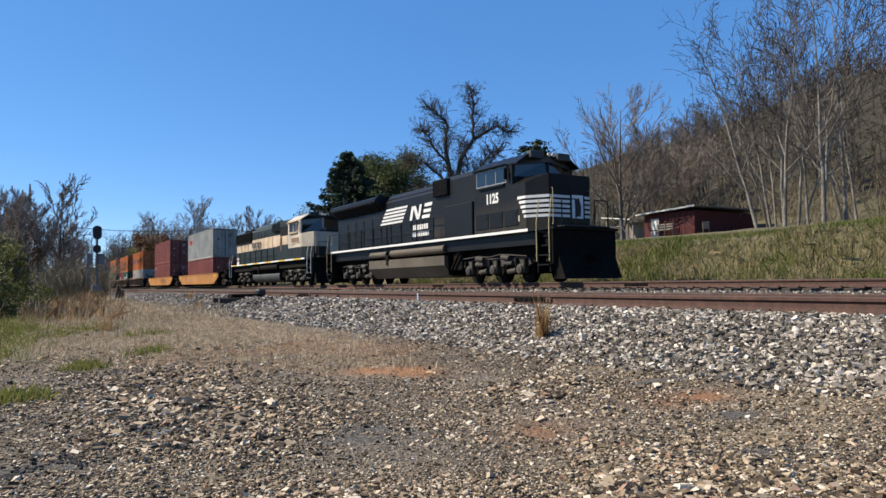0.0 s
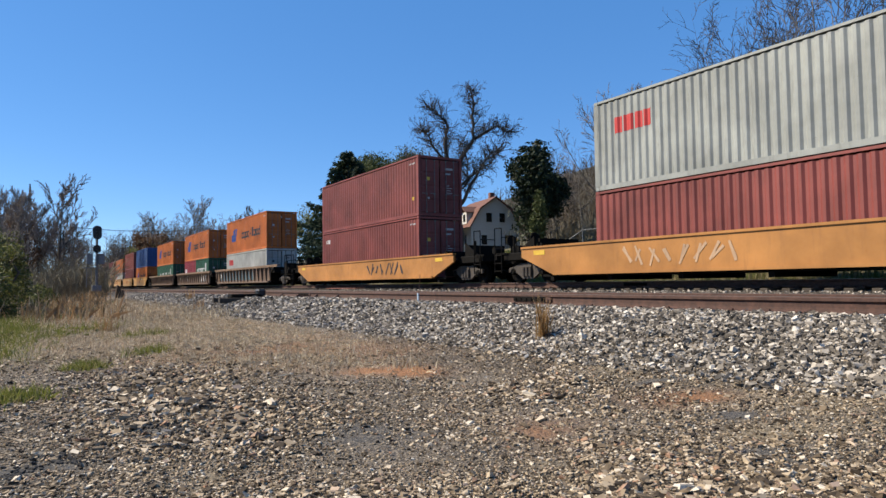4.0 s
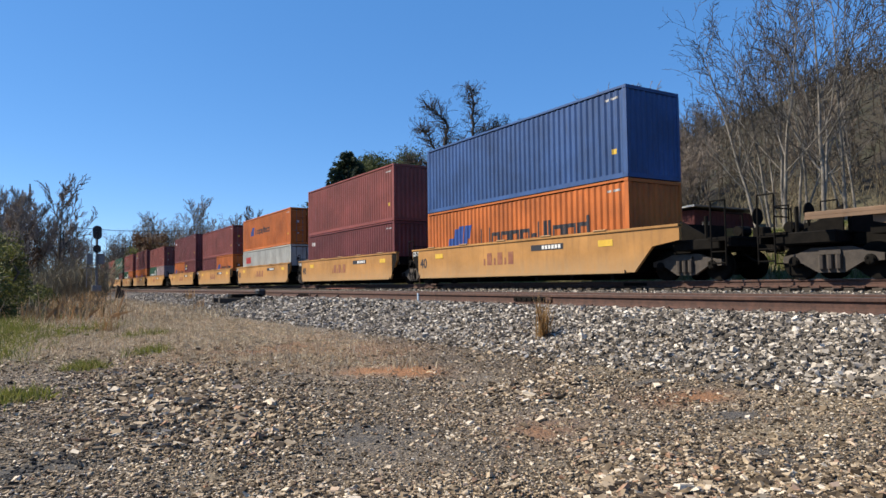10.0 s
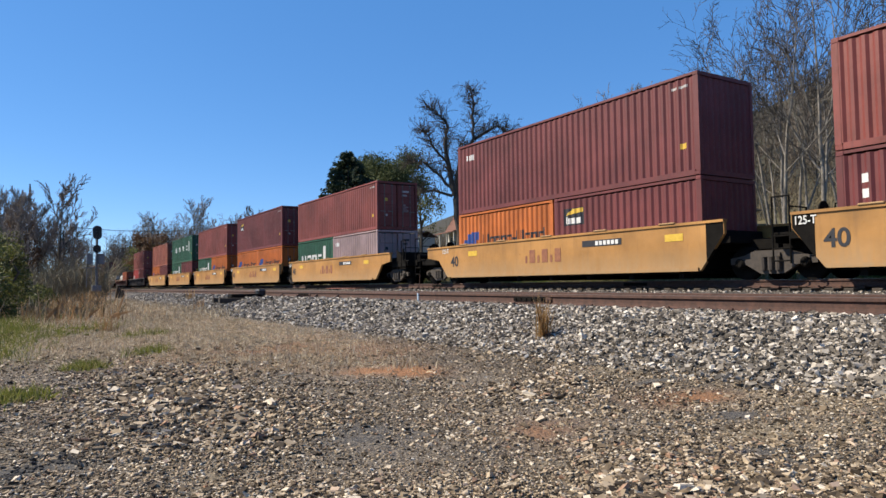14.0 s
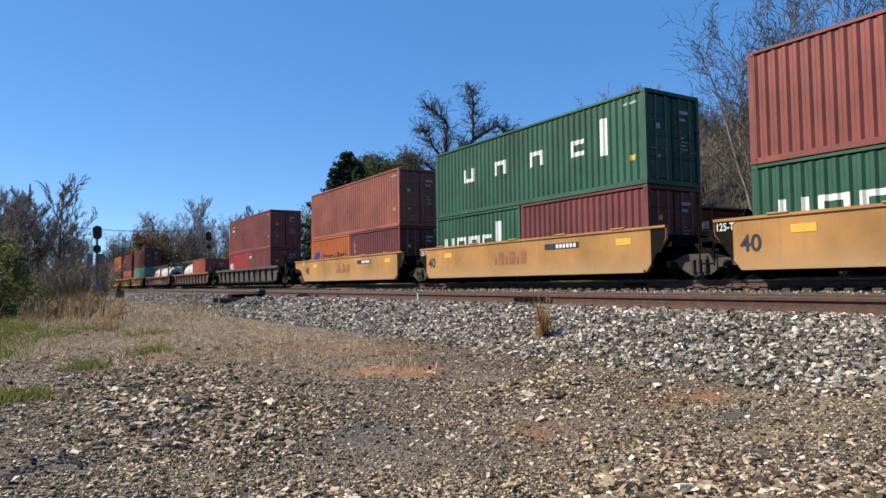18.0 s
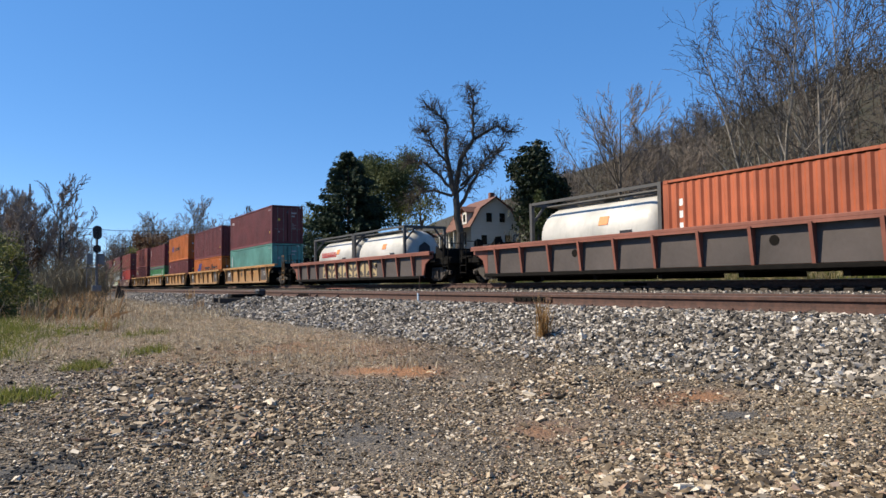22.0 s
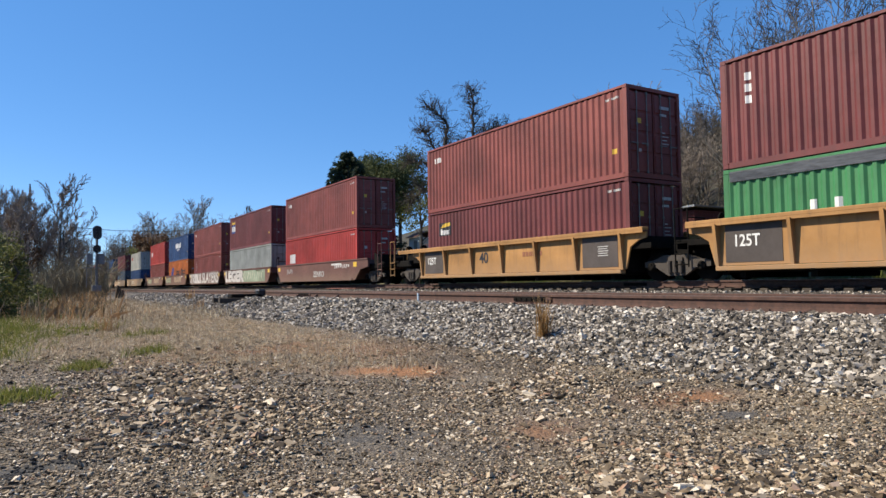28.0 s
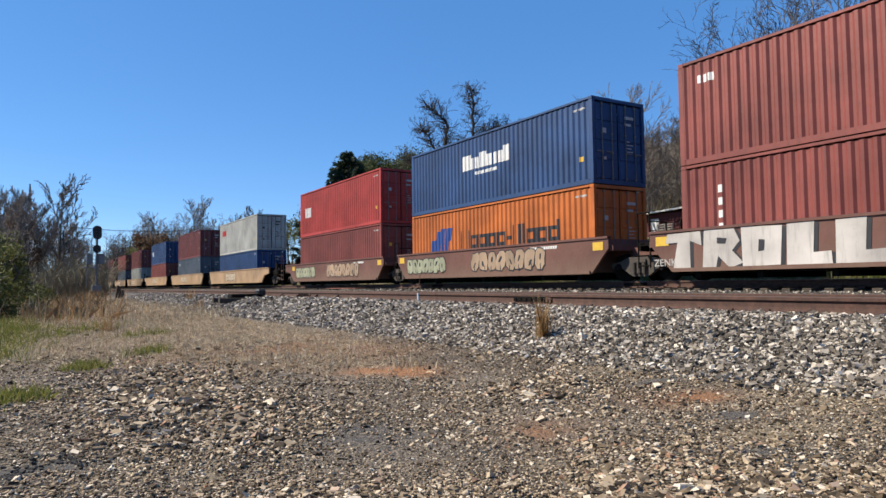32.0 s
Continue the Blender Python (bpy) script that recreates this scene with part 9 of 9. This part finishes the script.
def lumps():
    rng = random.Random(3)
    asphalt = simple("old_asphalt", (0.030, 0.028, 0.026), (0.085, 0.078, 0.070), 20, 0.95, 0.8)
    for x, y, s in ((-5.15, 0.78, 0.10), (-4.95, 0.88, 0.09), (-4.5, 0.18, 0.10), (-4.3, 0.02, 0.10), (-4.4, 0.3, 0.08), (-4.2, -0.08, 0.08)):
        t = thing("asphalt_lump", "dark broken lump of old asphalt on the gravel", "asphalt lump", "asphalt lumps", at=pose(x, y, zat(x, y) + 0.004))
        for k in range(26):
            a = Matrix.Translation((rng.gauss(0, s * 0.9), rng.gauss(0, s * 0.6), 0.0)) @ Euler((rng.gauss(0, 0.35), rng.gauss(0, 0.35), rng.uniform(0, 6))).to_matrix().to_4x4()
            w = s * rng.uniform(0.16, 0.42)
            part("chunk", Shape().box(0, 0, 0, w, w * 0.8, w * 0.42, w * 0.12, a), asphalt, t)


def joint_bars():
    bm = Shape().box(0, 0, 0, 0.9, 0.03, 0.085, 0.006)
    for i in range(6):
        bm.tube((-0.375 + 0.15 * i, -0.015, 0), (-0.375 + 0.15 * i, -0.035, 0), 0.016, n=6)
    bm = bm.mesh("bar", RUST)
    for x in (-9.6, -21.5):
        j = thing("rail_joint", "bolted rust-brown joint bar on the near rail", "rail joint", "rail joints", at=pose(x, SIDING_Y - GAUGE / 2 - 0.037 - 0.026, SIDING - 0.10))
        part("bar", bm, None, j)


lumps()
joint_bars()


def motions():
    """The train runs straight through at an even speed; its wheels roll."""
    for ob, q, z in MOVING:
        walk(ob, [(t, pose(q + SPEED * t, TRACK_Y, RAIL + z)) for t in (0, 16, 32)])
    steps = 32 * FPS
    for ax, sets in SPIN.items():
        first = sets[0]
        rows = [(i / FPS, pose(ax, 0, WHEEL_R, 0, math.degrees(SPEED * i / FPS / WHEEL_R) % 360, 0)) for i in range(steps + 1)]
        walk(first, rows)
        for w in sets[1:]:
            w.rotation_mode = "QUATERNION"
            w.animation_data_create()
            w.animation_data.action = first.animation_data.action
            w.animation_data.action_slot = first.animation_data.action_slot


motions()
